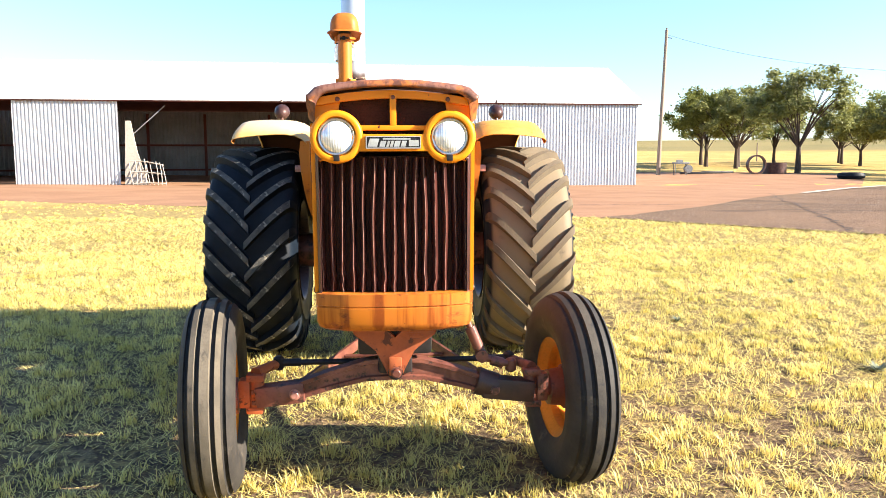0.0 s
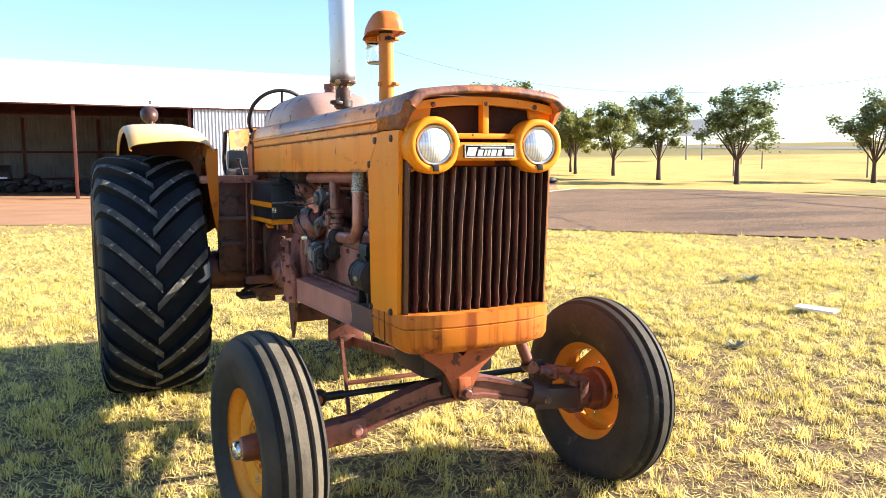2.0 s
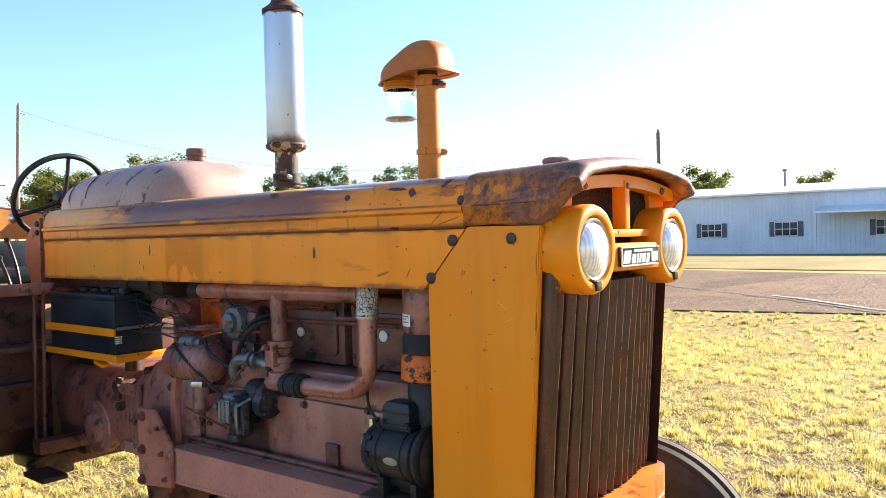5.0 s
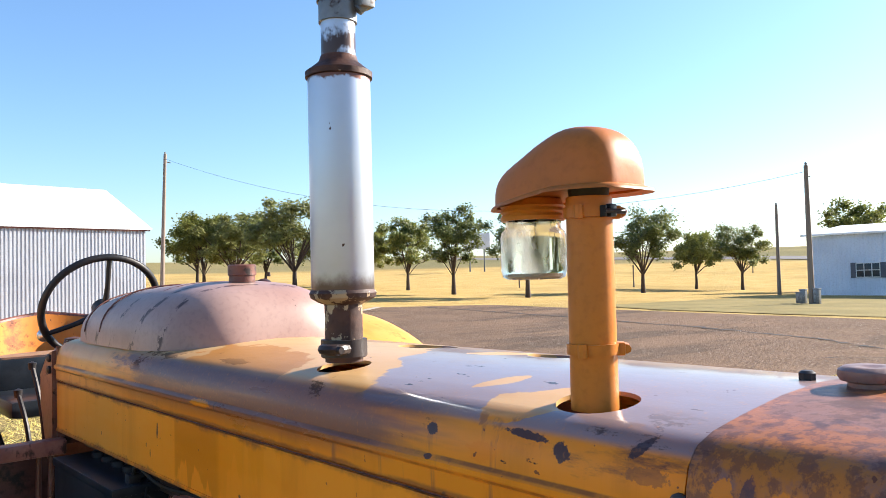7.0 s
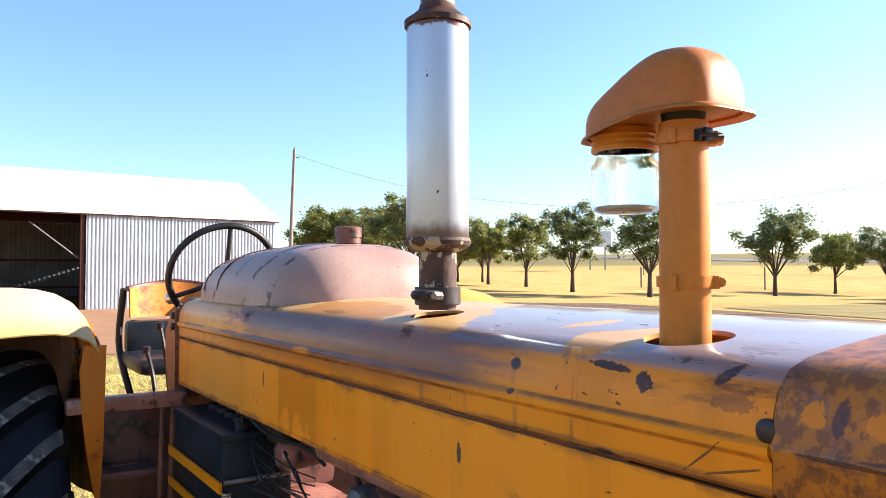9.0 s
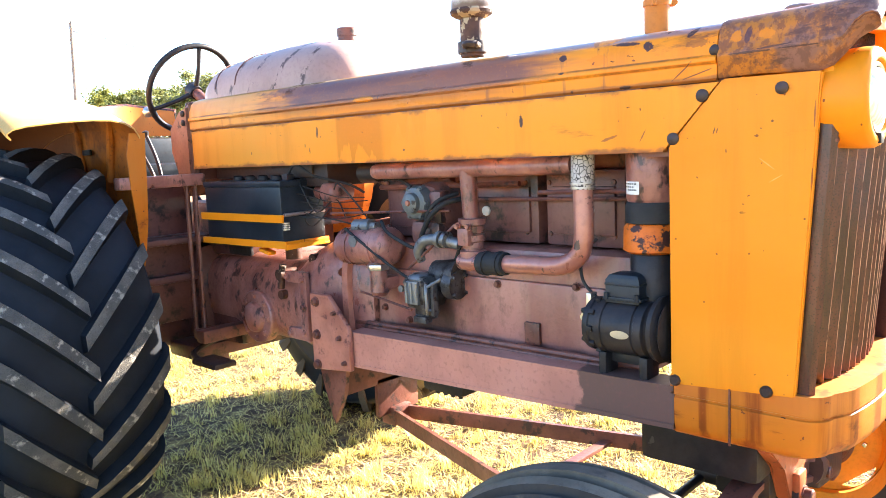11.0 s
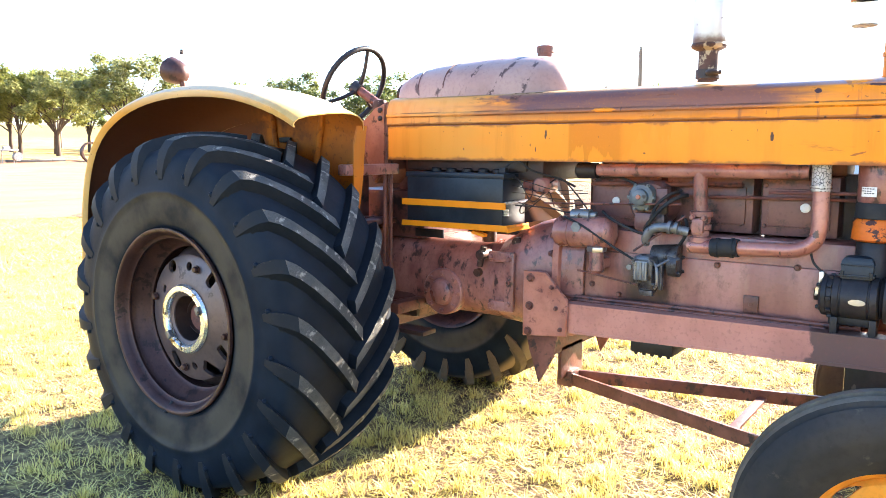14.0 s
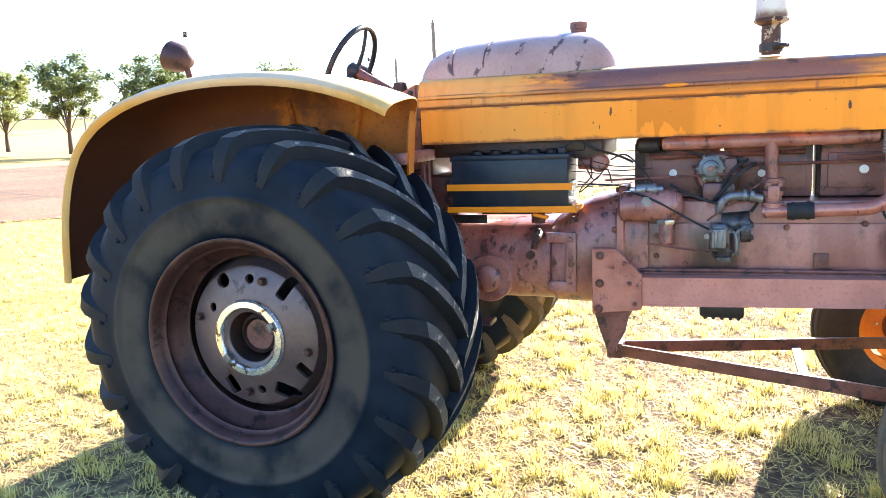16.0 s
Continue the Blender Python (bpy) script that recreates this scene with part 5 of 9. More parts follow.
# ---- trees ----
def tree(seed, h, spread, at, label, leaves=11000, lean=0.0):
    """A broad-leaved tree: tapered trunk, forking limbs, and a crown of many small leaves in clumps."""
    rng = random.Random(seed)
    t = thing("tree", (at[0], at[1], ground_z(*at)), label, "tree", "trees along the yard")
    bm = bmesh.new()
    fork = h * rng.uniform(0.20, 0.27)
    top = Vector((lean, 0, fork))
    tube(bm, [(0, 0, -0.25), (0.02, 0.03, fork * 0.5), top], [h * 0.030, h * 0.022, h * 0.018], 8, False)
    # clumps of foliage fill an uneven dome, thicker towards its outside
    clumps = []
    while len(clumps) < 50:
        d = Vector((rng.gauss(0, 1), rng.gauss(0, 1), rng.gauss(0, 1))).normalized()
        swell = 0.90 + 0.55 * noise.noise(Vector((d.x * 1.6 + seed, d.y * 1.6, d.z * 1.6)))
        r = rng.random() ** 0.42 * swell
        c = Vector((d.x * spread * r + lean, d.y * spread * r, h * 0.655 + d.z * h * 0.335 * r))
        if c.z > h * 0.36 + 0.10 * h * noise.noise(Vector((d.x * 2, d.y * 2, seed))):
            clumps.append((c, rng.uniform(0.6, 1.15)))
    for k, (e, w) in enumerate(clumps[:16]):
        mid = top.lerp(e, 0.5) + Vector((0, 0, h * 0.02)) + (e - top).cross(Vector((0, 0, 1))) * rng.uniform(-0.08, 0.08)
        thick = 0.011 if k < 6 else 0.006
        tube(bm, [top - Vector((0, 0, 0.15)), mid, e], [h * thick, h * thick * 0.6, h * 0.0015], 6)
        for j in range(2):
            q = mid.lerp(e, rng.uniform(0.1, 0.7)) + Vector((rng.gauss(0, 1), rng.gauss(0, 1), rng.uniform(-0.2, 0.8))).normalized() * spread * 0.28
            tube(bm, [mid, mid.lerp(q, 0.55), q], [h * 0.004, h * 0.0025, h * 0.001], 5, False)
    part("trunk", bm, BARK, t, smooth=60)
    pts, faces = [], []
    for k in range(leaves):
        c, w = clumps[rng.randrange(len(clumps))]
        r = spread * 0.160 * w
        d = Vector((rng.gauss(0, 1), rng.gauss(0, 1), rng.gauss(0, 0.75)))
        p = c + d * r * 0.62
        if p.z < h * 0.25:
            continue
        u = Vector((rng.gauss(0, 1), rng.gauss(0, 1), rng.gauss(0, 1))).normalized()
        v = u.orthogonal().normalized()
        s = rng.uniform(0.08, 0.16) * (h / 8) ** 0.5
        i = len(pts)
        pts += [p - u * s, p + v * s * 0.6, p + u * s, p - v * s * 0.6]
        faces.append((i, i + 1, i + 2, i + 3))
    me = bpy.data.meshes.new("crown")
    me.from_pydata([tuple(p) for p in pts], [], faces)
    me.materials.append(LEAF)
    ob = new("crown", me)
    ob.parent = t
    return t


big = "broad leafy green tree with a short dark trunk"
kinds = [tree(11, 8.7, 3.9, (30.6, 53.0), big), tree(12, 7.9, 3.6, (43.6, 40.1), big), tree(13, 8.2, 3.8, (59.6, 40.4), big),
         tree(14, 7.9, 3.3, (43.2, 48.2), "leafy green tree with an open crown"), tree(15, 7.1, 3.2, (75.5, 39.0), "smaller rounded green tree")]
more = [(0, 32.0, 66.0, 0.92, 70), (1, 29.8, 61.6, 0.95, 20), (3, 29.2, 66.5, 0.95, 200), (4, 30.6, 71.0, 1.0, 120), (3, 39.0, 73.0, 0.95, 40),
        (3, 46.8, 58.8, 0.95, 150), (4, 46.0, 64.0, 1.0, 60), (1, 47.5, 72.0, 0.85, 240), (4, 49.5, 78.5, 0.95, 15), (0, 52.5, 84.0, 0.8, 190), (4, 50.3, 71.0, 0.85, 80),
        (4, 75.0, 44.0, 0.9, 260), (3, 97.0, 22.0, 1.15, 10), (3, 74.0, 27.2, 1.12, 140)]
for k, x, y, s, turn in more:
    c = copy_thing(kinds[k], pose(x, y, ground_z(x, y), 0, 0, turn) @ Matrix.Scale(s, 4))

# ---- the tractor ----
tractor = thing("tractor", (0, 0, 0), "old yellow farm tractor with faded rusty paint standing on dry grass", "tractor")


def T(name, bm, mat, parent=None, label="", smooth=40, pieces=False):
    return part(name, bm, mat, tractor if parent is None else parent, label, smooth, pieces=pieces)


# hood: a bent sheet with a bead along its side
TOP = [(0.303, 1.487), (0.304, 1.515), (0.310, 1.522), (0.310, 1.529), (0.303, 1.535), (0.301, 1.556), (0.294, 1.578),
       (0.278, 1.594), (0.25, 1.603), (0.19, 1.611), (0.10, 1.620), (0.0, 1.624)]


def sheet_ring(y, half, thick, sx=1.0, dz=0.0):
    outer = [(-x * sx, y, z + dz) for x, z in half] + [(x * sx, y, z + dz) for x, z in reversed(half[:-1])]
    inner = [(x * (1 - thick / 0.3), y, z - thick * 0.9) for x, _, z in outer]
    return outer + inner[::-1]


bm = bmesh.new()
loft(bm, [sheet_ring(y, TOP, 0.006) for y in (0.182, 0.6, 1.0, 1.4, 1.8, 2.27)])
hood = T("hood", bm, HOODPAINT, None, "faded yellow hood with burnt purple-brown patches", 35)
holes = []
for x, y, r in ((-0.195, 0.362, 0.052), (-0.182, 0.93, 0.049), (0.098, 1.027, 0.064), (0.120, 0.682, 0.060), (0.095, 1.325, 0.048)):
    bm = bmesh.new()
    lathe(bm, [(1.55, r), (1.70, r)], (x, y, 0), "z", 28)
    holes.append(bm)
cut(hood, *holes)
for sx in (-1, 1):
    bm = bmesh.new()
    prism(bm, [(0.178, 1.479), (2.262, 1.479), (2.262, 1.340), (0.298, 1.344), (0.293, 1.352)], "x", sx * 0.297, sx * 0.3035)
    prism(bm, [(0.30, 1.349), (2.262, 1.345), (2.262, 1.337), (0.30, 1.341)], "x", sx * 0.285, sx * 0.306)
    skirt = T("side_skirt", bm, SKIRTPAINT, None, "yellow side skirt with paint runs")
    bm = bmesh.new()
    for y, z in ((0.212, 1.454), (0.277, 1.368)):
        lathe(bm, [(0, 0.0135), (0.004, 0.0135), (0.007, 0.008)], (sx * 0.3035, y, z), "x", 14, sx)
    T("fastener", bm, GREASE, skirt, "black round fasteners", pieces=True)

bm = bmesh.new()
for sx in (-1, 1):
    prism(bm, [(0.14, 1.33), (0.36, 1.33), (0.36, 1.50), (0.14, 1.50)], "x", sx * 0.280, sx * 0.286)
T("joint_backing", bm, DARKRED, hood, pieces=True)
# strips added behind the seam so that its gap stays dark
bm = bmesh.new()
for sx in (-1, 1):
    prism(bm, [(0.36, 1.462), (2.255, 1.462), (2.255, 1.500), (0.36, 1.500)], "x", sx * 0.288, sx * 0.296)
T("seam_backing", bm, DARKRED, hood, "added dark strip behind the hood seam", pieces=True)
bm = bmesh.new()
for sx in (-1, 1):
    lathe(bm, [(0, 0.0115), (0.004, 0.0115), (0.007, 0.007)], (sx * 0.301, 0.186, 1.543), "x", 14, sx)
T("fastener", bm, GREASE, hood, "black round fasteners", pieces=True)
# nose cap with the overhanging visor
bm = bmesh.new()
rings = []
for y, low, grow, dz, thick in ((0.178, 1.487, 1.012, 0.004, 0.006), (0.10, 1.487, 1.015, 0.006, 0.006), (0.03, 1.487, 1.015, 0.008, 0.012), (-0.012, 1.488, 1.015, 0.010, 0.018), (-0.036, 1.500, 1.015, 0.011, 0.022),
                                (-0.056, 1.522, 1.014, 0.012, 0.024), (-0.075, 1.548, 1.012, 0.012, 0.028), (-0.091, 1.560, 1.008, 0.011, 0.030), (-0.102, 1.565, 1.002, 0.007, 0.027), (-0.110, 1.567, 0.994, 0.001, 0.018), (-0.114, 1.568, 0.984, -0.008, 0.006)):
    half = [(0.305, low)]
    for x, z in TOP[1:]:
        half.append((min(x, 0.3085), max(z, low + 0.002 * len(half))))
    rings.append(sheet_ring(y, half, thick, grow, dz))
rows = loft(bm, rings, caps=False)
m = len(rows[0]) // 2
for row in (rows[0], rows[-1]):
    for k in range(m - 1):
        bm.faces.new((row[k], row[k + 1], row[2 * m - 2 - k], row[2 * m - 1 - k]))
nose = T("nose_cap", bm, NOSEPAINT, None, "browned yellow nose cap with an overhanging visor", 62)
bm = bmesh.new()
lathe(bm, [(1.625, 0.026), (1.634, 0.026), (1.636, 0.034), (1.642, 0.037), (1.648, 0.036), (1.652, 0.030), (1.652, 0.014), (1.648, 0.0)], (-0.003, 0.116, 0), "z", 24)
T("radiator_cap", bm, CAPIRON, nose, "dull round radiator cap")
bm = bmesh.new()
lathe(bm, [(1.622, 0.011), (1.631, 0.011), (1.634, 0.007)], (0.055, 0.215, 0), "z", 8)
T("stop_bolt", bm, BLACKIRON, nose)

# grille surround
for sx in (-1, 1):
    bm = bmesh.new()
    prism(bm, [(0.286, 0.826), (0.022, 0.842), (-0.020, 1.482), (0.170, 1.484), (0.288, 1.352)], "x", sx * 0.288, sx * 0.305)
    bmesh.ops.bevel(bm, geom=list(bm.edges), offset=0.003, segments=2, affect="EDGES")
    panel = T("side_panel", bm, PANELPAINT, None, "yellow radiator side panel with small rust specks")
    bm = bmesh.new()
    lathe(bm, [(0, 0.0125), (0.004, 0.0125), (0.007, 0.007)], (sx * 0.305, 0.052, 1.456), "x", 14, sx)
    for y, z in ((0.276, 0.836), (0.077, 0.846)):
        lathe(bm, [(0, 0.013), (0.004, 0.013), (0.009, 0.009)], (sx * 0.305, y, z), "x", 12, sx)
    T("fastener", bm, GREASE, panel, "black round fasteners", pieces=True)


def bow(x):
    """How far the front bows forward, across its width."""
    return -0.050 + 0.55 * x * x


# lower pan, rounded in plan
def pan_ring(z, inset):
    w, r = 0.300 - inset, 0.05
    pts = [(-w, 0.29)]
    for k in range(7):
        x = -w + r * (1 - math.cos(k / 6 * math.pi / 2))
        y = bow(0.25) - 0.02 + inset + r * (1 - math.sin(k / 6 * math.pi / 2))
        pts.append((x, y))
    for k in range(1, 10):
        x = (-w + r) + (2 * w - 2 * r) * k / 10
        pts.append((x, bow(x * 0.85) - 0.025 + inset))
    pts += [(-x, y) for x, y in pts[7::-1]]
    return [(x, y, z) for x, y in pts]


bm = bmesh.new()
loft(bm, [pan_ring(z, i) for z, i in ((0.846, 0.012), (0.846, 0.0), (0.802, 0.0), (0.800, 0.004), (0.796, 0.004), (0.794, 0.0), (0.735, 0.002), (0.715, 0.010), (0.703, 0.028))])
pan = T("radiator_pan", bm, PANPAINT, None, "orange lower pan streaked with rust", 35)
bm = bmesh.new()
for sx in (-1, 1):
    box(bm, (sx * 0.301, 0.155, 0.775), (0.004, 0.004, 0.13))
T("seam", bm, DARKRED, pan, pieces=True)
# screen behind, bars in front
bm = bmesh.new()
xs = [-0.285 + 0.57 * k / 16 for k in range(17)]
loft(bm, [[(x, bow(x) + 0.062, 0.846) for x in xs] + [(x, bow(x) + 0.066, 0.846) for x in xs[::-1]],
          [(x, bow(x) + 0.022, 1.36) for x in xs] + [(x, bow(x) + 0.026, 1.36) for x in xs[::-1]]])
grille = T("grille_screen", bm, MESHDARK, None, "rusty perforated radiator screen", 60)
random.seed(7)
for k in range(15):
    x0 = -0.272 + 0.544 * k / 14
    rings = []
    ph, lean = random.uniform(0, 6), random.uniform(-0.004, 0.004)
    for j in range(21):
        u = j / 20
        z = 0.848 + (1.355 - 0.848) * u
        low = max(0.0, 1 - j / 5)
        dx = 0.0016 * math.sin(ph + j * 0.42) + low * random.uniform(-0.005, 0.005) + lean * (u - 0.5) + 0.006 * ramp((u - 0.55) / 0.45) * math.copysign(1, 0.1 - x0)
        y = bow(x0) + 0.030 - 0.04 * u
        rings.append([(x0 + dx - 0.0135 * math.copysign(abs(math.cos(a)) ** 1.9, math.cos(a)), y + 0.026 - 0.026 * math.sin(a) ** 1.25, z) for a in (math.pi * i / 12 for i in range(13))])
    bm = bmesh.new()
    loft(bm, rings)
    for f in bm.faces:
        c = f.calc_center_median()
        if len(f.verts) == 4 and c.y < bow(x0) + 0.030 - 0.04 * (c.z - 0.848) / 0.507 + 0.0018:
            f.material_index = 1
    T("grille_bar", bm, [GRILLE, CREST], grille, "", 80)
bm = bmesh.new()
for sx in (-1, 1):
    loft(bm, [[(sx * 0.287, bow(.29) + 0.005, 0.846), (sx * 0.276, bow(.29) - 0.004, 0.846), (sx * 0.276, bow(.29) + 0.07, 0.846), (sx * 0.287, bow(.29) + 0.07, 0.846)],
              [(sx * 0.287, bow(.29) - 0.035, 1.45), (sx * 0.276, bow(.29) - 0.044, 1.45), (sx * 0.276, bow(.29) + 0.03, 1.45), (sx * 0.287, bow(.29) + 0.03, 1.45)]])
T("grille_edge", bm, GRILLE, grille, pieces=True)

# head-lamp panel under the visor
bm = bmesh.new()
box(bm, (0, -0.066, 1.408), (0.30, 0.05, 0.062), 0.006)
box(bm, (0, -0.045, 1.462), (0.44, 0.05, 0.018), 0.004)
box(bm, (0, -0.052, 1.52), (0.024, 0.035, 0.13), 0.004)
arch = [(x, 1.585 - 0.35 * x * x) for x in (-0.275 + 0.055 * k for k in range(11))]
loft(bm, [[(x, -0.065, z + 0.012), (x, -0.065, z - 0.016), (x, -0.03, z - 0.016), (x, -0.03, z + 0.012)] for x, z in arch])
for sx in (-1, 1):
    prism(bm, [(sx * 0.284, 1.36), (sx * 0.284, 1.575), (sx * 0.19, 1.578), (sx * 0.20, 1.52), (sx * 0.14, 1.462), (sx * 0.14, 1.375), (sx * 0.27, 1.34)], "y", -0.034, -0.014)
lamp_panel = T("lamp_panel", bm, PAINT, None, "yellow panel holding the headlights")
bm = bmesh.new()
prism(bm, [(-0.28, 1.44), (0.28, 1.44), (0.27, 1.59), (-0.27, 1.59)], "y", -0.022, -0.018)
T("upper_screen", bm, MESHDARK, lamp_panel, "rusty mesh behind the upper openings")
bm = bmesh.new()
for x, z in ((0, 1.572), (-0.262, 1.556), (0.262, 1.556), (-0.272, 1.352), (0.272, 1.352), (-0.2, 1.565), (0.2, 1.565)):
    lathe(bm, [(0, 0.009), (0.004, 0.009), (0.008, 0.004)], (x, -0.065 if abs(x) < 0.22 else -0.034, z), "y", 10, -1)
T("screw", bm, DARKRED, lamp_panel, pieces=True)
bm = bmesh.new()
box(bm, (0, -0.094, 1.409), (0.20, 0.008, 0.044), 0.002)
badge = T("badge", bm, BLACKIRON, lamp_panel, "dark oblong maker's badge with silver shapes")
bm = bmesh.new()
for k, (x, w, h) in enumerate(((-0.093, 0.040, 0.029), (-0.051, 0.023, 0.021), (-0.026, 0.011, 0.021), (-0.013, 0.012, 0.021), (0.001, 0.023, 0.021), (0.026, 0.020, 0.021))):
    prism(bm, [(x, 1.3935), (x + w * 0.86, 1.3935), (x + w * 0.86 + h * 0.3, 1.3935 + h), (x + h * 0.3, 1.3935 + h)], "y", -0.1005, -0.0975)
box(bm, (0.012, -0.099, 1.4215), (0.100, 0.003, 0.006))
box(bm, (0.074, -0.099, 1.406), (0.036, 0.003, 0.022))
box(bm, (0.0, -0.099, 1.3895), (0.19, 0.003, 0.002))
for x, z, w, h in ((0.0, 1.4295, 0.198, 0.003), (0.0, 1.3885, 0.198, 0.003), (-0.0975, 1.409, 0.003, 0.041), (0.0975, 1.409, 0.003, 0.041)):
    box(bm, (x, -0.099, z), (w, 0.004, h))
T("relief", bm, LETTER, badge, "plain silver relief shapes")
for sx in (-1, 1):
    at = (sx * 0.205, 0, 1.429)
    bm = bmesh.new()
    lathe(bm, [(0.0, 0.091), (0.02, 0.094), (0.066, 0.0965), (0.084, 0.096), (0.092, 0.092), (0.096, 0.083), (0.094, 0.074), (0.086, 0.0690), (0.05, 0.068)], at, "y", 48, -1)
    lamp = T("headlight", bm, PAINT, None, "round yellow headlight housing")
    bm = bmesh.new()
    lathe(bm, [(0.076, 0.0675), (0.088, 0.0675), (0.092, 0.064), (0.090, 0.0585), (0.078, 0.0585)], at, "y", 48, -1, loop=True)
    T("rim", bm, STEEL, lamp, "thin steel lens ring")
    bm = bmesh.new()
    lathe(bm, [(0.082, 0.060), (0.094, 0.053), (0.102, 0.040), (0.107, 0.022), (0.1085, 0.0)], at, "y", 48, -1)
    T("lens", bm, LENS, lamp, "ribbed round glass lens")
    bm = bmesh.new()
    box(bm, (at[0], -0.094, at[2] - 0.077), (0.022, 0.012, 0.020), 0.002)
    T("clip", bm, BLACKIRON, lamp, pieces=True)

# stacks on the hood
MX, MY = -0.181, 0.930
bm = bmesh.new()
lathe(bm, [(1.62, 0.034), (1.728, 0.034)], (MX, MY, 0), "z", 24)
for z in (1.628, 1.645):
    lathe(bm, [(z, 0.034), (z, 0.040), (z + 0.012, 0.040), (z + 0.012, 0.034)], (MX, MY, 0), "z", 24)
lathe(bm, [(1.722, 0.034), (1.726, 0.045), (1.734, 0.058), (1.742, 0.0605), (1.748, 0.057)], (MX, MY, 0), "z", 32)
pipe = T("exhaust_pipe", bm, PIPESCALE, None, "burnt iron exhaust pipe under the muffler")
bm = bmesh.new()
lathe(bm, [(1.630, 0.034), (1.630, 0.0415), (1.660, 0.0415), (1.660, 0.034)], (MX, MY, 0), "z", 24)
tube(bm, [(MX - 0.020, MY - 0.036, 1.645), (MX - 0.040, MY - 0.046, 1.646), (MX - 0.058, MY - 0.040, 1.647), (MX - 0.060, MY - 0.024, 1.647), (MX - 0.044, MY - 0.012, 1.645)], 0.0095, 8)
bolt(bm, (MX - 0.046, MY - 0.048, 1.646), "y", 0.007, 0.012)
T("clamp", bm, GREASE, pipe, "black pipe clamp")
bm = bmesh.new()
lathe(bm, [(1.742, 0.054), (1.752, 0.0565), (2.125, 0.0565), (2.134, 0.056)], (MX, MY, 0), "z", 36)
lathe(bm, [(2.163, 0.0315), (2.30, 0.0315)], (MX, MY, 0), "z", 28)
muffler = T("muffler", bm, SILVER, None, "tall silver-painted round muffler")
bm = bmesh.new()
lathe(bm, [(2.128, 0.055), (2.130, 0.0605), (2.140, 0.0610), (2.148, 0.050), (2.160, 0.036), (2.170, 0.033)], (MX, MY, 0), "z", 36)
T("top_cone", bm, SCALE, muffler, "rusty brown end cone")
bm = bmesh.new()
lathe(bm, [(2.232, 0.0325), (2.232, 0.035), (2.27, 0.035), (2.27, 0.038), (2.275, 0.038), (2.275, 0.031), (2.24, 0.031)], (MX, MY, 0), "z", 28)
rod(bm, (MX + 0.02, MY - 0.035, 2.25), (MX + 0.05, MY - 0.05, 2.285), 0.010)
lathe(bm, [(-0.003, 0.038), (0.003, 0.038)], (MX + 0.045, MY - 0.02, 2.30), "x", 24)
box(bm, (MX + 0.03, MY - 0.04, 2.27), (0.03, 0.03, 0.03), 0.004)
T("rain_cap", bm, ALU, muffler, "open hinged rain cap")

PX, PY = -0.193, 0.368
bm = bmesh.new()
lathe(bm, [(1.60, 0.0295), (1.862, 0.0285)], (PX, PY, 0), "z", 28)
intake = T("intake_pipe", bm, PIPEPAINT, None, "orange painted air intake pipe")
bm = bmesh.new()
for z in (1.668, 1.836):
    lathe(bm, [(z, 0.029), (z, 0.0325), (z + 0.013, 0.0325), (z + 0.013, 0.029)], (PX, PY, 0), "z", 28)
    rod(bm, (PX + 0.02, PY - 0.035, z + 0.006), (PX + 0.042, PY - 0.018, z + 0.006), 0.006, seg=8)
    box(bm, (PX + 0.022, PY - 0.024, z + 0.006), (0.022, 0.012, 0.016), 0.002, (0, 0, 40))
    lathe(bm, [(z - 0.002, 0.006), (z + 0.014, 0.006)], (PX - 0.034, PY - 0.01, 0), "z", 8)
T("hose_clamp", bm, PIPEPAINT, intake, "painted band clamp with a screw", pieces=True)
bm = bmesh.new()
box(bm, (PX - 0.002, PY - 0.035, 1.843), (0.013, 0.008, 0.016), 0.002)
box(bm, (PX - 0.014, PY - 0.032, 1.842), (0.004, 0.009, 0.014), 0.001)
rod(bm, (PX - 0.018, PY - 0.036, 1.842), (PX + 0.018, PY - 0.040, 1.842), 0.0032, seg=8)
T("clamp_screw", bm, BLACKIRON, intake, "blackened clamp screw", pieces=True)
bm = bmesh.new()
lathe(bm, [(1.858, 0.026), (1.862, 0.0)], (PX, PY, 0), "z", 24)
lathe(bm, [(1.846, 0.022), (1.872, 0.026)], (PX, PY, 0), "z", 24)
T("throat", bm, BLACKIRON, intake)
# pre-cleaner head: a helmet shape, long towards the rear
bm = bmesh.new()
shape = [(-0.060, 0.008, 0.022, 0.0), (-0.058, 0.036, 0.034, 0.0), (-0.050, 0.056, 0.046, 0.0), (-0.034, 0.070, 0.055, 0.0), (-0.012, 0.076, 0.059, 0.0), (0.015, 0.077, 0.060, 0.0),
         (0.045, 0.071, 0.059, -0.003), (0.075, 0.061, 0.056, -0.007), (0.100, 0.053, 0.051, -0.010), (0.118, 0.046, 0.044, -0.012), (0.130, 0.036, 0.033, -0.013), (0.135, 0.010, 0.018, -0.013)]
soft_shape = []
for k in range(len(shape) - 1):
    p0, p1, p2, p3 = (shape[min(max(k + j, 0), len(shape) - 1)] for j in (-1, 0, 1, 2))
    for u in (0.0, 0.25, 0.5, 0.75):
        soft_shape.append([0.5 * (2 * b1 + (c1 - a1) * u + (2 * a1 - 5 * b1 + 4 * c1 - d1) * u * u + (3 * b1 - a1 - 3 * c1 + d1) * u ** 3) for a1, b1, c1, d1 in zip(p0, p1, p2, p3)])
soft_shape.append(list(shape[-1]))
rings = []
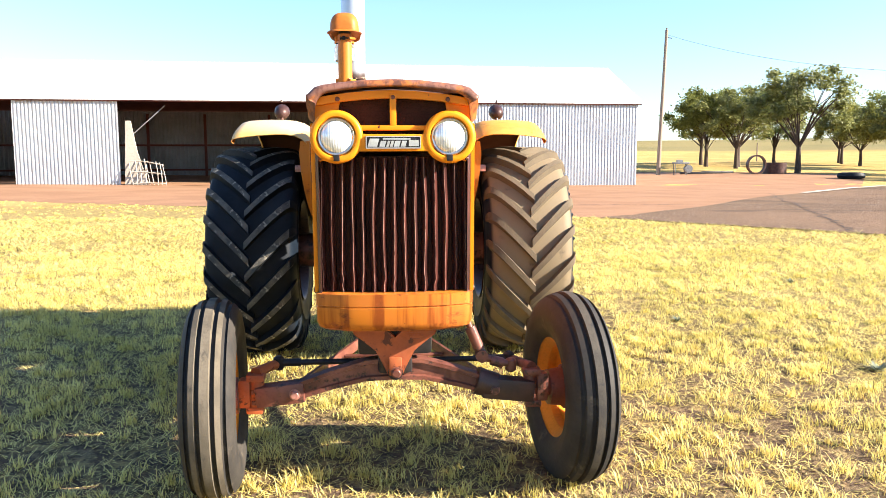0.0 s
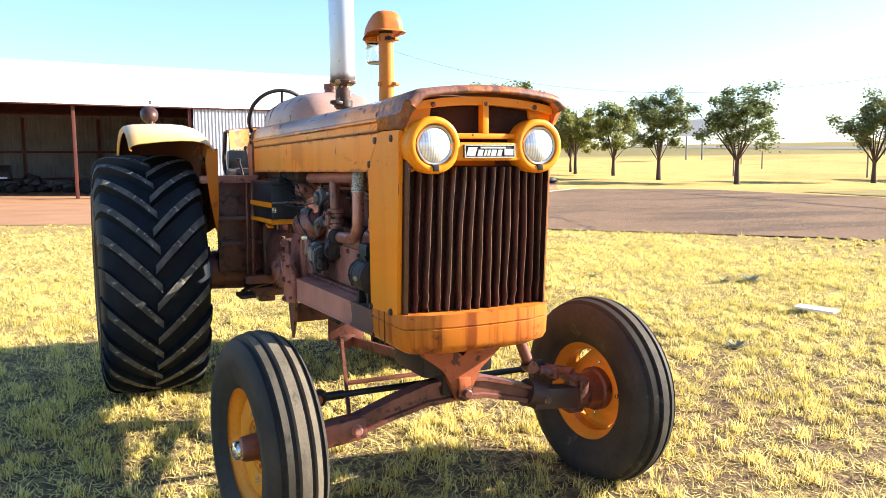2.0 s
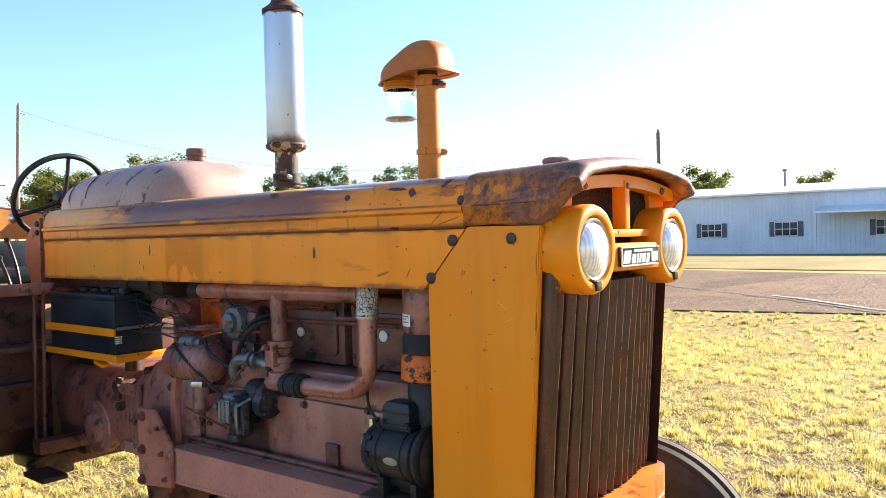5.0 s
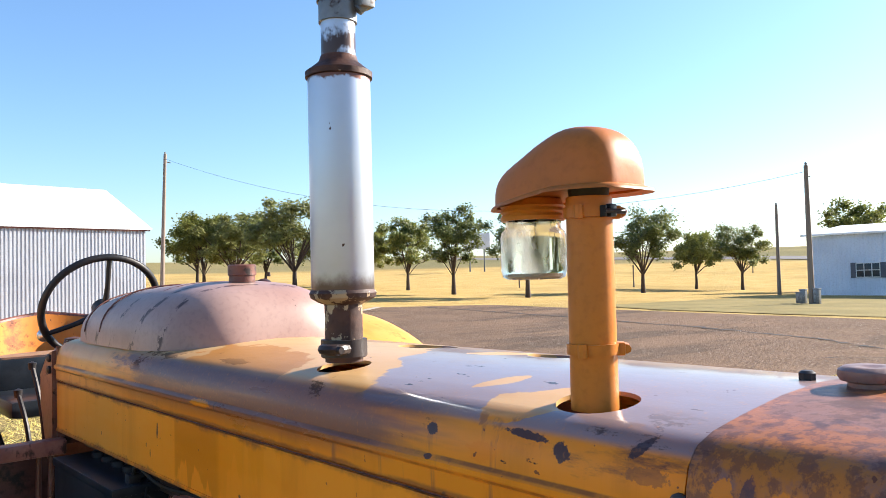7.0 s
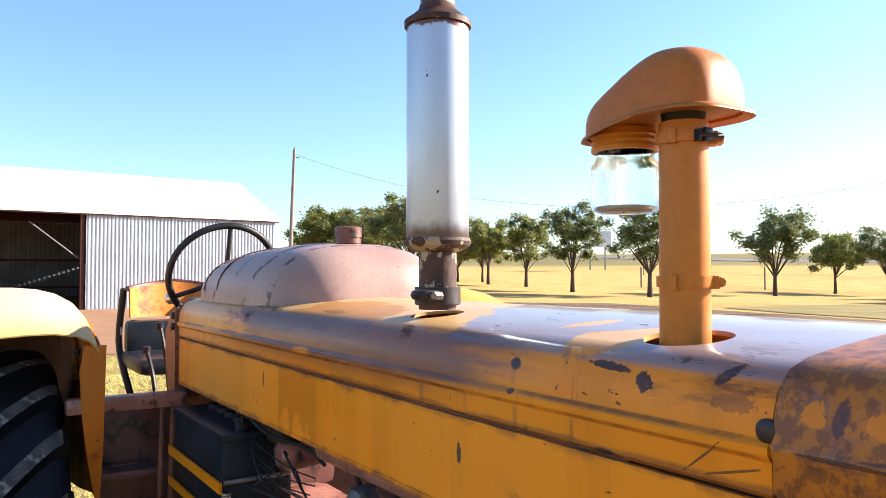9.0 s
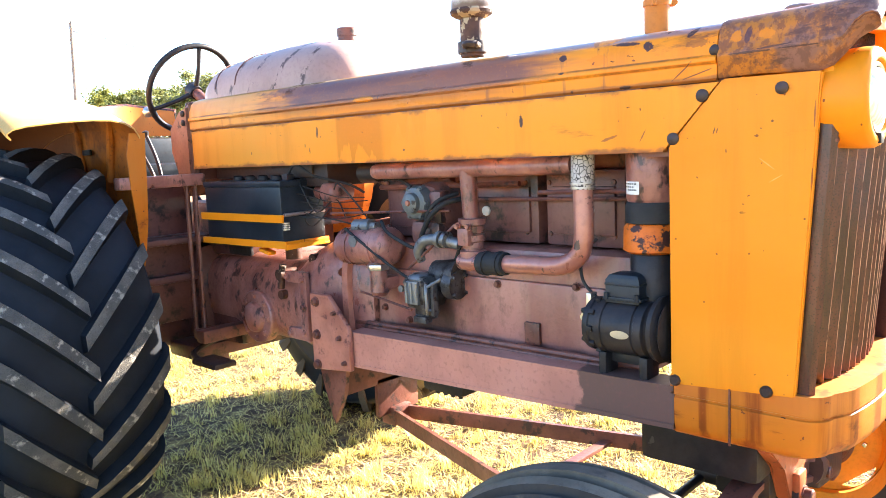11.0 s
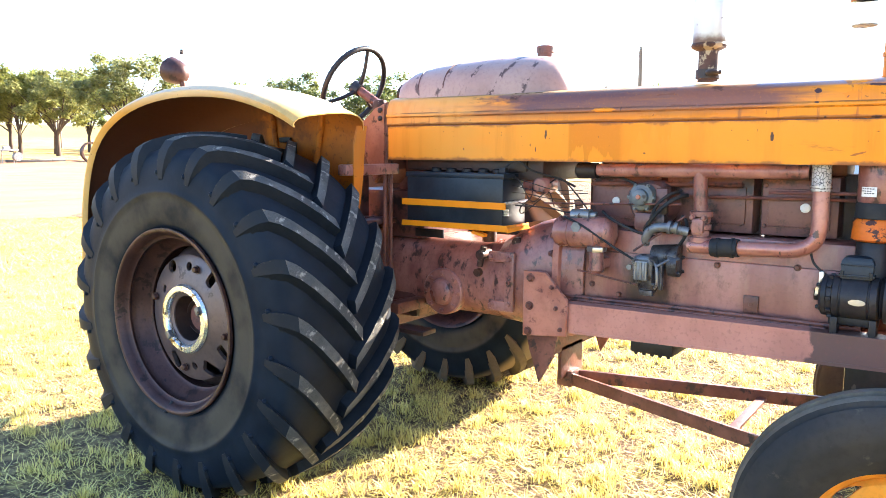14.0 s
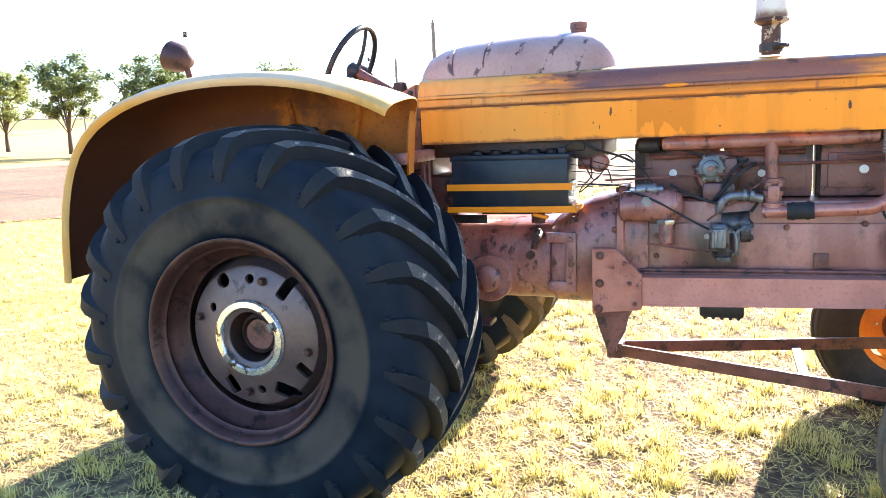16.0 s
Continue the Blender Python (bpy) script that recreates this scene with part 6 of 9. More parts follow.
for dy, h, w, low in soft_shape:
    ring = []
    for k in range(29):
        a = math.pi * k / 28
        c, sn = math.cos(a), math.sin(a)
        ring.append((PX - w * math.copysign(abs(c) ** 0.7, c), PY + dy, 1.872 + low + h * sn ** 0.7))
    rings.append(ring)
loft(bm, rings)
# rolled brim round the open underside
base = [Vector((-w, dy, low)) for dy, h, w, low in soft_shape] + [Vector((w, dy, low)) for dy, h, w, low in reversed(soft_shape)]
brim = []
for k, p in enumerate(base):
    d = base[(k + 1) % len(base)] - base[k - 1]
    out = Vector((-d.y, d.x, 0)).normalized()
    reach = 0.011 if p.y < 0.02 else 0.005
    p = p + Vector((PX, PY, 1.872))
    brim.append([p - out * 0.002 + Vector((0, 0, 0.002)), p + out * reach + Vector((0, 0, -0.003)), p + out * (reach + 0.001) + Vector((0, 0, -0.0065)), p - out * 0.002 + Vector((0, 0, -0.003))])
loft(bm, brim + [brim[0]], caps=False)
bmesh.ops.remove_doubles(bm, verts=bm.verts, dist=1e-6)
head = T("precleaner_head", bm, HEADPAINT, None, "orange helmet-shaped air precleaner", 60)
JX, JY = PX - 0.006, PY + 0.088
bm = bmesh.new()
lathe(bm, [(1.866, 0.038), (1.860, 0.040), (1.857, 0.043), (1.854, 0.040), (1.850, 0.043), (1.847, 0.040), (1.843, 0.043), (1.838, 0.042), (1.838, 0.0335), (1.841, 0.0325), (1.841, 0.0)], (JX, JY, 0), "z", 28)
T("jar_ring", bm, PIPEPAINT, head, "threaded orange jar collar")
bm = bmesh.new()
lathe(bm, [(1.838, 0.036), (1.828, 0.037), (1.823, 0.042), (1.816, 0.0435), (1.773, 0.0435), (1.764, 0.041), (1.761, 0.034), (1.761, 0.0), (1.7635, 0.0), (1.7635, 0.033), (1.766, 0.0385), (1.774, 0.041), (1.815, 0.041), (1.822, 0.0395), (1.827, 0.0345), (1.838, 0.0335)], (JX, JY, 0), "z", 32)
jar = T("glass_jar", bm, JAR, head, "clear glass dust jar", 60)
bm = bmesh.new()
lathe(bm, [(1.764, 0.0), (1.765, 0.034), (1.769, 0.036), (1.770, 0.0)], (JX, JY, 0), "z", 24)
T("dust", bm, CONCRETE, jar, "settled dust in the jar")

# fuel tank behind the stacks
bm = bmesh.new()
rings = []
for y, s, zt in ((1.482, 0.30, 1.606), (1.486, 0.46, 1.645), (1.497, 0.60, 1.688), (1.515, 0.70, 1.718), (1.540, 0.79, 1.741), (1.575, 0.87, 1.756), (1.630, 0.93, 1.764), (1.71, 0.97, 1.768), (1.80, 1.0, 1.768), (1.95, 1.0, 1.761),
                 (2.10, 0.99, 1.750), (2.20, 0.96, 1.732), (2.255, 0.89, 1.705), (2.29, 0.74, 1.66), (2.298, 0.5, 1.62)):
    ring = []
    for k in range(21):
        a = math.pi * k / 20
        c, sn = math.cos(a), math.sin(a)
        ring.append((-0.266 * s * math.copysign(abs(c) ** 0.70, c), y, 1.600 + (zt - 1.600) * sn ** 0.74))
    rings.append(ring)
loft(bm, rings)
tank = T("fuel_tank", bm, TANKPAINT, None, "domed faded mauve-brown fuel tank with scratches", 60)
bm = bmesh.new()
lathe(bm, [(1.765, 0.034), (1.782, 0.034), (1.783, 0.037), (1.808, 0.037), (1.811, 0.033), (1.811, 0.0)], (-0.008, 1.657, 0), "z", 24)
T("filler_cap", bm, DARKRED, tank, "rusty round filler cap")
for y0, zt, lean in ((1.74, 1.767, 0.06), (1.98, 1.762, 0.02), (2.16, 1.746, -0.03)):
    bm = bmesh.new()
    tube(bm, [(-0.2655 * math.copysign(abs(math.cos(a)) ** 0.70, math.cos(a)) * (0.975 if y0 < 1.8 else 1), y0 + lean * math.cos(a), 1.6 + (zt - 1.6) * math.sin(a) ** 0.74)
              for a in (math.pi * k / 24 for k in range(1, 24))], 0.0022, 6, False)
    T("tank_seam", bm, DARKRED, tank, "thin dark weld seam")

bm = bmesh.new()
prism(bm, [(1.585, 1.345), (1.595, 1.292), (1.66, 1.284), (2.255, 1.276), (2.255, 1.345)], "x", -0.20, 0.20)
bmesh.ops.bevel(bm, geom=list(bm.edges), offset=0.008, segments=2, affect="EDGES")
T("tank_support", bm, DARKRED, tank, "red-brown sheet under the tank")
# cowl at the rear of the hood
bm = bmesh.new()
prism(bm, [(2.268, 1.590), (2.33, 1.560), (2.42, 1.50), (2.42, 1.40), (2.34, 1.22), (2.268, 1.30)], "x", -0.312, 0.312)
bmesh.ops.bevel(bm, geom=list(bm.edges), offset=0.012, segments=2, affect="EDGES")
cowl = T("dash_cowl", bm, COWLPAINT, None, "browned red dash cowl")
bm = bmesh.new()
box(bm, (0, 2.260, 1.435), (0.57, 0.008, 0.28), 0.002)
T("firewall", bm, GREASERED, cowl, "dark greasy firewall under the hood")
bm = bmesh.new()
for y, z in ((2.30, 1.55), (2.30, 1.515)):
    lathe(bm, [(0, 0.012), (0.006, 0.012), (0.010, 0.006)], (-0.312, y, z), "x", 10, -1)
T("fastener", bm, BLACKIRON, cowl, pieces=True)
bm = bmesh.new()
lathe(bm, [(0, 0.030), (0.03, 0.034), (0.055, 0.028), (0.06, 0.0)], (-0.22, 2.38, 1.545), "z", 20)
T("gauge_pod", bm, SCALE, cowl)

# steering wheel
HUB = Vector((-0.035, 2.70, 1.685))
nrm = Vector((0, 0.89, 0.455)).normalized()
e1, e2 = Vector((1, 0, 0)), Vector((0, -0.455, 0.89)).normalized()
bm = bmesh.new()
rings = []
for k in range(48):
    a = 2 * math.pi * k / 48
    o = math.cos(a) * e1 + math.sin(a) * e2
    rings.append([HUB + 0.20 * o + 0.013 * (math.cos(t) * o + math.sin(t) * nrm) for t in (2 * math.pi * j / 8 for j in range(8))])
loft(bm, rings + [rings[0]], caps=False)
bmesh.ops.remove_doubles(bm, verts=bm.verts, dist=1e-6)
for a in (90, 210, 330):
    o = math.cos(radians(a)) * e1 + math.sin(radians(a)) * e2
    tube(bm, [HUB - nrm * 0.03, HUB + 0.1 * o - nrm * 0.025, HUB + 0.197 * o], [0.013, 0.009, 0.009], 8)
lathe(bm, [(-0.045, 0.0), (-0.045, 0.03), (0.0, 0.035), (0.012, 0.02), (0.014, 0.0)], (0, 0, 0), "z", 16)
vs = [v for v in bm.verts if v.co.length < 0.1]
bmesh.ops.rotate(bm, cent=(0, 0, 0), matrix=nrm.to_track_quat("Z", "Y").to_matrix(), verts=vs)
bmesh.ops.translate(bm, vec=HUB, verts=vs)
wheel = T("steering_wheel", bm, BLACKIRON, None, "black three-spoke steering wheel", 60)
bm = bmesh.new()
o = math.cos(radians(212)) * e1 + math.sin(radians(212)) * e2
lathe(bm, [(0, 0.008), (0.02, 0.010), (0.028, 0.022), (0.045, 0.024), (0.058, 0.014), (0.06, 0.0)], HUB + 0.2 * o, "y", 14)
T("spinner_knob", bm, STEEL, wheel, "round metal spinner knob")
bm = bmesh.new()
rod(bm, HUB - nrm * 0.03, (-0.035, 2.38, 1.50), 0.022)
T("steering_column", bm, DARKRED)

# seat, seen behind the hood
bm = bmesh.new()
rings = []
for k in range(13):
    a = -1.0 + 2.0 * k / 12
    x, y = -0.08 + 0.24 * math.sin(a), 3.24 - 0.10 * (1 - math.cos(a)) * 2
    rings.append([(x, y, 1.50), (x, y + 0.03, 1.50), (x, y + 0.05, 1.64 - 0.03 * abs(a)), (x, y + 0.02, 1.65 - 0.03 * abs(a))])
loft(bm, rings)
seat = T("seat_back", bm, ORANGE, None, "curved orange metal seat back")
bm = bmesh.new()
box(bm, (-0.08, 3.02, 1.33), (0.46, 0.42, 0.07), 0.03)
box(bm, (-0.08, 3.17, 1.42), (0.44, 0.06, 0.14), 0.025)
T("seat_cushion", bm, BLACKPLASTIC, seat, "black cushion")
bm = bmesh.new()
tube(bm, [(-0.08 + 0.245 * math.sin(a), 3.272 - 0.20 * (1 - math.cos(a)), 1.652 - 0.03 * abs(a)) for a in (-1.05 + 2.1 * k / 12 for k in range(13))], 0.011, 8, False)
T("seat_rim", bm, DARKRED, seat, "rusty rolled edge")
bm = bmesh.new()
for x in (-0.30, 0.14):
    tube(bm, [(x, 3.2, 1.62), (x - 0.01, 3.24, 1.40), (x, 3.12, 1.25), (x + 0.02, 3.0, 1.12)], 0.014, 8)
rod(bm, (-0.08, 3.0, 1.30), (-0.08, 2.9, 1.05), 0.06)
T("seat_frame", bm, BLACKIRON, seat)
bm = bmesh.new()
for x, y, l in ((-0.24, 2.62, 0.34), (-0.30, 2.55, 0.26)):
    tube(bm, [(x, y, 1.15), (x - 0.01, y + 0.03, 1.15 + l * 0.6), (x - 0.02, y + 0.10, 1.15 + l)], 0.008, 8)
    lathe(bm, [(-0.015, 0.0), (-0.012, 0.012), (0.012, 0.014), (0.018, 0.0)], (x - 0.02, y + 0.10, 1.15 + l), "z", 10)
T("control_lever", bm, BLACKIRON, pieces=True)

# ---- chassis ----
bm = bmesh.new()
prism(bm, [(-0.168, 0.705), (-0.062, 0.705), (0.0, 0.635), (0.062, 0.705), (0.168, 0.705), (0.165, 0.655), (0.075, 0.59), (0.02, 0.468), (-0.02, 0.468), (-0.075, 0.59), (-0.165, 0.655)], "y", 0.115, 0.15)
bmesh.ops.bevel(bm, geom=list(bm.edges), offset=0.004, segments=2, affect="EDGES")
bolster = T("front_bolster", bm, BOLSTER, None, "orange cast front bolster plate")
bm = bmesh.new()
box(bm, (0, 0.107, 0.525), (0.052, 0.02, 0.075), 0.008)
T("pivot_boss", bm, BOLSTER, bolster)
bm = bmesh.new()
bolt(bm, (0.004, 0.097, 0.502), "y", 0.017, 0.022)
bolt(bm, (-0.11, 0.115, 0.685), "y", 0.009, 0.006)
bolt(bm, (0.11, 0.115, 0.685), "y", 0.009, 0.006)
T("bolt", bm, DARKRED, bolster, pieces=True)
bm = bmesh.new()
for x, z, w in ((0.083, 0.664, 0.05), (0.085, 0.647, 0.062), (0.083, 0.632, 0.034)):
    box(bm, (x, 0.1135, z), (w, 0.004, 0.007), 0.001)
T("casting_mark", bm, BOLSTER, bolster, "raised unreadable casting marks", pieces=True)
bm = bmesh.new()
box(bm, (0, 0.30, 0.64), (0.30, 0.30, 0.16), 0.02)
box(bm, (0, 0.22, 0.56), (0.14, 0.14, 0.16), 0.02)
rod(bm, (0, 0.10, 0.50), (0, 0.36, 0.50), 0.03)
T("front_support", bm, BLACKIRON, None, "dark cast support under the radiator")

axle_line = [(-0.585, 0.215, 0.385), (-0.41, 0.212, 0.405), (-0.27, 0.205, 0.452), (-0.12, 0.20, 0.492), (0.0, 0.198, 0.500), (0.12, 0.20, 0.492), (0.27, 0.205, 0.452), (0.41, 0.212, 0.405), (0.585, 0.215, 0.385)]
bm = bmesh.new()
rings = []
for k, (x, y, z) in enumerate(axle_line):
    h = 0.030 + 0.016 * (1 - abs(x) / 0.6)
    w = 0.034
    rings.append([(x, y - w, z + h), (x, y - w, z + h - 0.016), (x, y - w + 0.014, z + h - 0.02), (x, y - w + 0.014, z - h + 0.02), (x, y - w, z - h + 0.016), (x, y - w, z - h),
                  (x, y + w, z - h), (x, y + w, z + h)])
loft(bm, rings)
axle = T("front_axle", bm, DARKRED, None, "rusty arched front axle beam", 30)
bm = bmesh.new()
box(bm, (-0.47, 0.21, 0.395), (0.20, 0.085, 0.085), 0.012, (0, -6, 0))
T("axle_sleeve", bm, DARKRED, axle)
bm = bmesh.new()
box(bm, (0.47, 0.21, 0.395), (0.22, 0.088, 0.09), 0.014, (0, 6, 0))
rod(bm, (0.335, 0.208, 0.432), (0.42, 0.212, 0.404), 0.058, 0.054, 16)
T("axle_sleeve", bm, GREASE, axle, "greasy black axle sleeve")
bm = bmesh.new()
for sx in (-1, 1):
    bolt(bm, (sx * 0.409, 0.168, 0.40), "y", 0.017, 0.018)
T("bolt", bm, RUSTRED, axle, pieces=True)
for sx in (-1, 1):
    bm = bmesh.new()
    rod(bm, (sx * 0.575, 0.215, 0.32), (sx * 0.565, 0.215, 0.475), 0.030)
    box(bm, (sx * 0.575, 0.215, 0.33), (0.07, 0.07, 0.03), 0.01)
    box(bm, (sx * 0.57, 0.215, 0.465), (0.075, 0.075, 0.03), 0.01)
    box(bm, (sx * 0.615, 0.215, 0.40), (0.05, 0.07, 0.12), 0.015)
    rod(bm, (sx * 0.61, 0.217, 0.392), (sx * 0.735, 0.226 if sx < 0 else 0.262, 0.384), 0.040, 0.034)
    tube(bm, [(sx * 0.57, 0.21, 0.48), (sx * 0.53, 0.29, 0.485), (sx * 0.50, 0.345, 0.482)], [0.026, 0.020, 0.022], 10)
    # the left knuckle's brighter orange stands for the sun on it
    T("steering_knuckle", bm, BOLSTER if sx < 0 else DARKRED, None, "rusty steering knuckle with arm")
bm = bmesh.new()
rod(bm, (-0.49, 0.345, 0.488), (0.49, 0.345, 0.488), 0.0125)
for sx in (-1, 1):
    lathe(bm, [(-0.03, 0.016), (-0.015, 0.024), (0.02, 0.024), (0.03, 0.012)], (sx * 0.495, 0.345, 0.488), "z", 14)
    rod(bm, (sx * 0.40, 0.345, 0.488), (sx * 0.49, 0.345, 0.488), 0.017)
T("tie_rod", bm, BLACKIRON, None, "black tie rod")
bm = bmesh.new()
rod(bm, (0.27, 0.23, 0.755), (0.318, 0.222, 0.64), 0.013)
rod(bm, (0.312, 0.222, 0.655), (0.352, 0.217, 0.56), 0.023)
lathe(bm, [(-0.026, 0.0), (-0.026, 0.026), (0.026, 0.026), (0.026, 0.0)], (0.36, 0.215, 0.535), "y", 14)
rod(bm, (0.36, 0.215, 0.53), (0.47, 0.215, 0.497), 0.015)
rod(bm, (0.40, 0.215, 0.515), (0.45, 0.215, 0.50), 0.022)
lathe(bm, [(-0.03, 0.012), (-0.02, 0.024), (0.02, 0.024), (0.03, 0.012)], (0.485, 0.225, 0.49), "z", 14)
T("steering_cylinder", bm, DARKRED, None, "rusty power steering cylinder")
bm = bmesh.new()
for sx in (-1, 1):
    loft(bm, [[(sx * (0.02), 1.50, 0.395), (sx * (0.035), 1.50, 0.395), (sx * 0.035, 1.50, 0.445), (sx * 0.02, 1.50, 0.445)],
              [(sx * (0.40), 0.26, 0.375), (sx * (0.415), 0.26, 0.375), (sx * 0.415, 0.26, 0.425), (sx * 0.40, 0.26, 0.425)]])
box(bm, (0, 0.78, 0.40), (0.48, 0.035, 0.012), 0.002)
box(bm, (0, 1.515, 0.42), (0.09, 0.07, 0.07), 0.01)
T("radius_rod", bm, DARKRED, None, "flat rusty radius rods forming a vee", pieces=True)
for sx in (-1, 1):
    bm = bmesh.new()
    prism(bm, [(0.282, 0.815), (1.40, 0.797), (1.40, 0.688), (1.0, 0.70), (0.282, 0.722)], "x", sx * 0.285, sx * 0.300)
    prism(bm, [(0.282, 0.819), (1.40, 0.801), (1.40, 0.790), (0.282, 0.808)], "x", sx * 0.225, sx * 0.303)
    prism(bm, [(0.282, 0.730), (1.40, 0.697), (1.40, 0.686), (0.282, 0.719)], "x", sx * 0.225, sx * 0.303)
    rail = T("frame_rail", bm, RAIL, None, "dusty red frame rail with a dark stained end")
    bm = bmesh.new()
    prism(bm, [(1.565, 0.915), (1.47, 0.915), (1.375, 0.815), (1.375, 0.675), (1.565, 0.655)], "x", sx * 0.304, sx * 0.322)
    bmesh.ops.bevel(bm, geom=list(bm.edges), offset=0.003, segments=1, affect="EDGES")
    plate = T("side_plate", bm, PINKRED, rail, "bolted red joint plate")
    bm = bmesh.new()
    for y, z in ((1.532, 0.889), (1.535, 0.778), (1.54, 0.676), (1.44, 0.86), (1.42, 0.78), (1.40, 0.70)):
        bolt(bm, (sx * 0.322, y, z), "x", 0.013 if y > 1.5 else 0.007, 0.014, sx)
    T("bolt", bm, DARKRED, plate, pieces=True)
bm = bmesh.new()
prism(bm, [(1.56, 0.66), (1.42, 0.675), (1.44, 0.58), (1.50, 0.47), (1.545, 0.60)], "x", -0.300, -0.285)
prism(bm, [(1.56, 0.66), (1.42, 0.675), (1.44, 0.58), (1.50, 0.47), (1.545, 0.60)], "x", 0.285, 0.300)
box(bm, (0, 1.51, 0.60), (0.58, 0.016, 0.10), 0.003)
box(bm, (0, 1.51, 0.50), (0.20, 0.016, 0.14), 0.003)
T("rod_hanger", bm, DARKRED, None, "rusty hanger for the radius rods")
for y in (0.30, 0.98):
    pass
bm = bmesh.new()
box(bm, (-0.10, 1.083, 0.655), (0.22, 0.165, 0.055), 0.014)
box(bm, (-0.10, 1.083, 0.683), (0.25, 0.195, 0.012), 0.003)
for k in range(5):
    bolt(bm, (-0.195, 1.02 + 0.031 * k, 0.630), "z", 0.007, 0.010, -1)
T("drain_cover", bm, BLACKIRON, None, "dark sump cover")

# engine block
bm = bmesh.new()
box(bm, (0.0, 0.93, 0.93), (0.36, 1.00, 0.31), 0.015)
box(bm, (-0.185, 0.93, 0.90), (0.02, 0.92, 0.20), 0.008)
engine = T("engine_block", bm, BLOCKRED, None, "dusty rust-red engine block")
bm = bmesh.new()
for y0, y1 in ((0.50, 0.745), (0.77, 1.08), (1.10, 1.38)):
    box(bm, (-0.005, (y0 + y1) / 2, 1.195), (0.22, y1 - y0, 0.205), 0.012)
    box(bm, (-0.118, (y0 + y1) / 2, 1.19), (0.014, y1 - y0 - 0.05, 0.13), 0.005)
T("cylinder_head", bm, GREASERED, engine, pieces=True)
bm = bmesh.new()
box(bm, (0.02, 0.93, 1.33), (0.16, 0.88, 0.07), 0.02)
T("valve_cover", bm, DARKRED, engine)
bm = bmesh.new()
for y0, y1 in ((0.37, 0.750), (0.764, 1.083), (1.097, 1.43)):
    box(bm, (0.03, (y0 + y1) / 2, 1.17), (0.10, y1 - y0, 0.27), 0.004)
T("head_core", bm, GREASE, engine, "dark greasy core of the cylinder heads", pieces=True)
bm = bmesh.new()
for y in (0.52, 0.72, 0.80, 1.05, 1.12, 1.36):
    bolt(bm, (-0.105, y + 0.012, 1.265), "x", 0.008, 0.014)
    bolt(bm, (-0.105, y + 0.012, 1.125), "x", 0.008, 0.014)
T("head_bolt", bm, DARKRED, engine, pieces=True)
bm = bmesh.new()
for y in (0.50, 0.66, 0.82, 0.98, 1.14, 1.30, 1.38):
    bolt(bm, (-0.186, y, 0.795), "x", 0.008, 0.012)
T("pan_bolt", bm, GREASE, engine, pieces=True)
bm = bmesh.new()
box(bm, (-0.19, 0.93, 0.800), (0.03, 0.98, 0.022), 0.005)
T("pan_rail", bm, GREASE, engine, "oily black pan rail")
bm = bmesh.new()
for y, z, r in ((0.601, 1.193, 0.016), (0.948, 1.184, 0.014), (1.272, 1.19, 0.015)):
    lathe(bm, [(0, r), (0.006, r), (0.009, r * 0.7)], (-0.125, y, z), "x", 18, -1)
T("core_plug", bm, WHITE, engine, "pale round core plugs", pieces=True)
bm = bmesh.new()
for y, z in ((0.74, 0.86), (0.60, 1.0), (1.0, 1.02), (1.33, 0.95), (1.33, 0.87), (1.22, 0.84), (0.86, 0.985)):
    bolt(bm, (-0.195, y, z), "x", 0.009, 0.012)
box(bm, (-0.2, 0.74, 0.86), (0.012, 0.05, 0.06), 0.003)
T("bolt", bm, DARKRED, engine, pieces=True)
bm = bmesh.new()
tube(bm, [(-0.225, 1.44, 0.815), (-0.225, 0.95, 0.822), (-0.225, 0.40, 0.826)], 0.009, 8, False)
tube(bm, [(-0.235, 1.40, 0.806), (-0.235, 0.5, 0.815)], 0.006, 8, False)
tube(bm, [(-0.14, 0.45, 1.225), (-0.15, 0.80, 1.222), (-0.14, 1.2, 1.215)], 0.006, 8, False)
tube(bm, [(-0.16, 0.80, 1.265), (-0.16, 1.36, 1.255)], 0.008, 8, False)
T("fuel_line", bm, DARKRED, engine, "thin iron pipes along the block", pieces=True)

WX = -0.235
bm = bmesh.new()
rod(bm, (WX, 0.575, 1.316), (WX, 1.292, 1.309), 0.024, seg=18)
lathe(bm, [(0, 0.024), (0.012, 0.020), (0.016, 0.0)], (WX, 1.292, 1.309), "y", 18)
rod(bm, (WX, 0.922, 1.31), (WX, 0.915, 1.17), 0.0235, seg=18)
manifold = T("water_manifold", bm, RUSTRED, None, "red water manifold pipe above the engine", 50)
bm = bmesh.new()
for z, r in ((1.165, 0.040), (1.145, 0.032), (1.12, 0.036), (1.10, 0.030), (1.075, 0.038)):
    lathe(bm, [(z - 0.010, r * 0.9), (z - 0.008, r), (z + 0.008, r), (z + 0.010, r * 0.9)], (WX, 0.912, 0), "z", 12)
rod(bm, (WX, 0.912, 1.17), (WX, 0.912, 1.03), 0.025)
box(bm, (WX - 0.03, 0.912, 1.125), (0.03, 0.04, 0.05), 0.006)
bolt(bm, (WX - 0.04, 0.93, 1.155), "x", 0.008, 0.012)
bolt(bm, (WX - 0.04, 0.89, 1.155), "x", 0.008, 0.012)
T("thermostat_valve", bm, RUSTRED, manifold)
bm = bmesh.new()
tube(bm, [(-0.245, 0.945, 1.052), (-0.25, 0.90, 1.052), (-0.262, 0.70, 1.060), (-0.265, 0.60, 1.066), (-0.265, 0.545, 1.095), (-0.262, 0.532, 1.15), (-0.258, 0.535, 1.27)], 0.0245, 16)
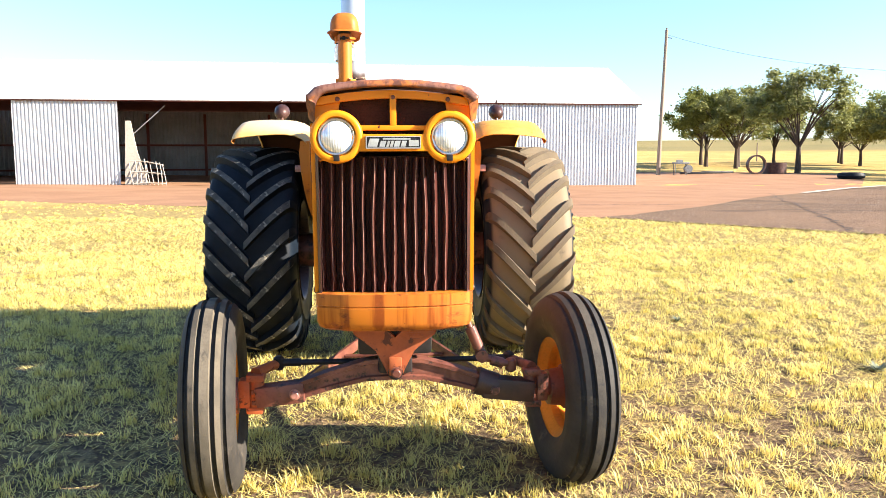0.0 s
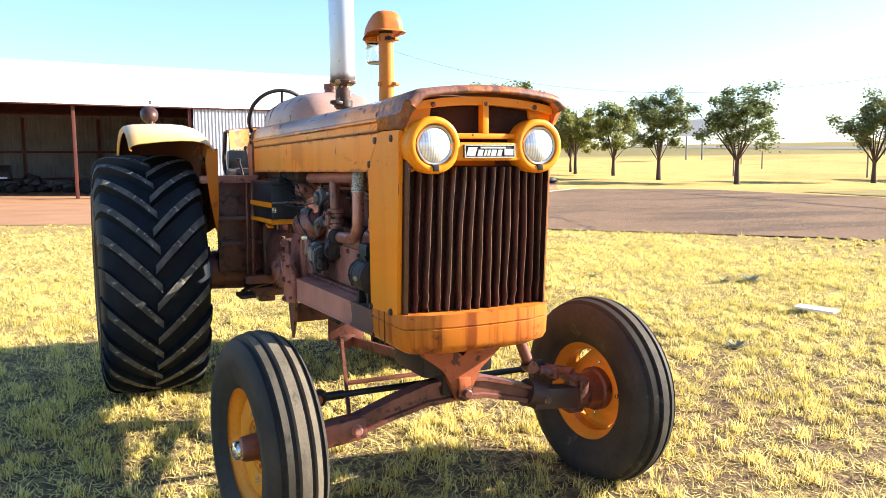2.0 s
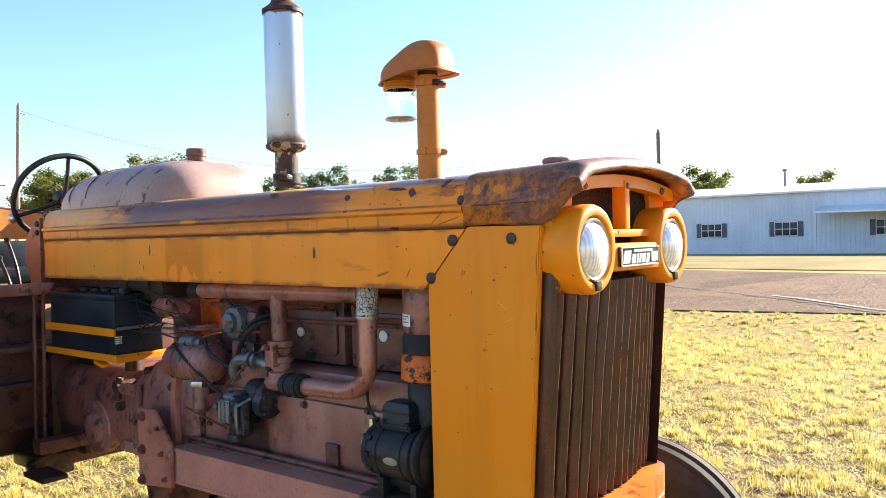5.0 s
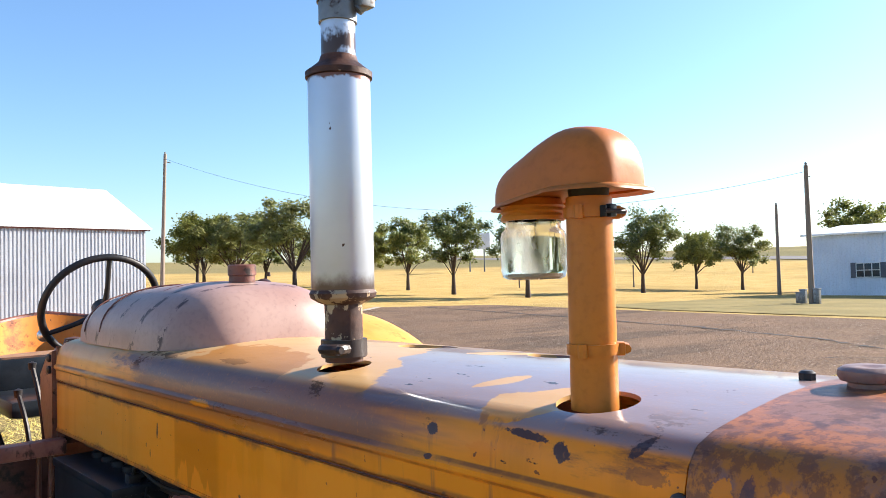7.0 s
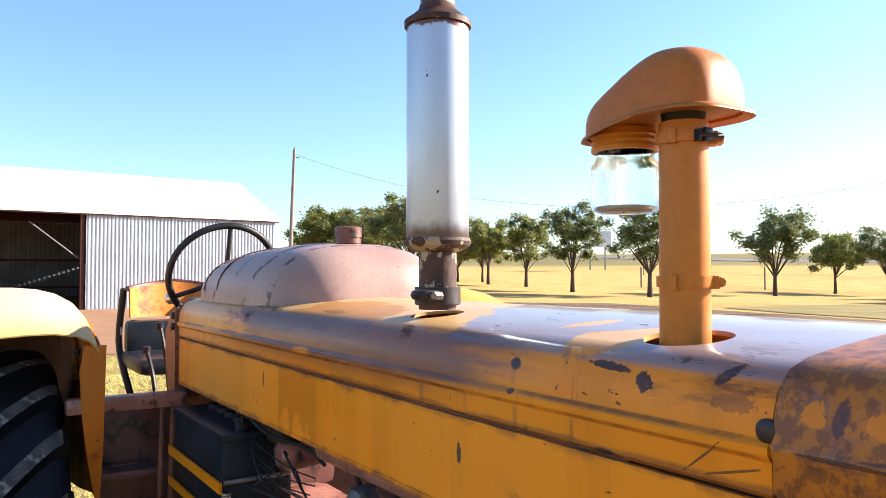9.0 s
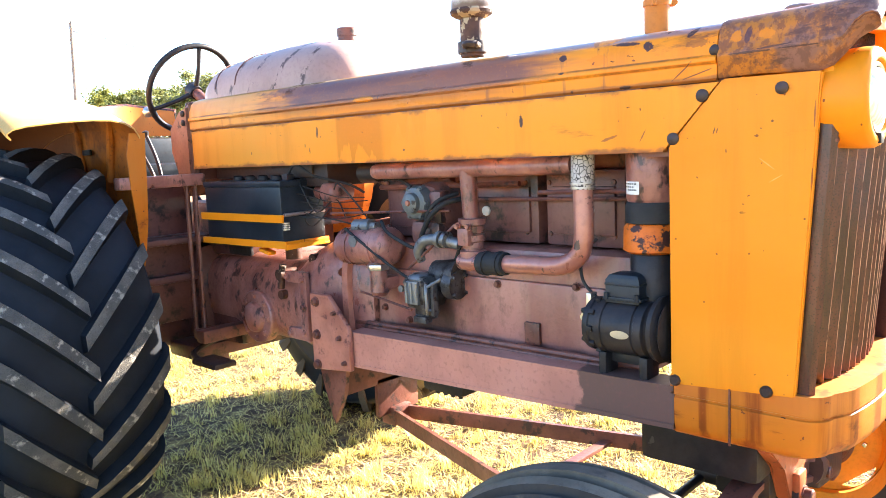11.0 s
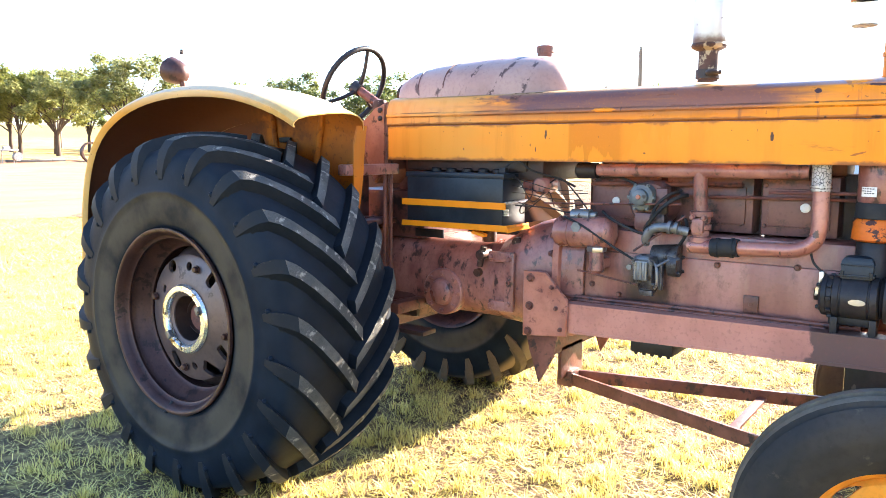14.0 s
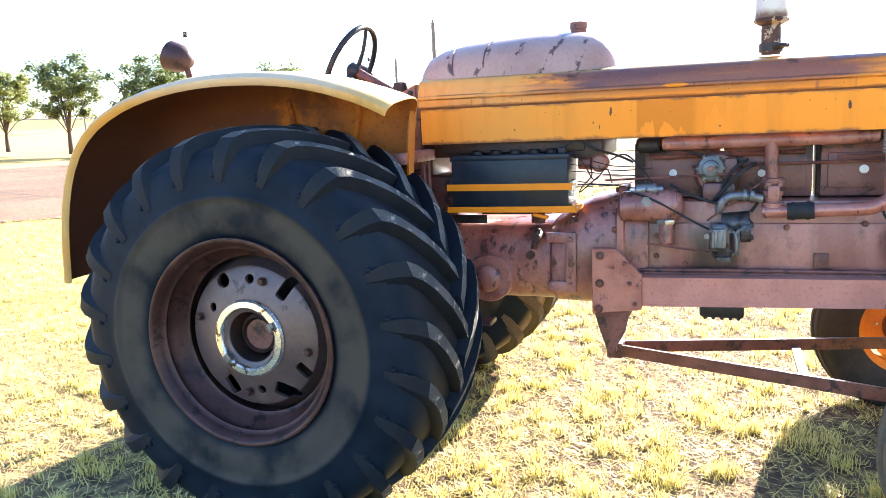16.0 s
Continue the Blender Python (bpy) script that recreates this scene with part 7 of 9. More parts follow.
lower_pipe = T("lower_water_pipe", bm, PIPEIRON, None, "bent red water pipe", 50)
bm = bmesh.new()
rod(bm, (-0.257, 0.865, 1.053), (-0.263, 0.775, 1.058), 0.031, seg=18)
rod(bm, (-0.259, 0.85, 1.054), (-0.259, 0.84, 1.054), 0.034, seg=18)
rod(bm, (-0.262, 0.80, 1.057), (-0.262, 0.79, 1.057), 0.034, seg=18)
T("rubber_hose", bm, HOSE, lower_pipe, "short black rubber hose")
bm = bmesh.new()
rod(bm, (-0.258, 0.535, 1.255), (-0.25, 0.538, 1.345), 0.0285, seg=18)
T("cracked_hose", bm, CRACKED, lower_pipe, "cracked grey painted hose")
bm = bmesh.new()
for z in (1.262, 1.272):
    lathe(bm, [(z - 0.002, 0.028), (z - 0.002, 0.031), (z + 0.002, 0.031), (z + 0.002, 0.028)], (-0.258, 0.535, 0), "z", 18)
T("wire_clamp", bm, STEEL, lower_pipe, pieces=True)

# magneto and governor
bm = bmesh.new()
lathe(bm, [(0.12, 0.085), (0.19, 0.085), (0.212, 0.072), (0.215, 0.0)], (0, 1.105, 1.190), "x", 28, -1)
box(bm, (-0.19, 1.10, 1.125), (0.09, 0.12, 0.07), 0.02)
box(bm, (-0.205, 1.06, 1.20), (0.05, 0.05, 0.10), 0.015)
magneto = T("magneto", bm, GREASERED, None, "rust-red magneto body", 50)
bm = bmesh.new()
lathe(bm, [(0.205, 0.052), (0.228, 0.053), (0.245, 0.046), (0.250, 0.032), (0.264, 0.030), (0.268, 0.022), (0.268, 0.0)], (0, 1.130, 1.214), "x", 14, -1)
for k in range(6):
    a = math.pi * k / 3
    bolt(bm, (-0.236, 1.130 + 0.047 * math.cos(a), 1.214 + 0.047 * math.sin(a)), "x", 0.006, 0.010)
T("magneto_cap", bm, DULLCAP, magneto, "dull blue-grey scalloped cap")
bm = bmesh.new()
bolt(bm, (-0.262, 1.130, 1.216), "x", 0.009, 0.012)
T("nut", bm, PINKRED, magneto)
bm = bmesh.new()
tube(bm, [(-0.20, 0.975, 1.225), (-0.25, 1.00, 1.215), (-0.265, 1.045, 1.178), (-0.25, 1.10, 1.115), (-0.23, 1.115, 1.09)], 0.0075, 8)
tube(bm, [(-0.19, 1.00, 1.24), (-0.235, 1.03, 1.225), (-0.25, 1.065, 1.19), (-0.24, 1.09, 1.14)], 0.006, 8)
tube(bm, [(-0.22, 1.16, 1.26), (-0.20, 1.24, 1.285), (-0.18, 1.32, 1.28)], 0.0055, 7)
tube(bm, [(-0.245, 1.275, 1.155), (-0.275, 1.215, 1.125), (-0.28, 1.115, 1.088), (-0.25, 1.07, 1.075)], 0.0055, 7)
tube(bm, [(-0.27, 1.42, 1.13), (-0.295, 1.33, 1.10), (-0.285, 1.21, 1.03), (-0.27, 1.13, 0.985)], 0.0045, 7)
T("ignition_lead", bm, HOSE, magneto, "black ignition leads", pieces=True)
bm = bmesh.new()
rod(bm, (-0.235, 1.45, 1.070), (-0.235, 1.25, 1.078), 0.060, seg=22)
for y in (1.29, 1.40):
    rod(bm, (-0.235, y, 1.072), (-0.235, y + 0.008, 1.072), 0.063, seg=22)
lathe(bm, [(0, 0.060), (0.014, 0.052), (0.024, 0.02), (0.024, 0.0)], (-0.235, 1.25, 1.078), "y", 22, -1)
lathe(bm, [(0, 0.055), (0.01, 0.055), (0.02, 0.03)], (-0.235, 1.45, 1.07), "y", 22)
starter = T("starter_motor", bm, RUSTRED, None, "round red starter motor", 50)
bm = bmesh.new()
rod(bm, (-0.24, 1.40, 1.135), (-0.24, 1.325, 1.138), 0.024)
rod(bm, (-0.24, 1.325, 1.138), (-0.24, 1.30, 1.138), 0.014)
lathe(bm, [(0, 0.02), (0.008, 0.02)], (-0.288, 1.36, 1.095), "x", 6, -1)
T("solenoid", bm, ALU, starter)
bm = bmesh.new()
rod(bm, (-0.255, 1.29, 1.005), (-0.255, 1.288, 0.935), 0.026, 0.030, 18)
lathe(bm, [(0, 0.030), (-0.012, 0.022), (-0.016, 0.0)], (-0.255, 1.288, 0.935), "z", 18)
box(bm, (-0.21, 1.285, 0.96), (0.08, 0.05, 0.04), 0.01)
oil_filler = T("oil_filler", bm, RUSTRED, None, "red oil filler neck")
bm = bmesh.new()
lathe(bm, [(1.004, 0.035), (1.014, 0.038), (1.022, 0.036), (1.028, 0.02), (1.03, 0.0)], (-0.255, 1.29, 0), "z", 6)
T("filler_cap", bm, STEEL, oil_filler, "six-sided bare metal cap")
bm = bmesh.new()
box(bm, (-0.245, 1.095, 0.955), (0.10, 0.075, 0.10), 0.015)
lathe(bm, [(-0.07, 0.030), (-0.055, 0.036), (0.01, 0.036), (0.05, 0.026)], (-0.255, 1.085, 0.945), "z", 18)
rod(bm, (-0.20, 1.09, 1.0), (-0.20, 0.99, 1.0), 0.04, 0.05)
rod(bm, (-0.22, 1.02, 0.975), (-0.22, 0.985, 0.975), 0.043)
for k in range(4):
    bolt(bm, (-0.22 + 0.036 * math.cos(0.8 + k * 1.57), 0.985, 0.975 + 0.036 * math.sin(0.8 + k * 1.57)), "y", 0.006, 0.010)
rod(bm, (-0.285, 1.12, 0.915), (-0.285, 1.03, 0.905), 0.005, seg=8)
bolt(bm, (-0.293, 1.06, 0.985), "x", 0.008, 0.012)
bolt(bm, (-0.293, 1.125, 0.985), "x", 0.008, 0.012)
box(bm, (-0.28, 1.03, 0.94), (0.02, 0.012, 0.10), 0.003)
box(bm, (-0.28, 1.08, 0.875), (0.03, 0.05, 0.02), 0.004)
carb = T("carburettor", bm, CARBIRON, None, "greasy grey carburettor", 45)
bm = bmesh.new()
box(bm, (-0.299, 1.098, 0.955), (0.012, 0.05, 0.07), 0.005)
for y in (1.078, 1.098, 1.118):
    rod(bm, (-0.305, y, 0.925), (-0.305, y, 0.985), 0.006, seg=8)
lathe(bm, [(0.988, 0.030), (0.996, 0.034), (1.004, 0.030), (1.012, 0.012)], (-0.268, 1.098, 0), "z", 18)
lathe(bm, [(0.862, 0.010), (0.868, 0.016), (0.884, 0.016), (0.890, 0.024)], (-0.272, 1.085, 0), "z", 12)
T("float_bowl", bm, ALU, carb, "bare metal float bowl")
bm = bmesh.new()
tube(bm, [(-0.255, 1.098, 1.045), (-0.268, 1.096, 1.075), (-0.27, 1.068, 1.107), (-0.265, 1.01, 1.112), (-0.25, 0.95, 1.10)], [0.013, 0.016, 0.0165, 0.0165, 0.0165], 14)
for y in (1.01, 0.985):
    rod(bm, (-0.266, y + 0.006, 1.114), (-0.266, y - 0.006, 1.113), 0.024)
T("fuel_elbow", bm, ALU, carb, "short bare metal elbow")

bm = bmesh.new()
tube(bm, [(-0.290, 1.050, 0.985), (-0.305, 1.038, 0.965), (-0.305, 1.036, 0.915), (-0.292, 1.048, 0.895)], 0.0055, 8)
rod(bm, (-0.300, 1.042, 0.975), (-0.275, 1.005, 1.000), 0.0045, seg=8)
lathe(bm, [(0, 0.010), (0.008, 0.010)], (-0.300, 1.140, 0.965), "x", 12, -1)
T("choke_lever", bm, ALU, carb, "bare metal choke lever", pieces=True)

# oil filter, orange can, generator
bm = bmesh.new()
lathe(bm, [(1.225, 0.062), (1.235, 0.066), (1.34, 0.066), (1.36, 0.06)], (-0.20, 0.375, 0), "z", 28)
cleaner = T("oil_bath_cleaner", bm, RUSTRED, None, "red upright air cleaner", 45)
bm = bmesh.new()
lathe(bm, [(1.175, 0.060), (1.178, 0.069), (1.215, 0.069), (1.226, 0.064)], (-0.20, 0.375, 0), "z", 28)
T("rubber_band", bm, HOSE, cleaner)
bm = bmesh.new()
lathe(bm, [(1.105, 0.060), (1.112, 0.072), (1.165, 0.070), (1.176, 0.062)], (-0.20, 0.378, 0), "z", 28)
T("oil_cup", bm, CUPPAINT, cleaner, "orange chipped oil cup")
bm = bmesh.new()
lathe(bm, [(0.96, 0.045), (0.965, 0.054), (1.10, 0.056), (1.108, 0.050)], (-0.20, 0.378, 0), "z", 26)
T("lower_can", bm, BLACKIRON, cleaner, "black lower can under the cup")
bm = bmesh.new()
rings = []
for k in range(7):
    a = radians(-226 + 7 * k)
    rings.append([(-0.20 + 0.0668 * math.cos(a), 0.375 + 0.0668 * math.sin(a), z) for z in (1.245, 1.275)])
loft(bm, rings, closed=False)
T("paper_label", bm, WHITE, cleaner, "white paper label")
bm = bmesh.new()
for z, a0, a1 in ((1.268, 0, 5), (1.261, 0, 4), (1.254, 1, 5)):
    for k in range(a0, a1):
        r2 = []
        for j in (0, 0.7):
            a = radians(-223 + 7 * (k + j))
            r2.append([(-0.20 + 0.0676 * math.cos(a), 0.375 + 0.0676 * math.sin(a), z + d) for d in (0, 0.003)])
        loft(bm, r2, closed=False)
T("label_bars", bm, BLACKIRON, cleaner, pieces=True)
bm = bmesh.new()
lathe(bm, [(0.345, 0.030), (0.348, 0.058), (0.354, 0.066), (0.372, 0.067), (0.374, 0.0635), (0.378, 0.0635), (0.380, 0.067), (0.452, 0.067), (0.454, 0.0635), (0.458, 0.0635), (0.460, 0.0670), (0.476, 0.0670), (0.479, 0.0620),
           (0.492, 0.0620), (0.495, 0.0655), (0.508, 0.0640), (0.516, 0.052), (0.518, 0.022), (0.534, 0.020), (0.536, 0.0)], (-0.255, 0, 0.930), "y", 30)
for k in range(10):
    a = 2 * math.pi * k / 10
    box(bm, (-0.255 + 0.0645 * math.cos(a), 0.4855, 0.930 + 0.0645 * math.sin(a)), (0.012, 0.014, 0.012), 0.002, (0, -math.degrees(a), 0))
lathe(bm, [(0, 0.066), (0.02, 0.05), (0.04, 0.03), (0.045, 0.0)], (-0.255, 0.345, 0.935), "y", 20, -1)
lathe(bm, [(0, 0.075), (0.012, 0.078), (0.02, 0.06), (0.03, 0.075), (0.035, 0.05)], (-0.255, 0.335, 0.935), "y", 26, -1)
box(bm, (-0.24, 0.42, 0.855), (0.05, 0.14, 0.03), 0.006)
for y in (0.362, 0.470):
    box(bm, (-0.262, y, 0.842), (0.060, 0.022, 0.055), 0.006)
for z in (0.895, 0.965):
    bolt(bm, (-0.29, 0.512, z), "y", 0.007, 0.012, 1)
generator = T("generator", bm, BLACKIRON, None, "black generator low beside the block", 45)
bm = bmesh.new()
loft(bm, [[(-0.258 + sx * w, 0.415 + sy * d, z) for sx, sy in ((-1, -1), (1, -1), (1, 1), (-1, 1))] for z, w, d in ((0.992, 0.030, 0.044), (1.046, 0.030, 0.044), (1.058, 0.024, 0.036), (1.062, 0.014, 0.024))])
box(bm, (-0.258, 0.415, 1.002), (0.070, 0.100, 0.008), 0.002)
box(bm, (-0.258, 0.415, 1.036), (0.064, 0.092, 0.007), 0.002)
for y in (0.375, 0.455):
    rod(bm, (-0.292, y, 1.000), (-0.292, y, 1.016), 0.006, seg=8)
T("regulator_box", bm, BLACKPLASTIC, generator)
bm = bmesh.new()
lathe(bm, [(0, 0.0), (0.001, 0.024), (0.003, 0.024), (0.0035, 0.0)], (0, 0, 0), "x", 20, -1)
bmesh.ops.scale(bm, vec=(1, 1, 0.4), verts=bm.verts)
bmesh.ops.translate(bm, vec=(-0.3205, 0.405, 0.925), verts=bm.verts)
T("name_plate", bm, STEEL, generator, "small oval plate")
bm = bmesh.new()
rod(bm, (-0.255, 0.53, 0.935), (-0.255, 0.50, 0.93), 0.022)
box(bm, (-0.26, 0.515, 0.975), (0.03, 0.014, 0.06), 0.003)
bolt(bm, (-0.29, 0.515, 0.95), "x", 0.009, 0.012)
T("bracket", bm, STEEL, generator)
bm = bmesh.new()
lathe(bm, [(-0.06, 0.15), (-0.05, 0.17), (0.04, 0.17), (0.05, 0.12)], (0.03, 0.33, 1.05), "y", 30)
box(bm, (0, 0.20, 1.07), (0.54, 0.10, 0.50), 0.02)
T("radiator_core", bm, BLACKIRON, None, "dark radiator and fan shroud")

# clutch housing and gearbox
bm = bmesh.new()
rings = []
for y, w, z0, z1 in ((1.36, 0.22, 0.66, 1.10), (1.40, 0.235, 0.64, 1.125), (1.47, 0.235, 0.64, 1.125), (1.50, 0.245, 0.65, 1.115), (1.58, 0.262, 0.65, 1.10), (1.66, 0.268, 0.652, 1.065), (1.735, 0.262, 0.655, 1.02), (1.75, 0.235, 0.66, 1.005), (1.90, 0.228, 0.66, 1.00), (2.45, 0.225, 0.66, 1.00)):
    ring = []
    for k in range(20):
        a = 2 * math.pi * k / 20
        c, s = math.cos(a), math.sin(a)
        ring.append((w * math.copysign(abs(c) ** 0.6, c), y, (z0 + z1) / 2 + (z1 - z0) / 2 * math.copysign(abs(s) ** 0.7, s)))
    rings.append(ring)
loft(bm, rings)
gearbox = T("clutch_housing", bm, RUSTRED, None, "rust-red clutch and gear housing", 35)
bm = bmesh.new()
lathe(bm, [(0.20, 0.102), (0.238, 0.102), (0.244, 0.097), (0.244, 0.060), (0.262, 0.054), (0.272, 0.040), (0.276, 0.0)], (0, 2.012, 0.768), "x", 32, -1)
for k in range(8):
    a = 2 * math.pi * k / 8
    bolt(bm, (-0.243, 2.012 + 0.081 * math.cos(a), 0.768 + 0.081 * math.sin(a)), "x", 0.009, 0.010)
T("brake_cover", bm, RUSTRED, gearbox, "round bolted side cover", 35)
bm = bmesh.new()
box(bm, (-0.273, 1.655, 0.850), (0.020, 0.045, 0.245), 0.008)
box(bm, (-0.271, 1.700, 0.951), (0.022, 0.11, 0.042), 0.008)
box(bm, (-0.271, 1.700, 0.749), (0.022, 0.11, 0.042), 0.008)
for y, z in ((1.655, 0.76), (1.655, 0.85), (1.655, 0.945), (1.738, 0.951), (1.738, 0.749)):
    bolt(bm, (-0.282, y, z), "x", 0.010, 0.010)
T("bracket", bm, RUSTRED, gearbox, "bolted C-shaped bracket")
bm = bmesh.new()
rod(bm, (-0.26, 1.79, 0.985), (-0.26, 1.81, 0.90), 0.013)
rod(bm, (-0.20, 1.80, 0.95), (-0.275, 1.80, 0.95), 0.020)
rod(bm, (-0.19, 1.83, 0.87), (-0.25, 1.83, 0.87), 0.017)
rod(bm, (-0.19, 1.65, 1.01), (-0.235, 1.65, 1.01), 0.02)
rod(bm, (-0.20, 1.80, 1.05), (-0.20, 1.80, 1.00), 0.03)
T("linkage", bm, SCALE, gearbox, pieces=True)
bm = bmesh.new()
box(bm, (-0.238, 2.085, 1.020), (0.012, 0.15, 0.036), 0.003)
T("data_plate", bm, BLACKIRON, gearbox, "small dark data plate")
bm = bmesh.new()
box(bm, (0, 2.36, 1.09), (0.38, 0.42, 0.22), 0.03)
box(bm, (0, 2.36, 1.26), (0.26, 0.16, 0.20), 0.02)
T("transmission_top", bm, GREASERED, None, "greasy red transmission cover")
bm = bmesh.new()
box(bm, (0, 2.62, 0.80), (0.50, 0.50, 0.46), 0.05)
box(bm, (0, 2.35, 0.72), (0.42, 0.35, 0.20), 0.03)
box(bm, (-0.10, 2.40, 0.60), (0.50, 0.22, 0.06), 0.015)
box(bm, (-0.24, 2.36, 0.565), (0.10, 0.10, 0.06), 0.01)
for sx in (-1, 1):
    rod(bm, (sx * 0.22, 2.62, 0.715), (sx * 0.72, 2.62, 0.715), 0.135, 0.115, 24)
    rod(bm, (sx * 0.60, 2.62, 0.715), (sx * 1.05, 2.62, 0.715), 0.06, 0.055, 18)
T("rear_axle_housing", bm, GREASERED, None, "dark red rear axle housing", 45, pieces=True)
bm = bmesh.new()
box(bm, (-0.46, 2.235, 1.297), (0.34, 0.05, 0.045), 0.008)
box(bm, (0.46, 2.235, 1.297), (0.34, 0.05, 0.045), 0.008)
T("platform_bar", bm, RUSTRED, None, "dusty red bar across the front of the platform", pieces=True)
bm = bmesh.new()
box(bm, (-0.37, 2.45, 1.00), (0.27, 0.03, 0.56), 0.006)
box(bm, (0.37, 2.45, 1.00), (0.27, 0.03, 0.56), 0.006)
box(bm, (0, 2.62, 1.06), (1.04, 0.62, 0.025), 0.006)
box(bm, (-0.37, 2.42, 1.06), (0.25, 0.05, 0.035), 0.006)
box(bm, (-0.37, 2.42, 0.90), (0.25, 0.05, 0.03), 0.006)
T("platform", bm, GREASERED, None, "greasy dark red operator platform", pieces=True)
bm = bmesh.new()
for x, y in ((-0.37, 2.235), (-0.34, 2.225), (-0.325, 2.26)):
    rod(bm, (x, y, 0.70), (x + 0.01, y, 1.31), 0.008, seg=8)
rod(bm, (-0.38, 2.23, 0.70), (-0.22, 2.2, 0.70), 0.02)
box(bm, (-0.30, 2.16, 0.70), (0.20, 0.06, 0.05), 0.01)
T("control_rod", bm, DARKRED, None, "thin vertical control rods", pieces=True)
bm = bmesh.new()
tube(bm, [(-0.22, 2.26, 0.665), (-0.40, 2.22, 0.63), (-0.44, 2.02, 0.625)], 0.012, 8)
box(bm, (-0.43, 2.02, 0.632), (0.09, 0.16, 0.02), 0.006)
T("foot_pedal", bm, GREASE, None, "greasy dark foot pedal")

# battery on its tray
bm = bmesh.new()
box(bm, (-0.26, 1.885, 1.175), (0.18, 0.475, 0.20), 0.008)
box(bm, (-0.26, 1.885, 1.278), (0.185, 0.485, 0.022), 0.005)
battery = T("battery", bm, BLACKPLASTIC, None, "large black battery in a yellow tray")
bm = bmesh.new()
for y in (1.73, 1.80, 1.88, 1.96, 2.04):
    lathe(bm, [(1.288, 0.024), (1.302, 0.024), (1.306, 0.018)], (-0.25, y, 0), "z", 12)
box(bm, (-0.29, 1.68, 1.298), (0.03, 0.03, 0.025), 0.005)
T("vent_cap", bm, BLACKIRON, battery, pieces=True)
bm = bmesh.new()
prism(bm, [(1.630, 1.150), (2.14, 1.150), (2.14, 1.176), (1.630, 1.176)], "x", -0.362, -0.355)
prism(bm, [(1.62, 1.066), (2.14, 1.062), (2.14, 1.084), (1.62, 1.088)], "x", -0.362, -0.355)
box(bm, (-0.265, 1.885, 1.066), (0.19, 0.52, 0.008), 0.002)
box(bm, (-0.265, 1.632, 1.076), (0.19, 0.006, 0.022), 0.001)
prism(bm, [(-0.36, 1.060), (-0.20, 1.066), (-0.20, 1.082), (-0.36, 1.078)], "y", 1.615, 1.622)
box(bm, (-0.34, 1.76, 1.047), (0.03, 0.06, 0.012), 0.002, (12, 0, 0))
T("battery_tray", bm, PAINT, battery, "yellow angle-iron tray and strap")
bm = bmesh.new()
rod(bm, (-0.35, 1.634, 1.175), (-0.18, 1.634, 1.178), 0.006, seg=8)
for k in range(4):
    lathe(bm, [(1.125 + 0.007 * k, 0.012), (1.129 + 0.007 * k, 0.012)], (-0.343, 1.636, 0), "z", 10)
T("strap_rod", bm, STEEL, battery)
bm = bmesh.new()
tube(bm, [(-0.29, 1.68, 1.305), (-0.30, 1.62, 1.34), (-0.27, 1.56, 1.30), (-0.20, 1.48, 1.27), (-0.18, 1.42, 1.24)], 0.0045, 8)
tube(bm, [(-0.26, 1.66, 1.29), (-0.29, 1.60, 1.25), (-0.27, 1.56, 1.18), (-0.22, 1.52, 1.22), (-0.20, 1.50, 1.16)], 0.0025, 7)
tube(bm, [(-0.20, 1.60, 1.26), (-0.26, 1.57, 1.20), (-0.29, 1.60, 1.16), (-0.24, 1.62, 1.13), (-0.22, 1.55, 1.19)], 0.0025, 7)
tube(bm, [(-0.24, 1.50, 1.255), (-0.27, 1.44, 1.275), (-0.26, 1.38, 1.22), (-0.24, 1.34, 1.16)], 0.003, 7)
tube(bm, [(-0.30, 1.62, 1.165), (-0.27, 1.50, 1.16), (-0.25, 1.42, 1.145), (-0.24, 1.36, 1.14)], 0.0025, 7)
T("wiring", bm, HOSE, battery, "loose battery cables and wires", pieces=True)
random.seed(21)
bm = bmesh.new()
for k in range(4):
    z0, z1, sag = 1.275 - 0.030 * k, 1.225 - 0.022 * k + 0.02 * random.random(), random.uniform(0.005, 0.03)
    x0, x1, y1 = -0.30 + 0.03 * random.random(), -0.25 + 0.05 * random.random(), random.uniform(1.34, 1.46)
    tube(bm, [(x0, 1.655, z0), (x0 + 0.01, 1.58, z0 - sag * 0.8), ((x0 + x1) / 2 + random.uniform(-0.02, 0.02), (1.6 + y1) / 2, (z0 + z1) / 2 - sag), (x1, y1, z1)], 0.0017, 6)
T("thin_wire", bm, HOSE, battery, "thin sagging wires", pieces=True)
bm = bmesh.new()
lathe(bm, [(0.14, 0.030), (0.20, 0.036), (0.235, 0.036), (0.245, 0.026), (0.245, 0.0)], (0, 1.545, 1.243), "x", 20, -1)
lathe(bm, [(0, 0.03), (0.06, 0.025)], (-0.20, 1.57, 1.243), "y", 16)
T("coil", bm, RUSTRED, None, "dusty red ignition coil", 45)
bm = bmesh.new()
rod(bm, (-0.245, 1.52, 1.175), (-0.25, 0.98, 1.195), 0.004, seg=8)
rod(bm, (-0.27, 1.14, 1.02), (-0.255, 0.96, 1.155), 0.004, seg=8)
rod(bm, (-0.285, 1.12, 0.90), (-0.27, 1.36, 0.93), 0.004, seg=8)
rod(bm, (-0.21, 0.70, 1.245), (-0.205, 0.42, 1.25), 0.006, seg=8)
T("throttle_rod", bm, DARKRED, None, "thin rusty throttle rods", pieces=True)
bm = bmesh.new()
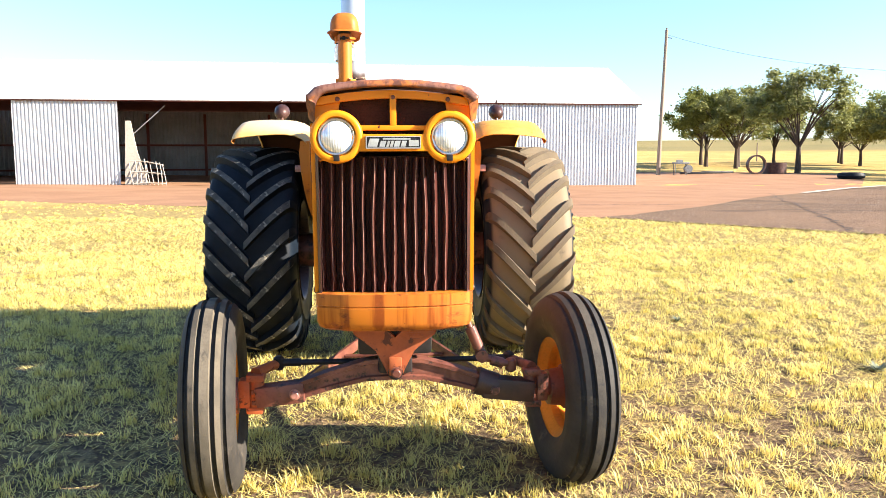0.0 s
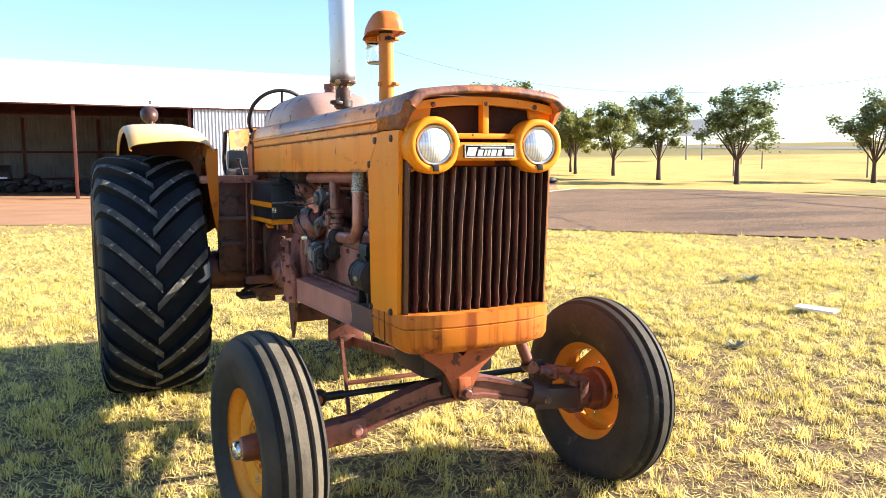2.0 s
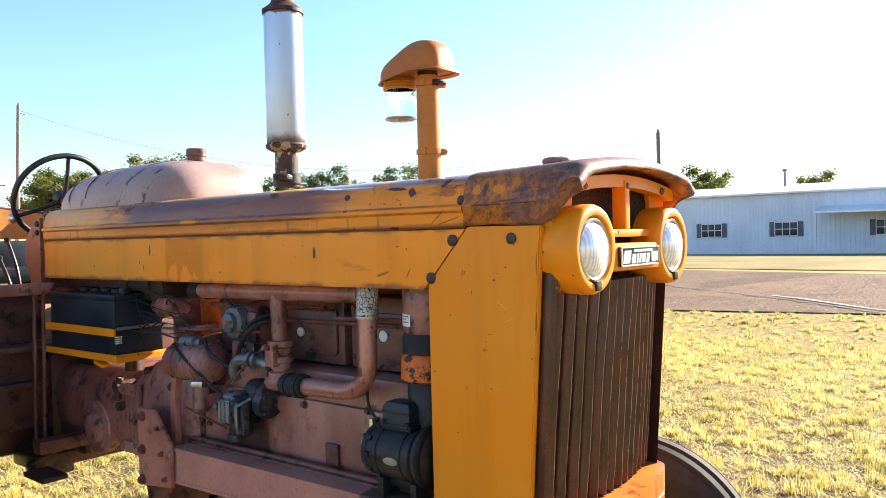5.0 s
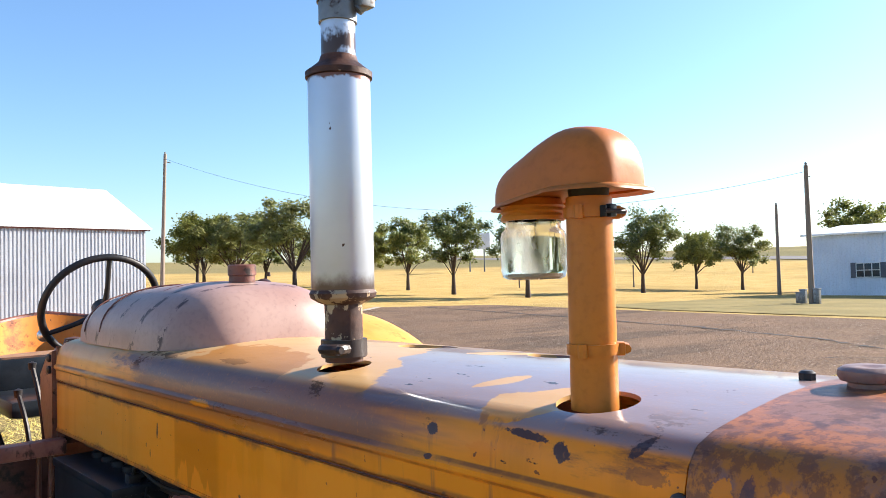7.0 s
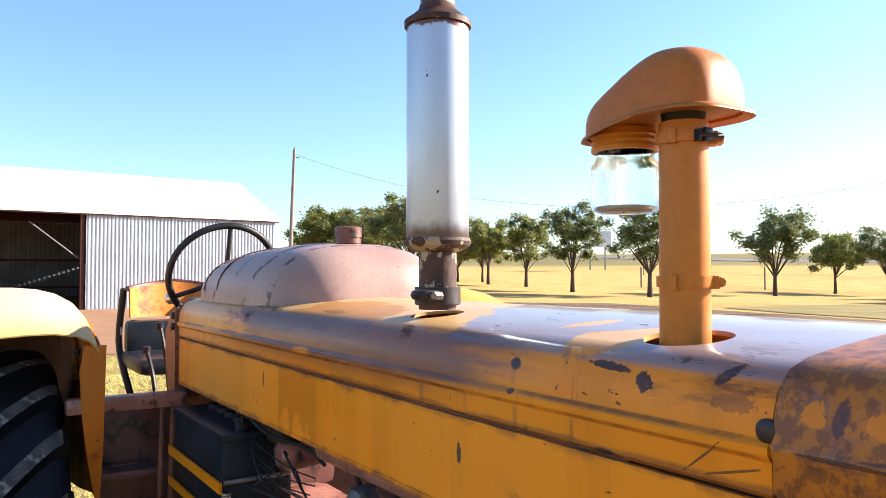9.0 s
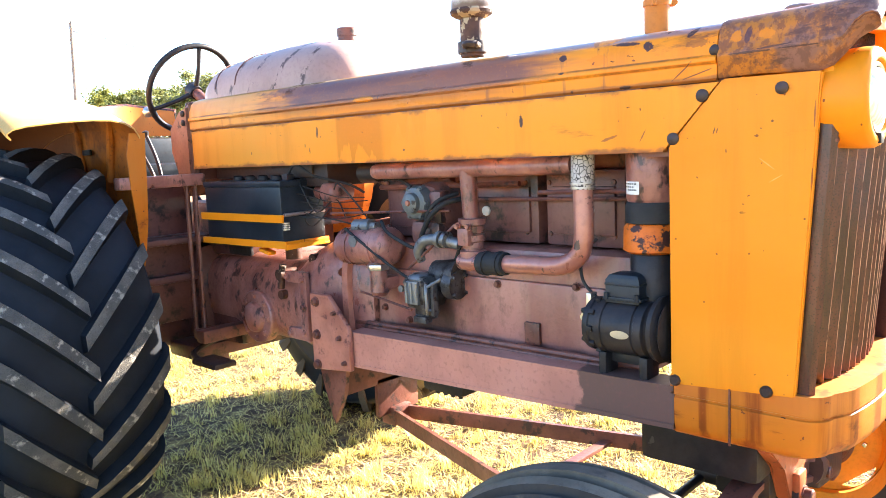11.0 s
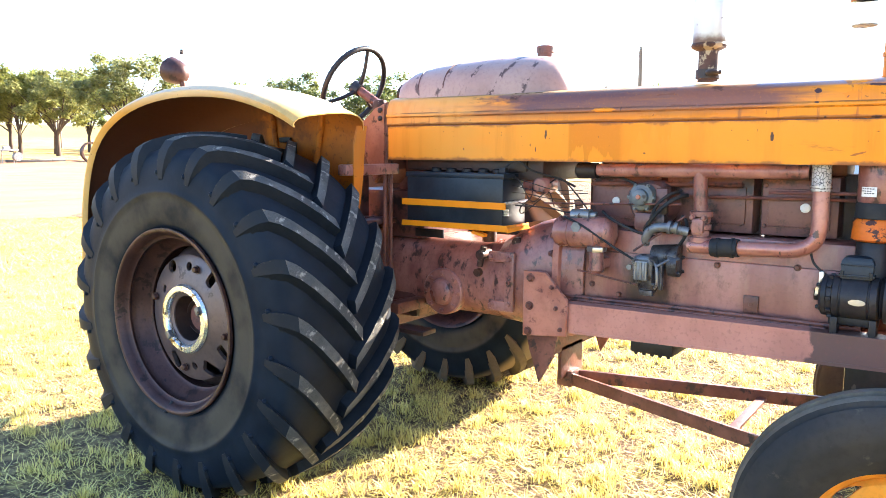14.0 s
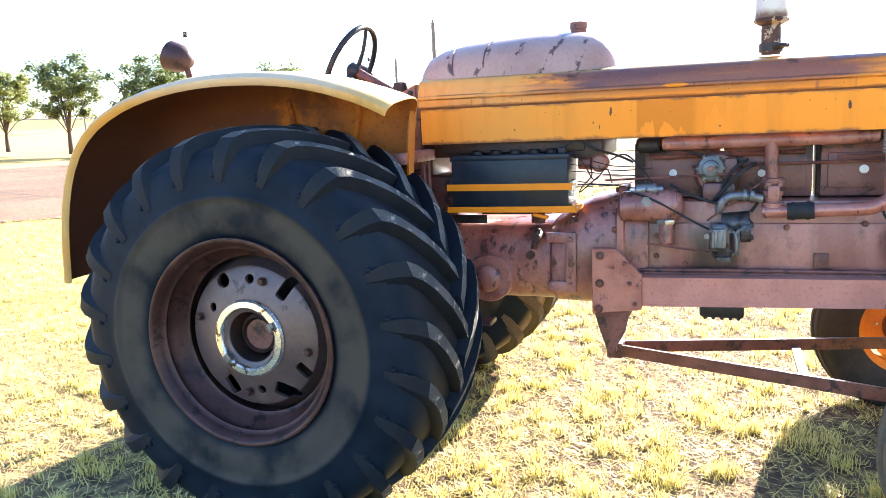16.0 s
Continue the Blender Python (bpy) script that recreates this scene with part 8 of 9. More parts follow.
tube(bm, [(-0.20, 0.99, 1.15), (-0.225, 0.965, 1.13), (-0.235, 0.965, 1.085), (-0.23, 0.985, 1.05)], 0.006, 8)
tube(bm, [(-0.255, 0.50, 0.99), (-0.25, 0.545, 1.03), (-0.235, 0.555, 1.09), (-0.205, 0.53, 1.13)], 0.004, 8)
T("hose", bm, HOSE, None, "thin black hoses over the engine", pieces=True)
bm = bmesh.new()
box(bm, (0.06, 1.85, 1.42), (0.40, 0.8, 0.04), 0.012)
box(bm, (0.0, 1.90, 1.318), (0.50, 0.60, 0.05), 0.01)
box(bm, (-0.02, 1.605, 1.305), (0.44, 0.15, 0.085), 0.012)
T("tank_support", bm, GREASE, None, "dark greasy tray under the fuel tank")
bm = bmesh.new()
lathe(bm, [(-0.045, 0.0), (-0.04, 0.030), (0.035, 0.032), (0.045, 0.022), (0.045, 0.0)], (-0.20, 1.36, 1.305), "y", 18)
T("manifold_end", bm, BLACKIRON, None, "black cap at the end of the manifold")
bm = bmesh.new()
rings = []
for y, w, z0, z1 in ((1.448, 0.243, 0.632, 1.133), (1.452, 0.252, 0.622, 1.143), (1.478, 0.252, 0.622, 1.143), (1.482, 0.243, 0.632, 1.133)):
    ring = []
    for k in range(28):
        a = 2 * math.pi * k / 28
        c, sn = math.cos(a), math.sin(a)
        ring.append((w * math.copysign(abs(c) ** 0.55, c), y, (z0 + z1) / 2 + (z1 - z0) / 2 * math.copysign(abs(sn) ** 0.65, sn)))
    rings.append(ring)
loft(bm, rings)
flange = T("bell_flange", bm, PINKRED, None, "raised bolting flange of the clutch housing", 35)
bm = bmesh.new()
for x, z in ((-0.245, 0.98), (-0.235, 1.05), (-0.20, 1.10), (-0.12, 1.125)):
    bolt(bm, (x, 1.478, z), "y", 0.011, 0.016, 1)
T("flange_bolt", bm, DARKRED, flange, pieces=True)

# ---- fenders ----
WC = (2.618, 0.721)
FEN = [(1.000, 0.892), (1.012, 0.903), (1.014, 0.917), (0.998, 0.932), (0.955, 0.941), (0.84, 0.947), (0.74, 0.946), (0.67, 0.940), (0.615, 0.925), (0.575, 0.901), (0.55, 0.870), (0.538, 0.838), (0.534, 0.815)]
# how far the fender's sweep stands off a true circle, by degrees round the axle
SWEEP = ([9, 17, 25, 35, 42, 50, 58, 65, 72, 79, 86, 92, 100, 109, 117, 124.5], [0.0, 0.022, 0.055, 0.098, 0.116, 0.094, 0.060, 0.030, 0.004, -0.016, -0.030, -0.035, -0.034, -0.028, -0.017, 0.001])


def fender(sx):
    bm = bmesh.new()
    rings = []
    n = 30

    def at(x, r, u):
        w = (1.014 - x) / (1.014 - 0.535)
        a = radians((124.5 - 4.5 * w) * (1 - u) + 9.0 * u)
        r2 = r + sum(float(np.interp(math.degrees(a) + d, *SWEEP)) for d in (-5, -2.5, 0, 2.5, 5)) / 5
        return sx * x, WC[0] + r2 * math.cos(a), WC[1] + r2 * math.sin(a)

    under = []
    for k, (x, r) in enumerate(FEN):
        p, q = FEN[max(k - 1, 0)], FEN[min(k + 1, len(FEN) - 1)]
        d = Vector((q[0] - p[0], q[1] - p[1])).normalized()
        under.append((x + 0.005 * d.y * -1, r + 0.005 * d.x))
    for k in range(n + 1):
        rings.append([at(x, r, k / n) for x, r in FEN] + [at(x, r, k / n) for x, r in reversed(under)])
    rows = loft(bm, rings, caps=False)
    m = len(FEN)
    for row in (rows[0], rows[-1]):
        for k in range(m - 1):
            bm.faces.new((row[k], row[k + 1], row[2 * m - 2 - k], row[2 * m - 1 - k]))
    inner = {v for row in rows for v in row[m:]}
    for x in bm.faces:
        if all(v in inner for v in x.verts):
            x.material_index = 1
    f = T("fender", bm, [CREAM if sx < 0 else FARFENDER, UNDERFENDER], None, "broad sun-faded yellow rear fender", 45)
    # inner side sheet, its front edge hanging lower
    bm = bmesh.new()
    arc = []
    for k in range(25):
        _, y, z = at(0.5345, 0.835, k / 24)
        arc.append((y, z))
    poly = arc + [(3.45, 0.80), (3.05, 0.90), (2.62, 0.96), (2.40, 1.0), (2.29, 1.0), (2.23, 1.16)]
    prism(bm, poly, "x", sx * 0.528, sx * 0.5325)
    bmesh.ops.triangulate(bm, faces=[x for x in bm.faces if len(x.verts) > 4])
    T("fender_side", bm, UNDERFENDER, f, "orange inner side sheet of the fender")
    bm = bmesh.new()
    loft(bm, [[(sx * 0.528, y, z), (sx * (0.532 + w), y - 0.004, z), (sx * (0.532 + w), y + 0.004, z), (sx * 0.528, y + 0.012, z)]
              for y, z, w in ((2.190, 1.475, 0.055), (2.200, 1.40, 0.066), (2.210, 1.28, 0.058), (2.226, 1.16, 0.042), (2.252, 1.07, 0.024), (2.282, 0.985, 0.004))])
    T("fender_flange", bm, ORANGE, f)
    bm = bmesh.new()
    for a, w in ((104, 0.03), (82, 0.02)):
        c, sn = math.cos(radians(a)), math.sin(radians(a))
        rod(bm, (sx * 0.542, WC[0] + 0.60 * c, WC[1] + 0.60 * sn), (sx * 0.548, WC[0] + 0.83 * c, WC[1] + 0.83 * sn), w * 0.5, seg=8)
        rod(bm, (sx * 0.66, WC[0] + 0.888 * c, WC[1] + 0.888 * sn), (sx * 0.96, WC[0] + 0.888 * c, WC[1] + 0.888 * sn), w * 0.35, seg=8)
    T("fender_rib", bm, UNDERFENDER, f, pieces=True)
    bm = bmesh.new()
    box(bm, (sx * 0.547, WC[0] + 0.03, 1.42), (0.012, 0.07, 0.022), 0.004)
    T("slot_cover", bm, BLACKIRON, f)
    # rear work lamp on the crown
    bm = bmesh.new()
    lathe(bm, [(-0.055, 0.0), (-0.052, 0.020), (-0.035, 0.040), (-0.005, 0.052), (0.035, 0.056), (0.045, 0.057), (0.05, 0.050), (0.055, 0.0)], (0, 0, 0), "z", 24)
    bmesh.ops.rotate(bm, cent=(0, 0, 0), matrix=Euler((radians(-72), 0, 0)).to_matrix(), verts=bm.verts)
    bmesh.ops.translate(bm, vec=(sx * 0.815, 3.03, 1.708), verts=bm.verts)
    lamp = T("fender_lamp", bm, RIMBROWN, f, "brown bullet-shaped work lamp", 50)
    bm = bmesh.new()
    rod(bm, (sx * 0.810, 3.01, 1.70), (sx * 0.810, 2.99, 1.615), 0.013)
    lathe(bm, [(0, 0.03), (0.012, 0.026), (0.02, 0.015)], (sx * 0.810, 2.99, 1.610), "z", 14)
    lathe(bm, [(0, 0.009), (0.02, 0.007)], (sx * 0.810, 3.0, 1.785), "z", 8)
    T("lamp_stem", bm, SCALE, lamp, pieces=True)


fender(-1)
fender(1)


# ---- wheels ----
def rear_wheel(sx):
    at = (sx * 0.906, WC[0], WC[1])
    bm = bmesh.new()
    prof = [(-0.250, 0.345), (-0.268, 0.358), (-0.279, 0.380), (-0.287, 0.42), (-0.290, 0.465), (-0.291, 0.488), (-0.2965, 0.494), (-0.2965, 0.503), (-0.291, 0.512), (-0.289, 0.535), (-0.284, 0.575), (-0.272, 0.622), (-0.252, 0.655), (-0.20, 0.672), (-0.10, 0.680), (0.0, 0.682)]
    prof = prof + [(-d, r) for d, r in reversed(prof[:-1])]
    lathe(bm, prof, (0, 0, 0), "x", 96, ends=False)
    for v in bm.verts:
        v.co = Vector((at[0] + v.co.x, at[1] + v.co.y, at[2] + v.co.z))
        if v.co.z < 0.14:
            v.co.x += (v.co.x - at[0]) * 0.05 * (0.14 - max(v.co.z, 0)) / 0.14
        v.co.z = max(v.co.z, -0.01)
    tyre = T("rear_tyre", bm, RUBBERREAR if sx < 0 else RUBBERSUNDUST, None, "wide lugged black tractor tyre" + (", dusty on the lugs" if sx < 0 else " coloured tan for dust and sunlight"), 50)
    N = 22
    bm = bmesh.new()
    for k in range(N):
        a = 2 * math.pi * (k + 0.30) / N
        lathe(bm, [(0.0, 0.011), (0.006, 0.010), (0.010, 0.006), (0.011, 0.0)], (at[0] + sx * 0.284, at[1] + 0.572 * math.cos(a), at[2] + 0.572 * math.sin(a)), "x", 10, sx)
    T("sidewall_stud", bm, RUBBERREAR, tyre, pieces=True)
    for side in (-1, 1):
        # straight bars at forty-five degrees, squared off at the middle, running out in a buttress on the sidewall
        bm = bmesh.new()
        rings = []
        for d, rb, rt, adv, w in ((-0.014, 0.672, 0.722, 0.0, 0.026), (0.05, 0.672, 0.726, 0.098, 0.027), (0.12, 0.668, 0.725, 0.200, 0.028), (0.19, 0.660, 0.717, 0.302, 0.029), (0.235, 0.648, 0.706, 0.366, 0.030),
                                  (0.262, 0.630, 0.690, 0.402, 0.031), (0.278, 0.605, 0.658, 0.424, 0.031), (0.288, 0.580, 0.616, 0.438, 0.029), (0.2915, 0.555, 0.577, 0.446, 0.025), (0.2900, 0.535, 0.545, 0.450, 0.018)):
            ring = []
            for da, r in ((-w * 1.22, rb), (-w * 0.88, rt), (w * 0.88, rt), (w * 1.22, rb)):
                aa = da / 0.71 - adv
                dd = d if r == rt else min(d, 0.276)
                ring.append((side * dd, r * math.cos(aa), r * math.sin(aa)))
            rings.append(ring)
        rows = loft(bm, rings)
        for f in bm.faces:
            if sum(1 for row in rows[:6] for v in (row[1], row[2]) if v in f.verts) == 4:
                f.material_index = 1
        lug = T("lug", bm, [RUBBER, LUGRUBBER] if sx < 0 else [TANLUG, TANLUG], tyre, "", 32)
        for k in range(N):
            turn = Matrix.Translation(at) @ Matrix.Rotation(2 * math.pi * (k + (0.5 if side > 0 else 0)) / N, 4, "X")
            one = lug if k == 0 else new("lug", lug.data)
            one.parent = tyre
            one.matrix_basis = turn
    o = sx
    bm = bmesh.new()
    lathe(bm, [(0.284, 0.346), (0.290, 0.354), (0.288, 0.362), (0.276, 0.362), (0.268, 0.344), (0.215, 0.334), (0.195, 0.312), (0.10, 0.300), (-0.10, 0.300), (-0.19, 0.312), (-0.215, 0.334), (-0.285, 0.360),
               (-0.28, 0.344), (-0.21, 0.322), (-0.19, 0.300), (-0.10, 0.288), (0.10, 0.288), (0.146, 0.293), (0.152, 0.283), (0.164, 0.283), (0.170, 0.297), (0.188, 0.300), (0.208, 0.324), (0.232, 0.328), (0.237, 0.320), (0.247, 0.320), (0.252, 0.332), (0.262, 0.334)], at, "x", 72, o, loop=True)
    rim = T("rear_rim", bm, RIMBROWN, tyre, "rusty brown steel rim", 65)
    bm = bmesh.new()
    lathe(bm, [(0.198, 0.090), (0.206, 0.105), (0.206, 0.150), (0.190, 0.190), (0.184, 0.240), (0.177, 0.250), (0.150, 0.256), (0.100, 0.290), (0.090, 0.290), (0.140, 0.250), (0.166, 0.242), (0.176, 0.188), (0.192, 0.148), (0.192, 0.09)], at, "x", 56, o, loop=True)
    disc = T("wheel_disc", bm, RIMDISC, tyre, "grey-brown wheel disc with slots", 30)
    tools = []
    for dy, dz, w, h, turn in ((0.105, 0.195, 0, 0.026, 0), (-0.005, 0.205, 0, 0.017, 0), (-0.140, 0.170, 0.075, 0.040, 128), (0.150, 0.100, 0, 0.016, 0),
                               (0.100, -0.180, 0.07, 0.042, 62), (-0.020, -0.190, 0, 0.016, 0), (-0.115, -0.190, 0.085, 0.05, 20), (-0.190, -0.110, 0.06, 0.036, 45)):
        m = bmesh.new()
        if w:
            box(m, (0, 0, 0), (0.2, w, h), 0.012, (turn, 0, 0))
        else:
            lathe(m, [(-0.1, h), (0.1, h)], (0, 0, 0), "x", 18)
        bmesh.ops.translate(m, vec=(at[0] + o * 0.19, at[1] + dy, at[2] + dz), verts=m.verts)
        tools.append(m)
    for m in tools:
        cut(disc, m)
    bm = bmesh.new()
    for k in range(4):
        a = radians(18 + 87 * k)
        p = (at[0] + o * 0.192, at[1] + 0.222 * math.cos(a), at[2] + 0.205 * math.sin(a))
        bolt(bm, p, "x", 0.012, 0.016, o)
    T("rim_bolt", bm, RIMBROWN, disc, pieces=True)
    bm = bmesh.new()
    lathe(bm, [(0.203, 0.104), (0.219, 0.106), (0.224, 0.111), (0.222, 0.131), (0.212, 0.138), (0.203, 0.136)], at, "x", 48, o, loop=True)
    ringo = T("hub_ring", bm, HUBSTEEL, disc, "bright worn metal hub ring")
    bm = bmesh.new()
    lathe(bm, [(0.06, 0.112), (0.20, 0.107), (0.205, 0.101), (0.15, 0.096), (0.07, 0.078), (0.15, 0.071), (0.158, 0.060), (0.08, 0.050), (0.0, 0.045), (0.0, 0.0)], at, "x", 40, o)
    T("hub", bm, GREASE, disc, "hollow rusty hub")
    bm = bmesh.new()
    lathe(bm, [(-0.02, 0.0), (-0.02, 0.29), (0.0, 0.295), (0.0, 0.0)], at, "x", 40, o)
    T("brake_plate", bm, BLACKIRON, disc, "dark plate behind the disc")
    bm = bmesh.new()
    for a in (155, 320):
        c, s = math.cos(radians(a)), math.sin(radians(a))
        box(bm, (at[0] + o * 0.224, at[1] + 0.112 * c, at[2] + 0.112 * s), (0.02, 0.026, 0.03), 0.004, (a, 0, 0))
    T("hub_wedge", bm, ALU, disc, pieces=True)
    bm = bmesh.new()
    rod(bm, (at[0] + o * 0.255, at[1] + 0.04, at[2] - 0.33), (at[0] + o * 0.292, at[1] + 0.04, at[2] - 0.365), 0.008, seg=8)
    T("valve_stem", bm, HOSE, rim)


rear_wheel(-1)
rear_wheel(1)


def front_wheel(sx):
    steer = Matrix.Translation((-0.735, 0.226, 0.382) if sx < 0 else (0.738, 0.268, 0.380)) @ pose(0, 0, 0, 0, 0, 6) @ (pose(0, 0, 0, 0, 0, 180) if sx < 0 else Matrix())
    def put(bm):
        bmesh.ops.transform(bm, matrix=steer, verts=bm.verts)
        return bm
    bm = bmesh.new()
    half = [(0.0, 0.4065), (0.016, 0.4060), (0.020, 0.389), (0.033, 0.386), (0.037, 0.4005), (0.057, 0.394), (0.062, 0.377), (0.072, 0.373), (0.076, 0.382), (0.087, 0.370), (0.097, 0.350), (0.0985, 0.345), (0.103, 0.322),
            (0.1035, 0.296), (0.1015, 0.291), (0.099, 0.262), (0.091, 0.243), (0.080, 0.226), (0.072, 0.212)]
    prof = [(-d, r) for d, r in reversed(half[1:])] + half
    lathe(bm, prof, (0, 0, 0), "x", 72, ends=False)
    for f in bm.faces:
        c = f.calc_center_median()
        if math.hypot(c.y, c.z) > (0.3885 if sx < 0 else 0.398):
            f.material_index = 1
    put(bm)
    for v in bm.verts:
        v.co.z = max(v.co.z, 0.002)
    tyre = T("front_tyre", bm, [FRONTRUBBER, TANRIB if sx < 0 else RIBRUBBER], None, "three-ribbed black front tyre " + ("with tan dust on its tread" if sx < 0 else "with faintly dusty ribs"), 30)
    bm = bmesh.new()
    lathe(bm, [(0.076, 0.222), (0.080, 0.232), (0.074, 0.236), (0.064, 0.226), (0.050, 0.214), (0.030, 0.196), (-0.03, 0.19), (-0.055, 0.21), (-0.074, 0.236), (-0.08, 0.228), (-0.06, 0.205), (-0.03, 0.182), (0.025, 0.185), (0.045, 0.198), (0.060, 0.214)],
          (0, 0, 0), "x", 56, loop=True)
    rim = T("front_rim", put(bm), RIMYELLOW, tyre, "yellow painted steel rim", 30)
    bm = bmesh.new()
    lathe(bm, [(0.010, 0.186), (0.022, 0.183), (0.034, 0.170), (0.038, 0.14), (0.026, 0.105), (0.020, 0.085), (0.020, 0.045), (0.012, 0.045), (0.012, 0.085), (0.018, 0.105), (0.030, 0.14), (0.026, 0.166), (0.012, 0.178), (0.004, 0.180)], (0, 0, 0), "x", 56, loop=True)
    disc = T("front_disc", put(bm), RIMYELLOW, tyre, "yellow dished wheel disc with slots and bolt holes", 30)
    for a in (50, 140, 230, 320):
        m = bmesh.new()
        rings = []
        for k in range(9):
            b2 = radians(a - 21 + 42 * k / 8)
            h = 0.0105 * math.sin(math.pi * k / 8) + 0.001
            rings.append([(x, r * math.cos(b2), r * math.sin(b2)) for x, r in ((-0.05, 0.172 - h), (0.09, 0.172 - h), (0.09, 0.172 + h), (-0.05, 0.172 + h))])
        loft(m, rings)
        cut(disc, put(m))
    m = bmesh.new()
    for k in range(16):
        b2 = 2 * math.pi * k / 16
        lathe(m, [(-0.03, 0.0070 if k % 2 else 0.0105), (0.06, 0.0070 if k % 2 else 0.0105)], (0, 0.074 * math.cos(b2), 0.074 * math.sin(b2)), "x", 12)
    cut(disc, put(m))
    bm = bmesh.new()
    for a in (95, 185, 275, 5):
        b2 = radians(a)
        for x, w in ((0.036, 0.017), (0.010, 0.013)):
            box(bm, (x, 0.118 * math.cos(b2), 0.118 * math.sin(b2)), (0.012, w, w), 0.002, (a + 20, 0, 0))
    T("wheel_bolt", put(bm), HUBSTEEL, disc, "bare square nut", pieces=True)
    bm = bmesh.new()
    lathe(bm, [(0.0255, 0.100), (0.028, 0.098), (0.0285, 0.094), (0.0235, 0.090)], (0, 0, 0), "x", 40, loop=True)
    T("pressed_ring", put(bm), RIMYELLOW, disc)
    bm = bmesh.new()
    lathe(bm, [(-0.095, 0.050), (-0.090, 0.074), (-0.030, 0.082), (-0.022, 0.094), (0.008, 0.094), (0.010, 0.060), (0.018, 0.058), (0.024, 0.054), (0.030, 0.048), (0.075, 0.044), (0.085, 0.040), (0.088, 0.034)], (0, 0, 0), "x", 36)
    hub = T("front_hub", put(bm), DARKRED, tyre, "rusty wheel hub", 35)
    bm = bmesh.new()
    lathe(bm, [(0.085, 0.034), (0.100, 0.034), (0.112, 0.030), (0.118, 0.018), (0.119, 0.0)], (0, 0, 0), "x", 28)
    T("hub_cap", put(bm), HUBSTEEL, hub, "worn silver hub cap", 35)


front_wheel(-1)
front_wheel(1)

# ---- things on the lawn ----
board = thing("lying_panel", (4.75, 2.32, 0.0), "white rectangular panel lying in the grass", "panel")
bm = bmesh.new()
box(bm, (0, 0, 0.045), (0.22, 0.34, 0.02), 0.004, (3, 2, 25))
part("panel", bm, WHITE, board)


def weed(at, size, seed):
    rng = random.Random(seed)
    w = thing("weed", (at[0], at[1], ground_z(*at)), "grey-green weed growing in the dry grass", "weed", "weeds in the lawn")
    pts, faces = [], []
    for k in range(90):
        a, up = rng.uniform(0, 6.283), rng.uniform(0.15, 0.8)
        d = Vector((math.cos(a), math.sin(a), up)).normalized()
        s = d.cross(Vector((0, 0, 1))).normalized()
        l, wd = size * rng.uniform(0.25, 0.75), size * rng.uniform(0.02, 0.05)
        i = len(pts)
        pts += [tuple(d * l * 0.1), tuple(d * l * 0.6 + s * wd), tuple(d * l), tuple(d * l * 0.6 - s * wd)]
        faces.append((i, i + 1, i + 2, i + 3))
    me = bpy.data.meshes.new("leaves")
    me.from_pydata(pts, [], faces)
    me.materials.append(WEEDLEAF)
    ob = new("leaves", me)
    ob.parent = w


WEEDLEAF = worn("weed_leaf", (0.16, 0.19, 0.13), (0.24, 0.26, 0.19), 0.7, big=9, fine=60, bump=0.1)
for k, (x, y, s) in enumerate(((5.70, 3.95, 0.26), (5.45, 4.1, 0.18), (3.1, 1.7, 0.16), (4.4, 5.2, 0.15), (2.4, 3.3, 0.12), (6.6, 2.2, 0.14))):
    weed((x, y), s, 40 + k)

# ---- grass: one mesh of many thin blades in tufts ----
rng = np.random.default_rng(5)


def blades(n, region, size, keep):
    """Places, headings and heights for n blades inside a rectangle, thinned by a patchy density."""
    x0, x1, y0, y1 = region
    m = n // 46
    tx, ty = rng.uniform(x0, x1, m), rng.uniform(y0, y1, m)
    wide = rng.uniform(0.025, 0.075, m) * size / 0.07
    share = wide ** 2 / np.sum(wide ** 2)
    idx = rng.choice(m, n, p=share)
    r = np.abs(rng.normal(0, 0.75, n))
    turn = rng.uniform(0, 2 * np.pi, n)
    x = tx[idx] + wide[idx] * r * np.cos(turn)
    y = ty[idx] + wide[idx] * r * np.sin(turn)
    h = size * rng.uniform(0.45, 1.0, n) * (0.45 + 12.0 * wide[idx]) * np.clip(1.15 - 0.35 * r, 0.4, 1.1)
    dens = np.array([noise.noise(Vector((a * 0.55, b * 0.55, 0.7))) + 0.6 * noise.noise(Vector((a * 2.1, b * 2.1, 4.7))) for a, b in zip(tx, ty)])[idx]
    fine_gap = np.array([noise.noise(Vector((a * 4.6, b * 4.6, 9.2))) + 0.5 * noise.noise(Vector((a * 11.0, b * 11.0, 2.2))) for a, b in zip(tx, ty)])[idx]
    ok = (rng.random(n) < keep + 0.75 * dens + 0.60 * fine_gap + 0.24)
    return x[ok], y[ok], h[ok]


